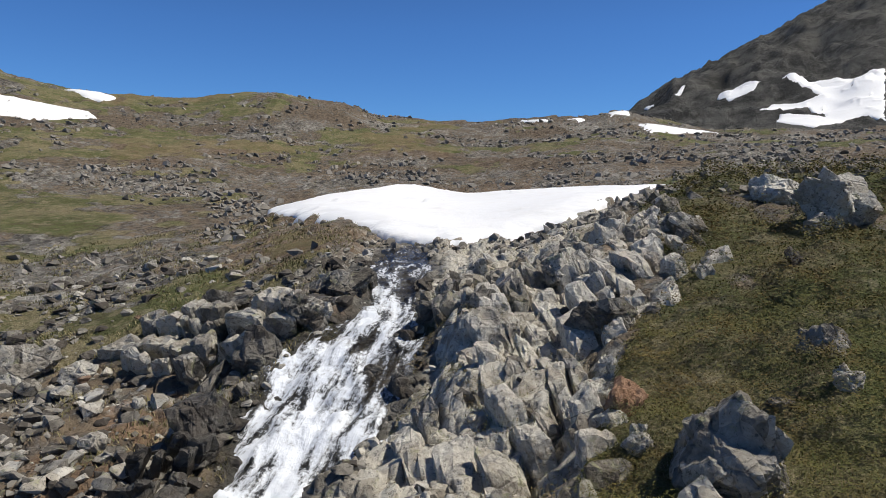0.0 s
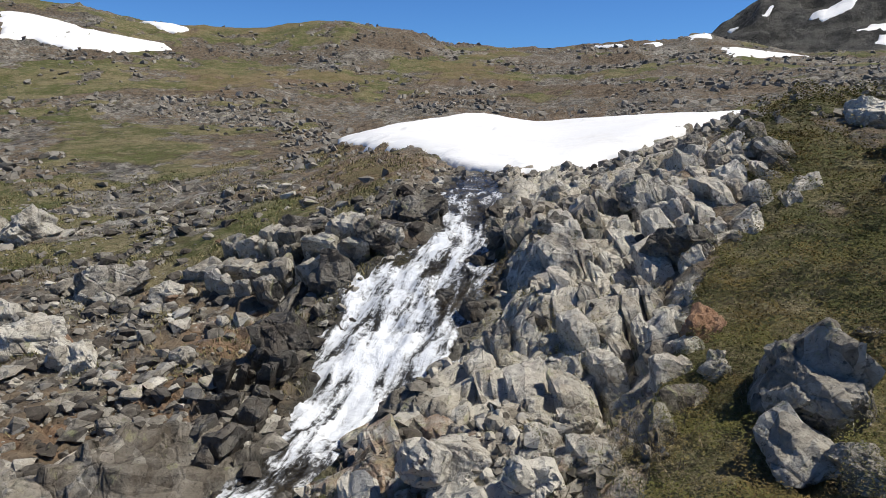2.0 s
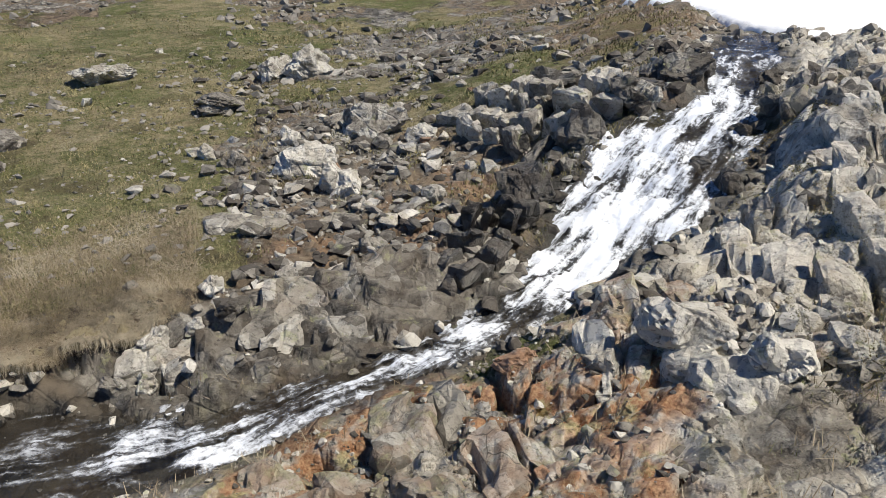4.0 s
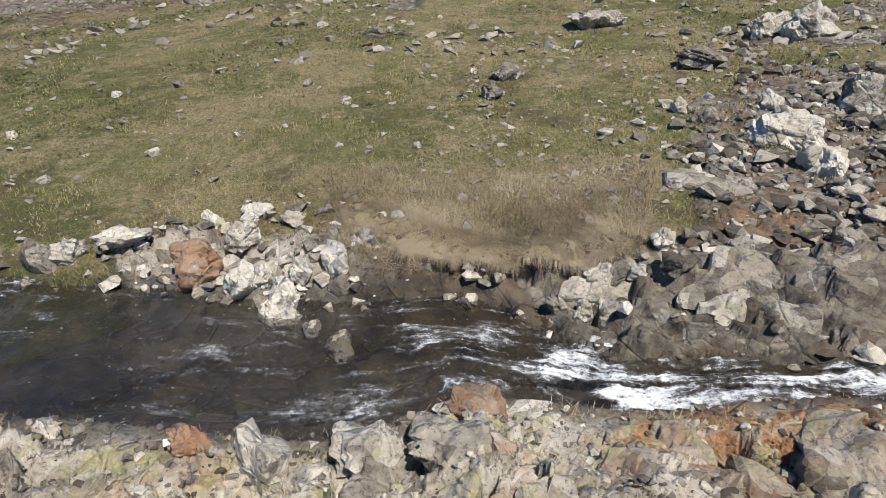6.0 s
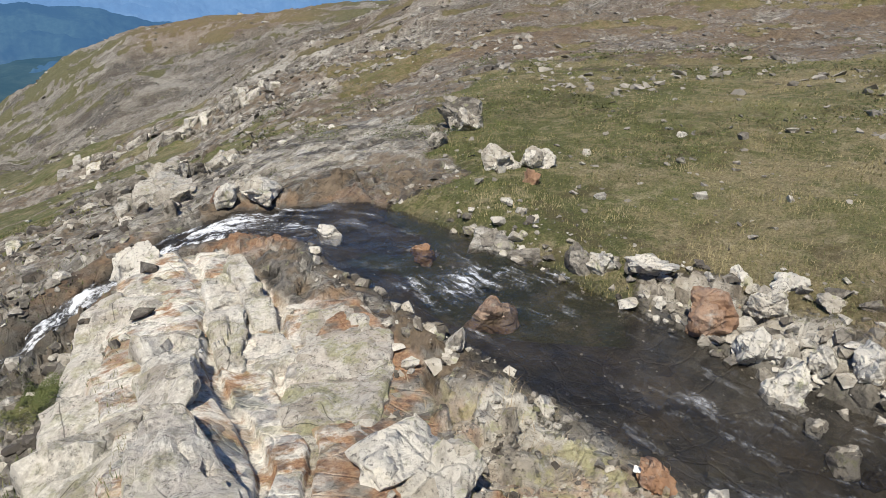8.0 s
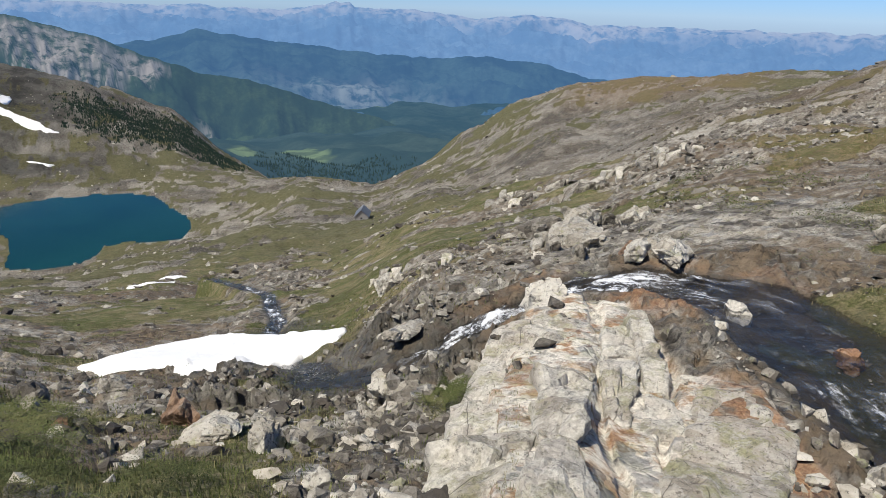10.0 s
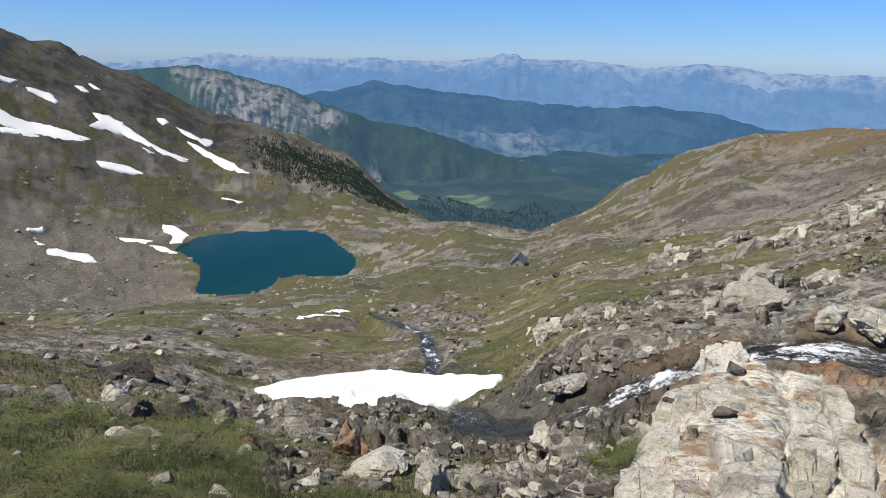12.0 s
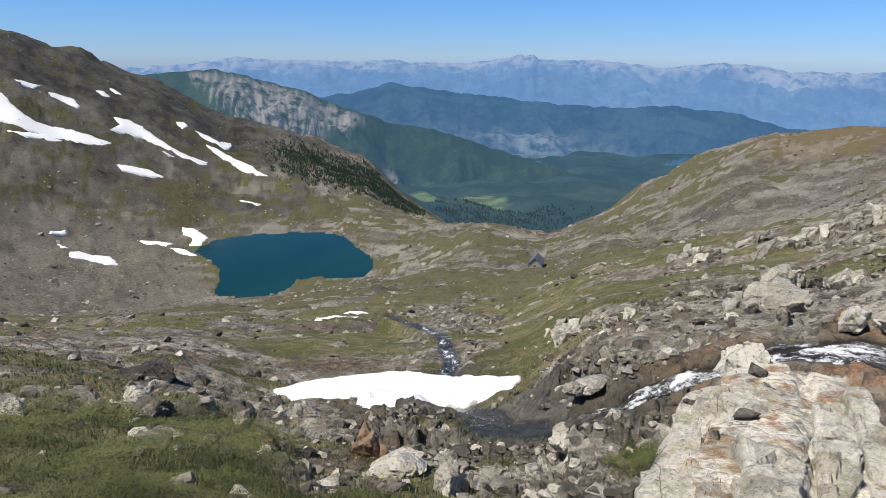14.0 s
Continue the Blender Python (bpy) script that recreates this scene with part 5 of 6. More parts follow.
FALL_ROCKS = [  # x, y, width, height, kind
    (-2.55, 9.20, 0.36, 0.28, 'w'), (-2.30, 9.95, 0.35, 0.28, 'w'), (-2.05, 8.75, 0.45, 0.4, 'w'), (-2.40, 11.9, 0.4, 0.3, 'w'), (-3.45, 12.0, 0.45, 0.35, 'w'),
]
BASIN_ROCKS = [  # x, y, width, height, kind
    (2.81, -9.54, 0.47, 0.33, 'p'), (2.42, -9.54, 0.65, 0.34, 'p'), (2.04, -11.57, 0.54, 0.22, 'g'), (1.53, -9.08, 0.61, 0.27, 'g'), (0.50, -10.11, 0.53, 0.38, 'g'),
    (-1.07, -8.57, 0.52, 0.40, 'r'), (-1.25, -7.71, 0.81, 0.27, 'p'), (-1.60, -6.72, 0.48, 0.36, 'p'), (2.49, -15.10, 1.10, 0.39, 'w'), (0.80, -5.91, 0.22, 0.08, 'p'),
    (-3.70, -8.46, 0.49, 0.24, 'p'), (-0.53, -13.20, 0.46, 0.30, 'g'), (1.10, -9.64, 0.57, 0.24, 'g'), (2.85, -8.75, 0.45, 0.30, 'g'), (-12.21, -14.35, 1.73, 0.63, 'p'),
    (-13.00, -17.01, 1.43, 0.72, 'p'), (-10.19, -10.43, 0.56, 0.61, 'r'), (-7.05, -9.40, 0.80, 0.62, 'c'), (-9.35, -9.35, 0.7, 0.4, 'c'), (-10.52, -10.16, 0.73, 0.37, 'p'), (-4.89, -9.85, 0.77, 0.25, 'p'),
]
KIND = {"g": (ROCK, "weathered grey boulder with dark lichen"), "p": (PALE_ROCK, "pale cream-grey boulder with lichen"),
        "r": (RUST_ROCK, "rust-stained orange boulder"), "w": (WET_ROCK, "wet black boulder"), "c": (CREAM_ROCK, "light cream-coloured cracked boulder")}
SHAPES = {k: [boulder_mesh(100 + 7 * i + ord(k), KIND[k][0], 12 + 2 * (i % 4), 4) for i in range(6)] for k in KIND}
LARGE = {k: [boulder_mesh(200 + 7 * i + ord(k), KIND[k][0], 13 + 2 * (i % 4), 5) for i in range(4)] for k in KIND}
WHERE = ((RIGHT_HILL_ROCKS, "on the grassy slope", "boulders on the shrubby slope"), (GULLY_ROCKS, "at the edge of the waterfall gully", "boulders of the gully"),
         (LEFT_BANK_ROCKS, "on the stony stream bank", "boulders of the stony bank"), (LEFT_BANK_STONES, "on the stony stream bank", "boulders of the stony bank"), (POOL_ROCKS, "at the pool's edge", "rocks round the pool"),
         (NEAR_BANK_ROCKS, "on the stained bank", "rocks of the near bank"), (LOWER_ROCKS, "on the rocky slope", "boulders of the lower slope"), (FALL_ROCKS, "in the waterfall", "rocks in the waterfall"), (BASIN_ROCKS, "on the grassy foot of the knoll", "boulders below the knoll"))
rng = np.random.default_rng(5)
for rocks, place, group in WHERE:
    for n, (x, y, w, h, k) in enumerate(rocks):
        ob = new("boulder", LARGE[k][int(rng.integers(4))] if w > 0.75 else SHAPES[k][int(rng.integers(6))])
        if place not in ("in the waterfall", "at the pool's edge"):           # keep the channel free
            for _ in range(12):
                off, level, half, _side = (float(v) for v in along(RUN, np.array(x), np.array(y)))
                if off > half + 0.42 * w:
                    break
                gx = float(along(RUN, np.array(x + 0.02), np.array(y))[0]) - off
                gy = float(along(RUN, np.array(x), np.array(y + 0.02))[0]) - off
                g = math.hypot(gx, gy) + 1e-9
                x, y = x + 0.12 * gx / g, y + 0.12 * gy / g
        h = min(h, 0.78 * w)
        z = float(ground(x, y))
        ob.matrix_world = pose(x, y, z + (0.34 if place == "on the grassy slope" else 0.22) * h, *rng.uniform(-9, 9, 2), rng.uniform(0, 360)) @ Matrix.Diagonal((w * 1.08, w * rng.uniform(0.75, 1.0), h * 1.35, 1))
        size = "large " if w > 0.8 else ("small " if w < 0.4 else "")
        tagged(ob, size + KIND[k][1].split(" boulder")[0] + " boulder " + place, "boulder", group)

WALL = [(-2.1, 11.5), (-1.75, 9.7), (-1.7, 8.1), (-1.55, 6.6), (-1.1, 5.9), (-0.4, 5.0), (0.35, 4.9), (0.75, 6.2), (0.65, 8.3), (1.05, 8.8), (1.85, 9.7), (2.4, 11.2), (2.2, 13.9), (0.3, 14.0), (-1.4, 12.6)]
HUMP = [(-2.5, 6.7), (-1.75, 6.4), (-0.9, 5.6), (-0.55, 4.7), (-0.9, 4.3), (-1.9, 4.3), (-2.9, 5.2)]
LEFT_CROP = [(-6.9, 9.6), (-7.4, 10.5), (-6.5, 11.5), (-4.6, 11.3), (-3.7, 10.3), (-4.2, 9.3), (-5.5, 9.1)]
LEDGE = [(-6.1, 2.45), (-5.2, 3.2), (-4.5, 4.0), (-4.1, 4.9), (-5.0, 4.9), (-6.0, 3.7), (-6.4, 2.9)]
NEAR_CROP = [plan(b, d) for b, d in ((22, 3.9), (20, 5.6), (30, 5.5), (42, 5.1), (55, 4.95), (68, 4.9), (78, 4.6), (80, 4.0), (60, 3.6), (40, 3.5))]
rock_outcrop(WALL, 22, 0.58, 0.34, 0.15, (WALL_ROCK, BLEACHED_ROCK, WALL_ROCK, BLEACHED_ROCK), "jointed grey and pale bedrock beside the waterfall", "bedrock of the gully", 601, (-0.25, 0.1), 0.55, 0.17, 0.03, 0.35, 0.075)
rock_outcrop(HUMP, 35, 0.8, 0.55, 0.10, (STAINED_ROCK, PALE_ROCK, STAINED_ROCK), "cream and rust-stained bedrock hump beside the waterfall", "bedrock of the gully", 602, (0.0, 0.0), 0.28, 0.10, 0.015, 0.35, 0.075)
rock_outcrop(LEFT_CROP, 75, 0.55, 0.5, 0.38, (WALL_ROCK, ROCK, WALL_ROCK), "dark grey jointed outcrop overhanging the stream", "bedrock of the gully", 603, (0.1, -0.55), 0.3, 0.14, 0.04)
rock_outcrop(LEDGE, -42, 0.9, 0.26, 0.10, (ROCK, WALL_ROCK), "dark layered bedrock ledge at the pool", "bedrock ledges", 604, (-0.5, 0.4), 0.25, 0.07, 0.02)
rock_outcrop(NEAR_CROP, 55, 0.75, 0.45, 0.05, (STAINED_ROCK, LICHEN_ROCK, STAINED_ROCK, PALE_ROCK), "rust-stained and lichened bedrock of the near bank", "bedrock ledges", 605, (0.0, 0.0), 0.26, 0.05, 0.012, 0.3, 0.10)
BULGE = [plan(b, d) for b, d in ((149, 4.6), (149, 6.5), (147, 8.6), (144.5, 9.6), (141, 10.6), (137.8, 10.4), (137.6, 8.3), (138.6, 6.7), (136.6, 5.9), (134.4, 5.0), (133, 3.8), (146, 3.4))]
RIB = [plan(b, d) for b, d in ((135, 10.6), (136.2, 8.3), (136.6, 6.7), (134.6, 5.9), (132.4, 5.0), (129.6, 4.0), (127.4, 4.2), (130.2, 5.2), (131.2, 6.4), (131.3, 8.4), (131.2, 9.6))]
FLAT = [plan(b, d) for b, d in ((129.4, 8.6), (126.7, 7.6), (120.5, 7.9), (118, 6.7), (117.5, 5.0), (119, 3.8), (124.5, 3.6), (127.6, 4.6), (129, 6.2))]
rock_outcrop(BULGE, 139, 1.9, 0.75, 0.14, (SLAB_ROCK,), "bleached white bulging bedrock slab with grey lichen", "slabs of the ridge", 606, (0.0, 0.0), 0.16, 0.05, 0.008, 0.4, 0.075)
rock_outcrop(RIB, 138, 1.7, 0.36, 0.18, (SLAB_ROCK,), "pale ribs of bedrock between rusty grooves", "slabs of the ridge", 616, (0.0, 0.0), 0.12, 0.04, 0.015, 0.4, 0.05)
rock_outcrop(FLAT, 130, 1.7, 0.9, 0.07, (LICHEN_ROCK,), "flat grey-green lichened slab beside the stream", "slabs of the ridge", 607, (0.0, 0.0), 0.07, 0.025, 0.006, 0.4, 0.04)
SHELF = [(-9.9, -6.0), (-10.2, -5.5), (-10.1, -5.0), (-9.7, -4.2), (-9.3, -3.4), (-8.95, -3.3), (-9.1, -4.4), (-9.4, -5.4)]
rock_outcrop(SHELF, 15, 0.8, 0.35, 0.16, (ROCK, WALL_ROCK, PALE_ROCK), "grey bedrock shelf along the pool", "bedrock ledges", 617, (0.2, 0.0), 0.2, 0.07, 0.02)
WET_CROP = [(-4.2, 5.4), (-3.85, 5.9), (-3.6, 6.8), (-3.75, 7.5), (-4.3, 7.8), (-4.9, 7.5), (-5.0, 6.6)]
TILTED = [(-7.9, 5.0), (-7.2, 4.9), (-5.6, 6.9), (-6.3, 7.5)]
rock_outcrop(WET_CROP, 5, 0.4, 0.34, 0.30, (WET_ROCK,), "black dripping rock beside the waterfall", "bedrock of the gully", 608, (0.35, -0.15), 0.5, 0.16, 0.05, 0.4, 0.09)
rock_outcrop(TILTED, -38, 2.4, 0.55, 0.05, (PALE_ROCK,), "smooth grey bedrock slab sloping down the stony bank", "bedrock ledges", 609, (0.0, 0.0), 0.08, 0.03, 0.01, 0.3, 0.02)
RIBS = (([(-12.0, -14.6), (-14.7, -18.8), (-20.5, -24.0), (-20.5, -22.5), (-14.2, -14.2), (-12.9, -13.2)], 0.40), ([(-9.6, -13.2), (-12.5, -17.0), (-13.2, -16.5), (-11.4, -12.2), (-9.9, -10.6)], 0.30),
        ([(-10.3, -19.8), (-9.8, -17.0), (-8.9, -14.7), (-7.9, -13.2), (-7.6, -14.2), (-8.7, -17.5)], 0.35), ([(-12.0, -27.4), (-12.6, -26.5), (-8.7, -16.9), (-7.9, -16.9), (-9.2, -21.0)], 0.4),
        ([(-32.7, -51.0), (-34.2, -42.0), (-39.6, -38.0), (-43.5, -35.8), (-36.0, -29.0), (-32.0, -31.7), (-30.0, -35.6), (-27.5, -41.0)], 0.5))
for n, (outline, high) in enumerate(RIBS):
    far = 2.2 if n == 4 else 1.0
    rock_outcrop(outline, 140, 1.0 * far, 0.36 * far, 0.5 * high, (PALE_ROCK, SLAB_ROCK, ROCK), "pale ribs of bedrock breaking through the grassy slope", "rock ribs of the lower slope", 610 + n, (0.1, 0.1), 0.4, 0.2, 0.05, 0.5, 0.06, 0.6, lambda x, y: 0.45 + 0.9 * fbm(x, y, 3.0, 3, 93))

STONES = [stone_shape(300 + i, 11 + i % 5) for i in range(24)]
LOW = [stone_shape(400 + i, 9) for i in range(16)]


def scatter(count, b0, b1, d0, d1, s0, s1, seed, keep=None, power=2.2, grow=0.0):
    """Places and sizes of stones between two bearings and two distances."""
    r = np.random.default_rng(seed)
    b, d = r.uniform(b0, b1, count), d0 * (d1 / d0) ** r.uniform(0, 1, count)
    x, y = plan(b, d)
    s = s0 + (s1 - s0) * r.uniform(0, 1, count) ** power
    s = s * (d / d0) ** grow
    snow = np.maximum(inside(SNOW_HOLLOW, x, y), inside(SNOW_BRIDGE, x, y)) > -0.3
    s = np.where(snow, 0, s)
    ok = (s > 0) & (0.92 * ground(x, y, "ledge") < r.uniform(0, 1, count))
    b, d, x, y, s = b[ok], d[ok], x[ok], y[ok], s[ok]
    if keep is not None:
        ok = keep(x, y, b, d) > r.uniform(0, 1, len(x))
        x, y, s = x[ok], y[ok], s[ok]
    return x, y, s


def dry_land(x, y):
    d, level, half, _ = along(RUN, x, y)
    return (d > half * 0.9).astype(float)


def stone_field(name, places, shapes, material, label, seed, flat=0.65, sink=0.25):
    """Many small stones lying on the ground, as one object."""
    x, y, s = places
    r = np.random.default_rng(seed)
    z = ground(x, y)
    vs, fs, base = [], [], 0
    for i in range(len(x)):
        v, f = shapes[int(r.integers(len(shapes)))]
        a, t = r.uniform(0, 2 * np.pi), r.uniform(-0.35, 0.35)
        sc = s[i] * np.array([1, r.uniform(0.6, 1.0), flat * r.uniform(0.7, 1.2)])
        q = v * sc
        q = np.stack([q[:, 0] * np.cos(t) - q[:, 2] * np.sin(t), q[:, 1], q[:, 0] * np.sin(t) + q[:, 2] * np.cos(t)], 1)
        q = np.stack([q[:, 0] * np.cos(a) - q[:, 1] * np.sin(a), q[:, 0] * np.sin(a) + q[:, 1] * np.cos(a), q[:, 2]], 1)
        vs.append(q + (x[i], y[i], z[i] + s[i] * flat * (0.5 - sink)))
        fs.append(f + base)
        base += len(v)
    ob = new(name, mesh_of(name, np.concatenate(vs), np.concatenate(fs), material, None, False))
    return tagged(ob, label, "stones", kind="stuff")


def stones_material(name, pale, dark):
    m = Mat(name, 0.92)
    r = m.island()
    col, h = rock_colour(m, m.span(r, 1 - pale, 1.0, 0.1, 0.85), m.span(r, 0.1, 0.9, 0.1, 0.75))
    col = m.mix(m.span(r, 0.0, 0.75, dark, 0.0), col, (0.070, 0.058, 0.048))
    m.bump(h, 0.9, 0.04)
    return m.done(col, 0.92, Specular_IOR_Level=0.25)




def scree_material():
    m = Mat("hillside_stones", 0.95)
    col = m.mix(m.island(), (0.15, 0.138, 0.118), (0.36, 0.335, 0.29))
    return m.done(m.mix(m.span(m.noise(6, 4, 0.7), 0.5, 0.65, 0, 0.5), col, (0.10, 0.095, 0.08)), 0.95, Specular_IOR_Level=0.2)


HILL_STONY = scree_material()
CREAM_STONY = stones_material("cream_loose_stones", 1.3, 0.05)
STONY, PALE_STONY, DARK_STONY = stones_material("loose_stones", 0.22, 0.55), stones_material("pale_loose_stones", 0.38, 0.30), stones_material("dark_loose_stones", 0.2, 0.85)
bare = lambda x, y: (1 - 0.85 * ground(x, y, "grass")) * dry_land(x, y)

# stones that can be told apart lie as things of their own
PICK_MESH = [mesh_of("stone", v, f, m, None, False) for (v, f), m in zip(STONES[:12], (ROCK, PALE_ROCK, ROCK, ROCK, WET_ROCK, PALE_ROCK, ROCK, RUST_ROCK, ROCK, ROCK, PALE_ROCK, ROCK))]
rs = np.random.default_rng(11)
for count, b0, b1, d0, d1, s0, s1, seed, place, group in (
        (80, 18, 50, 7.5, 14, 0.14, 0.42, 21, "on the stony stream bank", "loose stones of the stony bank"),
        (70, 80, 100, 7.7, 9.4, 0.10, 0.34, 22, "heaped at the pool's edge", "loose stones round the pool"),
        (45, 45, 115, 9.5, 22, 0.12, 0.36, 23, "in the dry meadow grass", "stones in the meadow"),
        (45, 20, 110, 3.9, 5.3, 0.06, 0.20, 24, "on the stained bank", "loose stones of the near bank"),
        (45, 152, 203, 6, 16, 0.10, 0.38, 25, "in the grass below the knoll", "loose stones below the knoll")):
    xs, ys, ss = scatter(count, b0, b1, d0, d1, s0, s1, seed, lambda x, y, b, d: dry_land(x, y))
    for x, y, s in zip(xs, ys, ss):
        i = int(rs.integers(12))
        if count in (70, 45) and i == 4 or seed in (22, 23) and i != 7:
            i = (1, 5, 10)[i % 3]
        ob = new("stone", PICK_MESH[i])
        ob.matrix_world = pose(x, y, float(ground(x, y)) + 0.14 * s, *rs.uniform(-20, 20, 2), rs.uniform(0, 360)) @ Matrix.Diagonal((s, s * rs.uniform(0.6, 1), s * rs.uniform(0.5, 0.8), 1))
        look_of = {0: "grey", 1: "pale", 2: "grey", 3: "grey", 4: "wet black", 5: "pale", 6: "grey", 7: "rust-brown", 8: "grey", 9: "grey", 10: "pale", 11: "grey"}[i]
        tagged(ob, f"{look_of} angular broken stone {place}", "stone", group)

soil_patch = lambda x, y, size, seed: smooth(-0.15, 0.25, fbm(x, y, size, 3, seed))
stone_field("stony_bank_stones", scatter(7500, 14, 62, 6.2, 20, 0.035, 0.30, 31, lambda x, y, b, d: bare(x, y) * smooth(60, 47, b + 9 * fbm(x, y, 2.2, 3, 89)) * (0.35 + 0.65 * soil_patch(x, y, 1.5, 75)) * (1 - 0.95 * ground(x, y, "soil")), 3.2, 0.3), STONES, STONY, "loose grey and brown stones covering the bank", 131, 0.6, 0.32)
stone_field("gully_stones", scatter(1500, -9, 15, 5.0, 17, 0.03, 0.20, 32, lambda x, y, b, d: bare(x, y) * soil_patch(x, y, 1.2, 76), 2.8, 0.2), STONES, CREAM_STONY, "broken pale rock of the gully's edge", 132, 0.75, 0.3)
stone_field("near_bank_stones", scatter(7000, 8, 122, 3.6, 6.4, 0.012, 0.11, 33, lambda x, y, b, d: dry_land(x, y) * (0.25 + 0.75 * soil_patch(x, y, 0.7, 77)), 3.2), STONES, PALE_STONY, "small pale and rusty stones on the near bank", 133, 0.6, 0.35)
stone_field("pool_stones", scatter(8000, 50, 130, 6.4, 11.5, 0.025, 0.26, 34, lambda x, y, b, d: dry_land(x, y) * (0.14 + 0.25 * (b < 80) + 0.8 * np.exp(-((b - 88) / 8) ** 2) + 0.45 * np.exp(-((b - 110) / 10) ** 2)) * (0.3 + 0.7 * soil_patch(x, y, 1.0, 88)) * np.exp(-np.maximum(0, along(RUN, x, y)[0] - along(RUN, x, y)[2] - 0.25) * 1.9), 2.3), STONES, CREAM_STONY, "pale cobbles along the pool's far shore", 134)
stone_field("bed_stones", scatter(1500, 50, 128, 5.0, 12, 0.02, 0.055, 41, lambda x, y, b, d: 1 - dry_land(x, y), 2.4), STONES, DARK_STONY, "wet cobbles on the bed of the pool", 141, 0.5, 0.15)
stone_field("meadow_stones", scatter(2200, 42, 122, 8.8, 45, 0.02, 0.16, 35, lambda x, y, b, d: 0.3 + 0.7 * soil_patch(x, y, 4, 78), 3.0, 0.5), LOW, HILL_STONY, "small pale stones strewn in the meadow", 135, 0.45, 0.35)
stone_field("meadow_edge_stones", scatter(2000, 36, 72, 8.6, 22, 0.03, 0.18, 42, lambda x, y, b, d: smooth(74, 48, b + 14 * fbm(x, y, 2.5, 3, 90)), 2.6, 0.3), LOW, HILL_STONY, "grey stones half sunk in the dry turf", 142, 0.5, 0.3)
stone_field("chute_rocks", scatter(6000, 140, 176, 8.6, 20, 0.03, 0.26, 43, lambda x, y, b, d: (inside(BULGE, x, y) < 0) * (0.35 + 0.65 * ground(x, y, "wet")) * (along(RUN, x, y)[0] > along(RUN, x, y)[2] + 0.3) * soil_patch(x, y, 1.4, 91), 2.4), STONES, DARK_STONY, "dark wet rocks beside the lower cascade", 143, 0.55, 0.35)
stone_field("slab_foot_stones", scatter(1700, 141, 168, 4.2, 9.5, 0.02, 0.24, 44, lambda x, y, b, d: dry_land(x, y) * (1 - ground(x, y, "slab")) * (0.2 + 0.8 * soil_patch(x, y, 0.9, 92)), 3.0), STONES, PALE_STONY, "pale broken stones at the foot of the slab", 144, 0.6, 0.3)
stone_field("hill_scree", scatter(34000, -24, 52, 15, 125, 0.045, 0.34, 36, lambda x, y, b, d: np.clip(1.1 - 0.95 * ground(x, y, "grass"), 0, 1) * smooth(-0.2, 0.3, fbm(x, y, 11, 4, 63) + 0.3 * fbm(x, y, 3, 2, 62)) * (1 - 0.95 * ground(x, y, "soil")), 3.2, 0.5), LOW, HILL_STONY, "grey scree and boulders strewn over the hillside", 136, 0.7, 0.3)
stone_field("lower_slope_rocks", scatter(14000, 110, 164, 12, 120, 0.03, 0.30, 37, lambda x, y, b, d: bare(x, y) * (1 - 0.85 * ground(x, y, "wet")) * smooth(-0.15, 0.3, fbm(x, y, 7, 4, 64)), 3.4, 0.55), LOW, STONY, "grey broken rock covering the lower slope", 137, 0.6, 0.38)
stone_field("basin_rocks", scatter(11000, 118, 204, 40, 420, 0.08, 0.8, 40, lambda x, y, b, d: (1 - 0.8 * ground(x, y, "grass")) * (inside(LAKE, x, y) < -2) * soil_patch(x, y, 25, 84), 3.2, 0.6), LOW, STONY, "grey rocks strewn over the basin", 140, 0.5, 0.35)
stone_field("mountainside_rocks", scatter(11000, 170, 203, 120, 520, 0.18, 0.75, 45, lambda x, y, b, d: (inside(LAKE, x, y) < -3) * soil_patch(x, y, 30, 94), 2.6, 0.5), LOW, STONY, "grey rocks scattered over the mountainside", 145, 0.6, 0.35)
stone_field("shoulder_rocks", scatter(7000, 112, 156, 90, 420, 0.15, 0.7, 46, lambda x, y, b, d: soil_patch(x, y, 25, 96), 2.6, 0.4), LOW, STONY, "grey rocks scattered over the far shoulder", 146, 0.6, 0.35)
stone_field("foot_stones", scatter(4200, 140, 204, 4.8, 70, 0.02, 0.26, 38, lambda x, y, b, d: (0.15 + 0.85 * bare(x, y)) * (1 - 0.9 * ground(x, y, "wet")) * soil_patch(x, y, 3, 79), 3.4, 0.45), STONES, PALE_STONY, "grey stones strewn below the knoll", 138, 0.6, 0.35)
stone_field("upper_meadow_rocks", scatter(9000, 58, 134, 17, 150, 0.05, 0.40, 39, lambda x, y, b, d: smooth(-0.1, 0.3, fbm(x, y, 7, 4, 65) + 0.25 * smooth(22, 40, d) - 0.15), 3.2, 0.5), LOW, HILL_STONY, "pale rocks strewn over the upper slope", 139, 0.5, 0.35)


# ------------------------------------------------------------------ plants
def leaf_material(name, a, b, c):
    m = Mat(name, 0.75)
    r = m.island()
    col = m.mix(m.span(r, 0.0, 0.55), a, b)
    col = m.mix(m.span(r, 0.72, 1.0, 0.0, 0.6), col, c)
    col = m.mix(m.span(m.noise(1.3, 5, 0.6), 0.46, 0.60), col, m.mix(0.75, col, c))
    col = m.mix(m.span(m.noise(0.6, 4, 0.6), 0.50, 0.64, 0, 0.6), col, tuple(0.45 * v for v in a))
    return m.done(col, 0.75, Specular_IOR_Level=0.25)


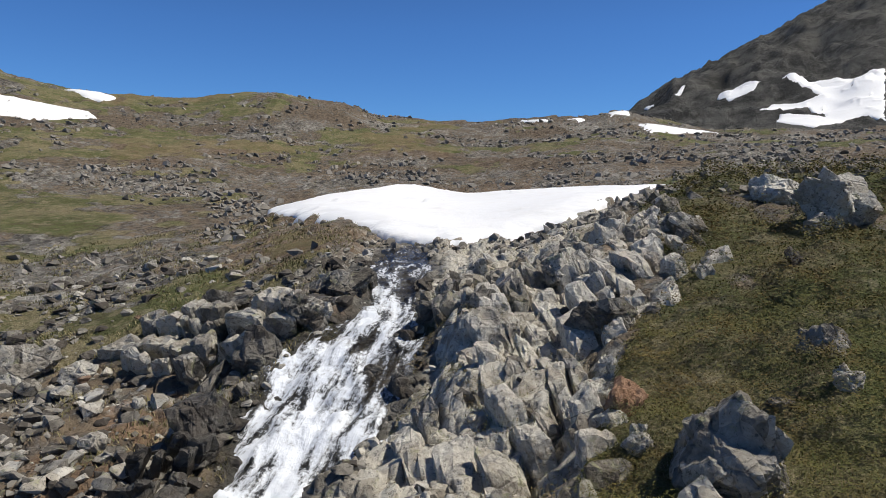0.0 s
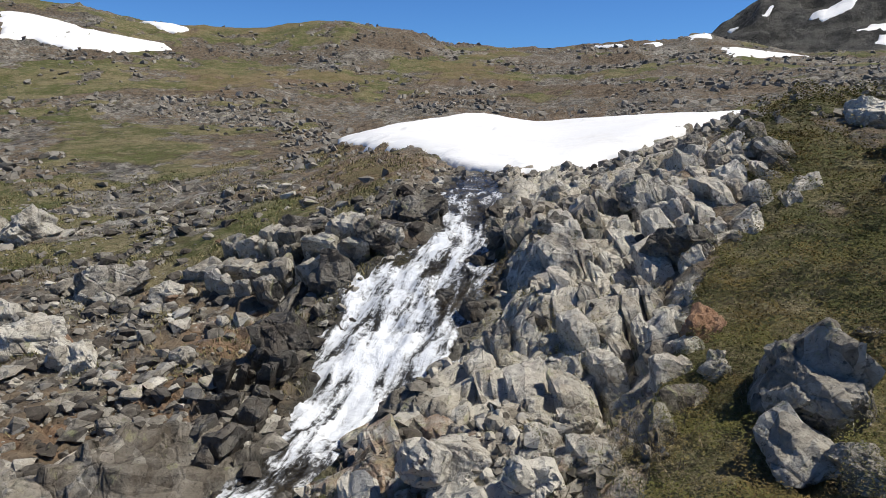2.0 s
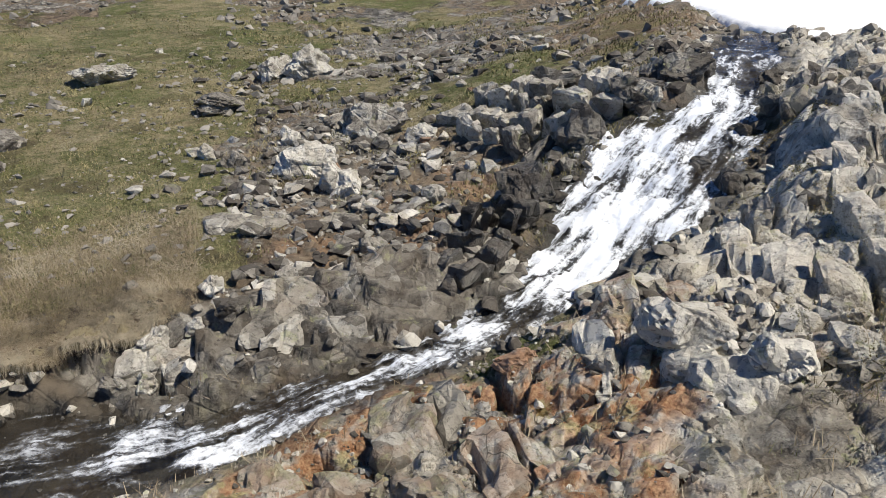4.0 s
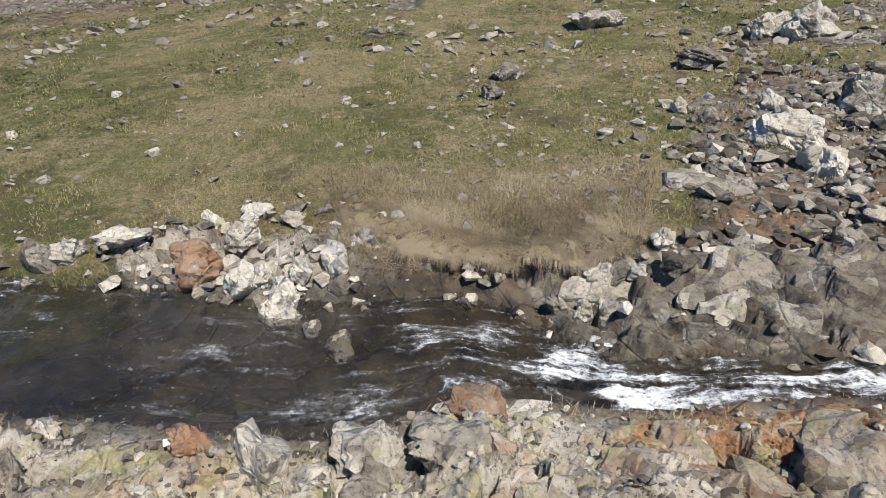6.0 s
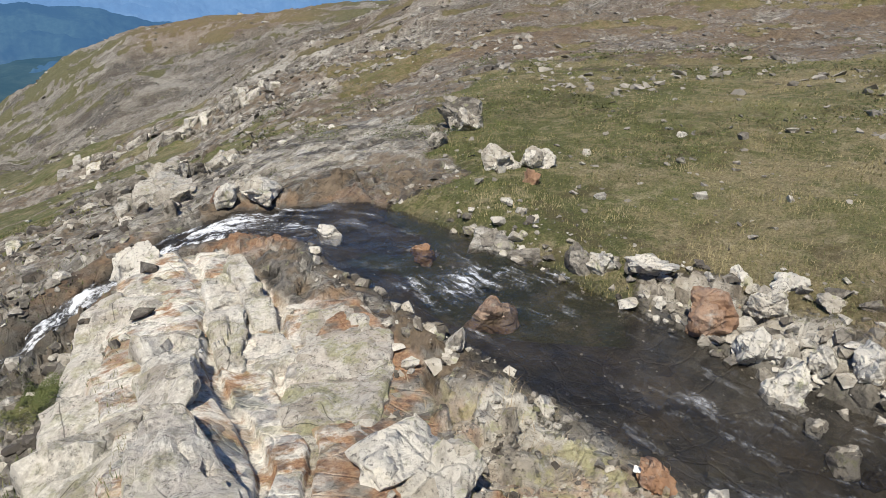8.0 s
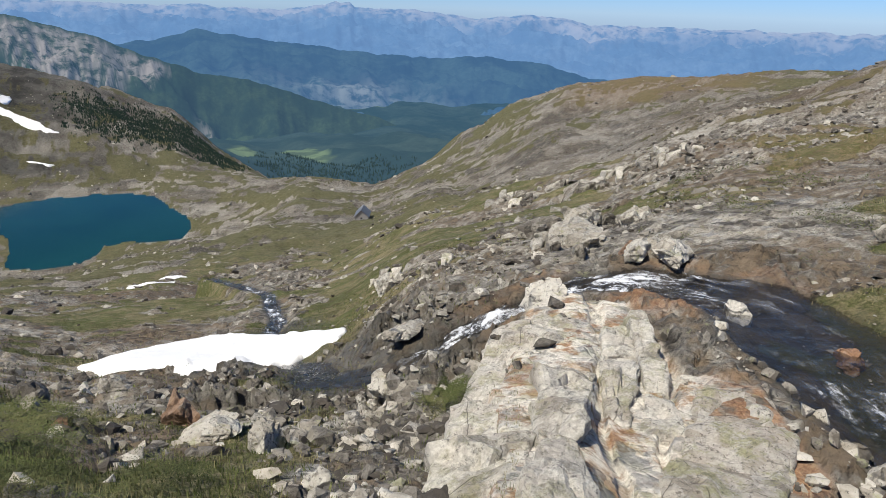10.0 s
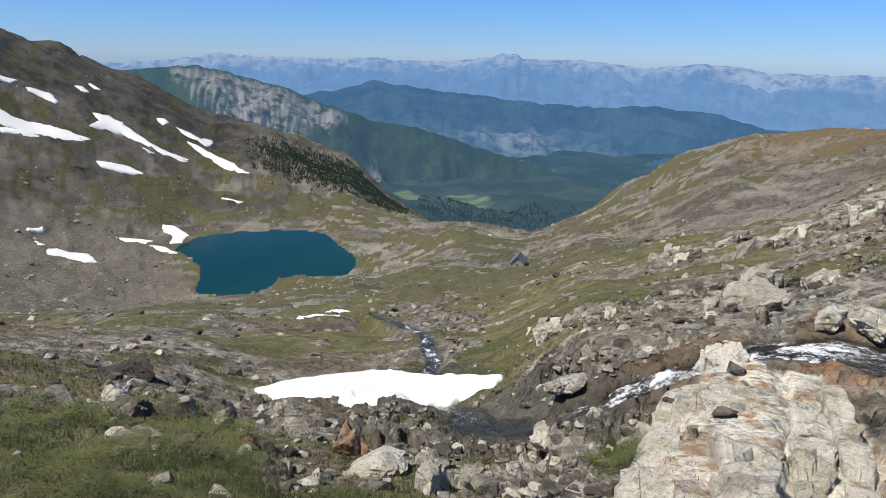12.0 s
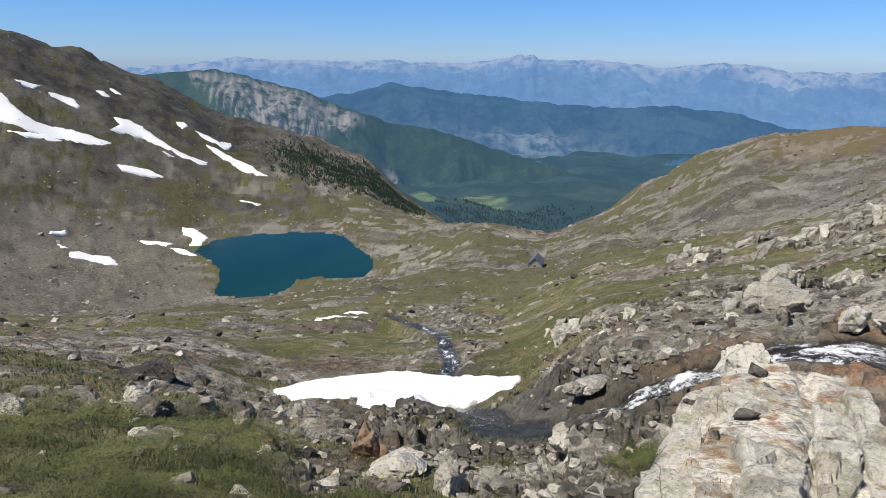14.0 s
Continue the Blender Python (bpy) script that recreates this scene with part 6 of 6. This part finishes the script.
SHRUB = leaf_material("dwarf_shrub_leaves", (0.075, 0.080, 0.020), (0.115, 0.112, 0.028), (0.165, 0.110, 0.036))
HEATHER = leaf_material("heather_leaves", (0.045, 0.050, 0.016), (0.075, 0.072, 0.024), (0.13, 0.085, 0.040))
JUNIPER = leaf_material("juniper_leaves", (0.052, 0.066, 0.020), (0.098, 0.118, 0.036), (0.15, 0.145, 0.060))
BLADES = leaf_material("meadow_grass", (0.09, 0.105, 0.032), (0.22, 0.195, 0.085), (0.40, 0.335, 0.19))
GREEN_BLADES = leaf_material("green_grass", (0.065, 0.09, 0.022), (0.13, 0.155, 0.045), (0.32, 0.28, 0.16))
STRAW = leaf_material("dead_grass", (0.18, 0.14, 0.085), (0.31, 0.25, 0.165), (0.42, 0.36, 0.26))


def leaves(name, b0, b1, d0, d1, count, seed, mound, size, material, label, keep, category="shrubs"):
    """A low cover of many small leaves, heaped in mounds."""
    r = np.random.default_rng(seed)
    b, d = r.uniform(b0, b1, count), d0 * (d1 / d0) ** r.uniform(0, 1, count)
    x, y = plan(b, d)
    ok = keep(x, y, b, d) > r.uniform(0, 1, count)
    x, y, d = x[ok], y[ok], d[ok]
    n = len(x)
    heap = np.clip(0.45 + 1.5 * fbm(x, y, 0.8, 3, seed), 0.06, 1.3)
    z = ground(x, y) + mound * heap * np.sqrt(r.uniform(0, 1, n)) + 0.01
    s = size * np.maximum(d, 5) * r.uniform(0.6, 1.4, n)
    u = r.normal(size=(n, 3))
    u[:, 2] = np.abs(u[:, 2]) * 0.35
    u /= np.linalg.norm(u, axis=1)[:, None]
    w = np.cross(u, r.normal(size=(n, 3)) * (0.28, 0.28, 0.0) + (0, 0, 1))
    w /= np.linalg.norm(w, axis=1)[:, None]
    c = np.stack([x, y, z], 1)
    v = np.stack([c, c + u * s[:, None] * 0.5 + w * s[:, None] * 0.28, c + u * s[:, None], c + u * s[:, None] * 0.5 - w * s[:, None] * 0.28], 1).reshape(-1, 3)
    ob = new(name, mesh_of(name, v, np.arange(4 * n).reshape(-1, 4), material, None, False))
    return tagged(ob, label, category, kind="stuff")


def blades(name, b0, b1, d0, d1, count, seed, tall, wide, material, label, keep, droop=0.5):
    """Thin grass blades standing on the ground."""
    r = np.random.default_rng(seed)
    b, d = r.uniform(b0, b1, count), d0 * (d1 / d0) ** r.uniform(0, 1, count)
    x, y = plan(b, d)
    ok = keep(x, y, b, d) > r.uniform(0, 1, count)
    x, y, d = x[ok], y[ok], d[ok]
    n = len(x)
    z = ground(x, y) - 0.005
    h = tall * r.uniform(0.4, 1.3, n)
    a, lean = r.uniform(0, 2 * np.pi, n), r.uniform(0.1, droop, n)
    t = np.stack([np.cos(a) * h * lean, np.sin(a) * h * lean, h * (1 - 0.3 * lean)], 1)
    s = np.stack([-np.sin(a), np.cos(a), 0 * a], 1) * (wide * np.maximum(d, 5))[:, None]
    c = np.stack([x, y, z], 1)
    v = np.stack([c - s, c + s, c + t * 0.6 + s * 0.6, c + t], 1).reshape(-1, 3)
    i = 4 * np.arange(n)[:, None]
    f = np.concatenate([i + [0, 1, 2], i + [0, 2, 3]])
    ob = new(name, mesh_of(name, v, f, material, None, False))
    return tagged(ob, label, "grass", kind="stuff")


leaves("shrub_cover", -30, 4, 4.4, 19, 230000, 51, 0.32, 0.0032, SHRUB, "low olive and brown bilberry shrubs on the slope", lambda x, y, b, d: ground(x, y, "grass") * (0.5 + 0.5 * smooth(-0.2, 0.15, fbm(x, y, 0.9, 4, 66))))
leaves("heather_clumps", -30, 4, 4.4, 16, 60000, 66, 0.6, 0.0030, HEATHER, "dark brown and green heather clumps on the slope", lambda x, y, b, d: ground(x, y, "grass") * smooth(0.12, 0.32, fbm(x, y, 1.1, 4, 101)))
leaves("gully_shrub", -10, 14, 5.0, 14, 40000, 65, 0.34, 0.0026, SHRUB, "brown and olive heather growing between the gully's rocks", lambda x, y, b, d: smooth(0.10, 0.3, fbm(x, y, 1.0, 3, 59)) * (inside(WALL, x, y) > -0.3))
leaves("juniper_cover", 172, 204, 4.6, 9.5, 130000, 52, 0.22, 0.0024, JUNIPER, "low green juniper mats below the knoll", lambda x, y, b, d: smooth(-0.15, 0.15, fbm(x, y, 2.4, 3, 67) + 0.35 * smooth(180, 190, b) - 0.3 * smooth(7.5, 9, d)))
leaves("juniper_mat", 147.5, 154.5, 6.9, 8.6, 24000, 53, 0.26, 0.0026, JUNIPER, "yellow-green juniper mat beside the pale slab", lambda x, y, b, d: smooth(1.0, 0.55, np.hypot((b - 151) / 3.2, (d - 7.7) / 0.75)))
leaves("upper_shrub", 62, 134, 14, 36, 90000, 54, 0.22, 0.0030, JUNIPER, "dark green dwarf shrubs in the upper meadow", lambda x, y, b, d: smooth(0.08, 0.3, fbm(x, y, 5, 3, 68) - 0.15 + 0.3 * np.exp(-((d - 23) / 4) ** 2)))
blades("meadow_grass", 42, 124, 7.6, 30, 120000, 55, 0.075, 0.0005, BLADES, "short dry meadow grass", lambda x, y, b, d: ground(x, y, "grass") * dry_land(x, y) * (0.25 + 0.75 * soil_patch(x, y, 1.3, 83)), 1.2)
blades("foot_grass", 144, 204, 4.0, 26, 46000, 56, 0.07, 0.0008, GREEN_BLADES, "short green grass below the knoll", lambda x, y, b, d: np.clip(ground(x, y, "grass") + 0.25, 0, 1))
blades("slope_grass", -28, 6, 4.4, 16, 9000, 57, 0.09, 0.0006, GREEN_BLADES, "tufts of green grass between the shrubs", lambda x, y, b, d: smooth(0.0, 0.3, fbm(x, y, 1.1, 3, 69)), 1.1)
blades("bank_grass", 54, 82, 7.3, 10.5, 40000, 58, 0.13, 0.0003, STRAW, "matted dead straw-coloured grass on the bank", lambda x, y, b, d: dry_land(x, y) * smooth(10.8, 9.0, d + 0.8 * fbm(x, y, 1.2, 3, 86)), 2.6)
blades("dead_litter", 14, 124, 3.5, 6.3, 22000, 63, 0.06, 0.0004, STRAW, "flattened dead grass and litter on the near bank", lambda x, y, b, d: dry_land(x, y) * smooth(-0.1, 0.3, fbm(x, y, 0.6, 3, 87)), 2.8)
blades("dry_tufts", -10, 120, 3.6, 6.5, 9000, 59, 0.12, 0.0008, STRAW, "dry grass tufts between the stones", lambda x, y, b, d: smooth(0.25, 0.4, fbm(x, y, 0.7, 3, 70)) * dry_land(x, y), 1.2)
blades("left_bank_grass", 16, 50, 8.5, 26, 34000, 60, 0.08, 0.0008, BLADES, "dry grass between the stones of the bank", lambda x, y, b, d: smooth(-0.2, 0.2, fbm(x, y, 1.4, 3, 72)) * dry_land(x, y), 1.2)


blades("dead_stems", -6.5, 0.5, 4.9, 5.9, 260, 61, 0.34, 0.0007, STRAW, "long dead grass stems between the rocks", lambda x, y, b, d: smooth(0.0, 0.2, fbm(x, y, 0.8, 2, 85)) + 0.2, 1.3)


def turf_edge(line):
    """The torn lip of the meadow's turf over the stream bank, with dead grass hanging from it."""
    p = np.array(line)
    s = np.concatenate([[0], np.cumsum(np.hypot(*np.diff(p, axis=0).T))])
    q = np.arange(0, s[-1], 0.025)
    x, y = np.interp(q, s, p[:, 0]), np.interp(q, s, p[:, 1])
    kern = np.hanning(19) / np.hanning(19).sum()
    x, y = (np.convolve(np.pad(a, 9, mode="edge"), kern, "valid") for a in (x, y))
    tx, ty = np.gradient(x), np.gradient(y)
    n = np.hypot(tx, ty)
    ox, oy = -ty / n, tx / n                                    # towards the water
    flip = np.sign(ox[0] * (-6.0 - x[0]) + oy[0] * (0.8 - y[0]))
    ox, oy = ox * flip, oy * flip
    wave = 0.24 * fbm(x, y, 0.6, 4, 97) + 0.07 * fbm(x, y, 0.15, 3, 98)
    top = ground(x - 0.38 * ox, y - 0.38 * oy)
    u = np.array([-0.50, -0.36, -0.20, -0.06, 0.06, 0.12, 0.12, 0.06, -0.05, -0.12, -0.16, -0.18, -0.22])
    h = np.array([-0.06, 0.012, 0.035, 0.045, 0.03, 0.0, -0.07, -0.12, -0.15, -0.21, -0.28, -0.36, -0.44])
    out = u[None] + wave[:, None] * smooth(-0.4, 0.0, u)[None]
    vx, vy = x[:, None] + ox[:, None] * out, y[:, None] + oy[:, None] * out
    vz = top[:, None] + h[None] + 0.09 * fbm(vx * 1.3, vy * 1.3 + 4 * h[None], 0.22, 4, 99)
    vz[:, 0] = np.minimum(vz[:, 0], ground(vx[:, 0], vy[:, 0]) - 0.03)
    m = Mat("torn_turf", 0.95)
    a, f = m.noise(7, 6, 0.7), m.noise(45, 4, 0.75)
    col = m.mix(m.span(a, 0.40, 0.50), (0.075, 0.052, 0.032), m.mix(f, (0.13, 0.105, 0.058), (0.31, 0.26, 0.155)))
    m.bump(m.math("ADD", a, m.math("MULTIPLY", f, 0.6)), 0.9, 0.04)
    col = m.mix(m.span(m.attr("root"), 0.25, 0.6), col, m.mix(f, (0.030, 0.022, 0.015), (0.085, 0.060, 0.040)))   # bare wet soil under the lip
    v = np.stack([vx, vy, vz], -1).reshape(-1, 3)
    root = np.repeat(smooth(-0.04, -0.14, h)[None, :], len(q), 0)
    ob = new("turf_edge", mesh_of("turf_edge", v, grid_faces(len(q), len(u)), m.done(col, 0.95), {"root": root}))
    tagged(ob, "torn overhanging lip of brown turf along the pool's bank", "turf", kind="structure")
    r = np.random.default_rng(64)
    k = 36000
    i = r.integers(0, len(q), k)
    at = 0.10 - 0.8 * r.uniform(0, 1, k) ** 1.6 + wave[i]
    c = np.stack([x[i] + ox[i] * at, y[i] + oy[i] * at, np.where(at > -0.4, top[i] + 0.035, ground(x[i] + ox[i] * at, y[i] + oy[i] * at) + 0.01)], 1)
    turn = r.normal(0, 1.0, k) + 0.8 * perlin(x[i] * 3, y[i] * 3, 73)
    dx, dy = ox[i] * np.cos(turn) - oy[i] * np.sin(turn), ox[i] * np.sin(turn) + oy[i] * np.cos(turn)
    long = r.uniform(0.05, 0.17, k)
    mid = c + np.stack([dx * long * 0.6, dy * long * 0.6, 0.02 + 0 * long], 1)
    end = c + np.stack([dx * long, dy * long, -long * r.uniform(-0.5, 1.0, k)], 1)
    wide = np.stack([-dy, dx, 0 * dx], 1) * 0.0026
    v = np.stack([c - wide, c + wide, mid + wide, mid - wide, end], 1).reshape(-1, 3)
    b = 5 * np.arange(k)[:, None]
    f = np.concatenate([b + [0, 1, 2], b + [0, 2, 3], b + [3, 2, 4]])
    tagged(new("hanging_grass", mesh_of("hanging_grass", v, f, STRAW, None, False)), "dead straw-coloured grass hanging over the bank", "grass", kind="stuff")


turf_edge([(-8.8, 1.0), (-8.0, 1.25), (-7.6, 1.55), (-7.2, 1.75), (-7.0, 2.1), (-6.95, 2.4), (-7.0, 2.7), (-6.75, 2.9), (-6.5, 3.1), (-6.4, 3.5), (-6.5, 3.9)])


def paper_scrap(x, y):
    m = Mat("white_paper", 0.8)
    mat = m.done(m.mix(m.noise(12, 3), (0.72, 0.71, 0.68), (0.86, 0.86, 0.84)), 0.8)
    u, v = np.meshgrid(np.linspace(-1, 1, 9), np.linspace(-1, 1, 6))
    px, py = x + 0.02 * u + 0.035 * v, y + 0.075 * u
    z = ground(px, py).max() + 0.012 + 0.018 * perlin(u * 1.3, v * 1.7, 7)
    top = np.stack([px, py, z], -1).reshape(-1, 3)
    f = grid_faces(6, 9)
    ob = new("paper_scrap", mesh_of("paper_scrap", np.concatenate([top, top - (0, 0, 0.004)]), np.concatenate([f, f[:, ::-1] + 54]), mat))
    tagged(ob, "small crumpled white paper scrap lying on the stony bank", "paper")


paper_scrap(-5.13, -1.12)


# ------------------------------------------------------------------ woods on the far ridge
def conifers(name, b0, b1, d0, d1, count, seed, tall, label, haze, outline=None):
    r = np.random.default_rng(seed)
    b, d = r.uniform(b0, b1, count), r.uniform(d0, d1, count)
    mid, half = (b0 + b1) / 2, (b1 - b0) / 2
    ok = fbm(b, d / 40, 1.2, 4, seed) + 0.5 - 1.1 * (np.abs(b - mid) / half) ** 3 - 0.5 * (np.abs(2 * d - d0 - d1) / (d1 - d0)) ** 4 > r.uniform(-0.3, 0.3, count)
    if outline:
        ok = inside(outline, b * 10, d) + 14 * fbm(b, d / 12, 0.5, 3, seed) > r.uniform(-6, 8, count)
    x, y = plan(b[ok], d[ok])
    z = ground(x, y) - 0.5
    vs, fs, base = [], [], 0
    for i in range(len(x)):
        h = tall * r.uniform(0.55, 1.25)
        for k, (lo, hi, w) in enumerate(((0.05, 0.55, 0.24), (0.32, 0.80, 0.18), (0.6, 1.0, 0.11))):
            a = np.arange(7) * 2 * np.pi / 7 + r.uniform(0, 1)
            rad = w * h * r.uniform(0.65, 1.2, 7)
            ring = np.stack([x[i] + rad * np.cos(a), y[i] + rad * np.sin(a), z[i] + h * (lo + r.uniform(-0.05, 0.05, 7))], 1)
            vs.append(np.concatenate([ring, [[x[i], y[i], z[i] + h * hi]]]))
            fs.append(np.array([[base + j, base + (j + 1) % 7, base + 7] for j in range(7)]))
            base += 8
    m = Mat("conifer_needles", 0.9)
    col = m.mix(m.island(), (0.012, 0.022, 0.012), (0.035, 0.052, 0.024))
    # faint bluish emission paints the distance haze onto the trees
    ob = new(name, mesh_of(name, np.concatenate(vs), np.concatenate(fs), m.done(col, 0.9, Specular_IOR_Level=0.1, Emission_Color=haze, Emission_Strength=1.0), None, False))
    return tagged(ob, label, "woods", kind="stuff")


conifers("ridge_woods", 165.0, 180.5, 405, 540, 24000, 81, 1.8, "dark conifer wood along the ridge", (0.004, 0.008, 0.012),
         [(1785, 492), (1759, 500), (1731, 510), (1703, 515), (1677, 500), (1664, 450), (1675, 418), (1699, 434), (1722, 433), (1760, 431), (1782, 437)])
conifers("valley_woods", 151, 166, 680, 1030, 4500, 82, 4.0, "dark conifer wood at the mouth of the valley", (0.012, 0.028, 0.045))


# ------------------------------------------------------------------ hut
def wall_material():
    m = Mat("grey_plank_wall", 0.85)
    v = m.local()
    n = m.noise(3, 4, 0.6, m.stretch(v, 6, 6, 0.4))
    return m.done(m.mix(n, (0.20, 0.19, 0.18), (0.36, 0.35, 0.335)), 0.85)


def hut(x, y, turn):
    wall, roof, dark = wall_material(), Mat("slate_blue_roof", 0.5), Mat("dark_timber", 0.8)
    roof = roof.done(roof.mix(roof.noise(1.5, 4), (0.20, 0.23, 0.29), (0.30, 0.33, 0.38)), 0.5)
    dark = dark.done(dark.mix(dark.noise(4, 3), (0.02, 0.018, 0.016), (0.05, 0.042, 0.035)), 0.8)
    base = new("hut")
    base.matrix_world = pose(x, y, float(ground(x, y)) - 0.15, 0, 0, turn)
    tagged(base, "small grey mountain hut with a blue-grey roof on grass", "hut")
    w, l, e, t = 2.1, 3.2, 2.3, 4.2
    v = [(-w, -l, 0), (w, -l, 0), (w, l, 0), (-w, l, 0), (-w, -l, e), (w, -l, e), (w, l, e), (-w, l, e), (0, -l, t), (0, l, t)]
    me = bpy.data.meshes.new("wall")
    me.from_pydata(v, [], [(0, 1, 5, 8, 4), (1, 2, 6, 5), (2, 3, 7, 9, 6), (3, 0, 4, 7), (3, 2, 1, 0)])
    me.materials.append(wall)
    part("wall", me, base)
    for s in (-1, 1):
        a = np.array([s * (w + 0.35), e - 0.33])
        bm = bmesh.new()
        q = [bm.verts.new(c) for c in ((a[0], -l - 0.4, a[1]), (0, -l - 0.4, t + 0.05), (0, l + 0.4, t + 0.05), (a[0], l + 0.4, a[1]))]
        face = bm.faces.new(q if s > 0 else q[::-1])
        bmesh.ops.solidify(bm, geom=[face], thickness=-0.12)
        bmesh.ops.recalc_face_normals(bm, faces=bm.faces)
        me = bpy.data.meshes.new("roof")
        bm.to_mesh(me), bm.free()
        me.materials.append(roof)
        part("roof", me, base, "blue-grey metal roof slope")

    def box(name, c, s, mat, label=""):
        bm = bmesh.new()
        bmesh.ops.create_cube(bm, size=1, matrix=Matrix.Translation(c) @ Matrix.Diagonal((*s, 1)))
        bmesh.ops.bevel(bm, geom=bm.edges[:], offset=0.02, segments=1, affect="EDGES")
        me = bpy.data.meshes.new(name)
        bm.to_mesh(me), bm.free()
        me.materials.append(mat)
        return part(name, me, base, label)
    box("door", (-w - 0.02, 0.6, 1.05), (0.1, 1.6, 2.0), dark, "dark open doorway")
    box("window", (0.0, l + 0.02, 1.5), (0.6, 0.08, 0.6), dark, "small dark window")


hut(-84.9, -196.3, -30)
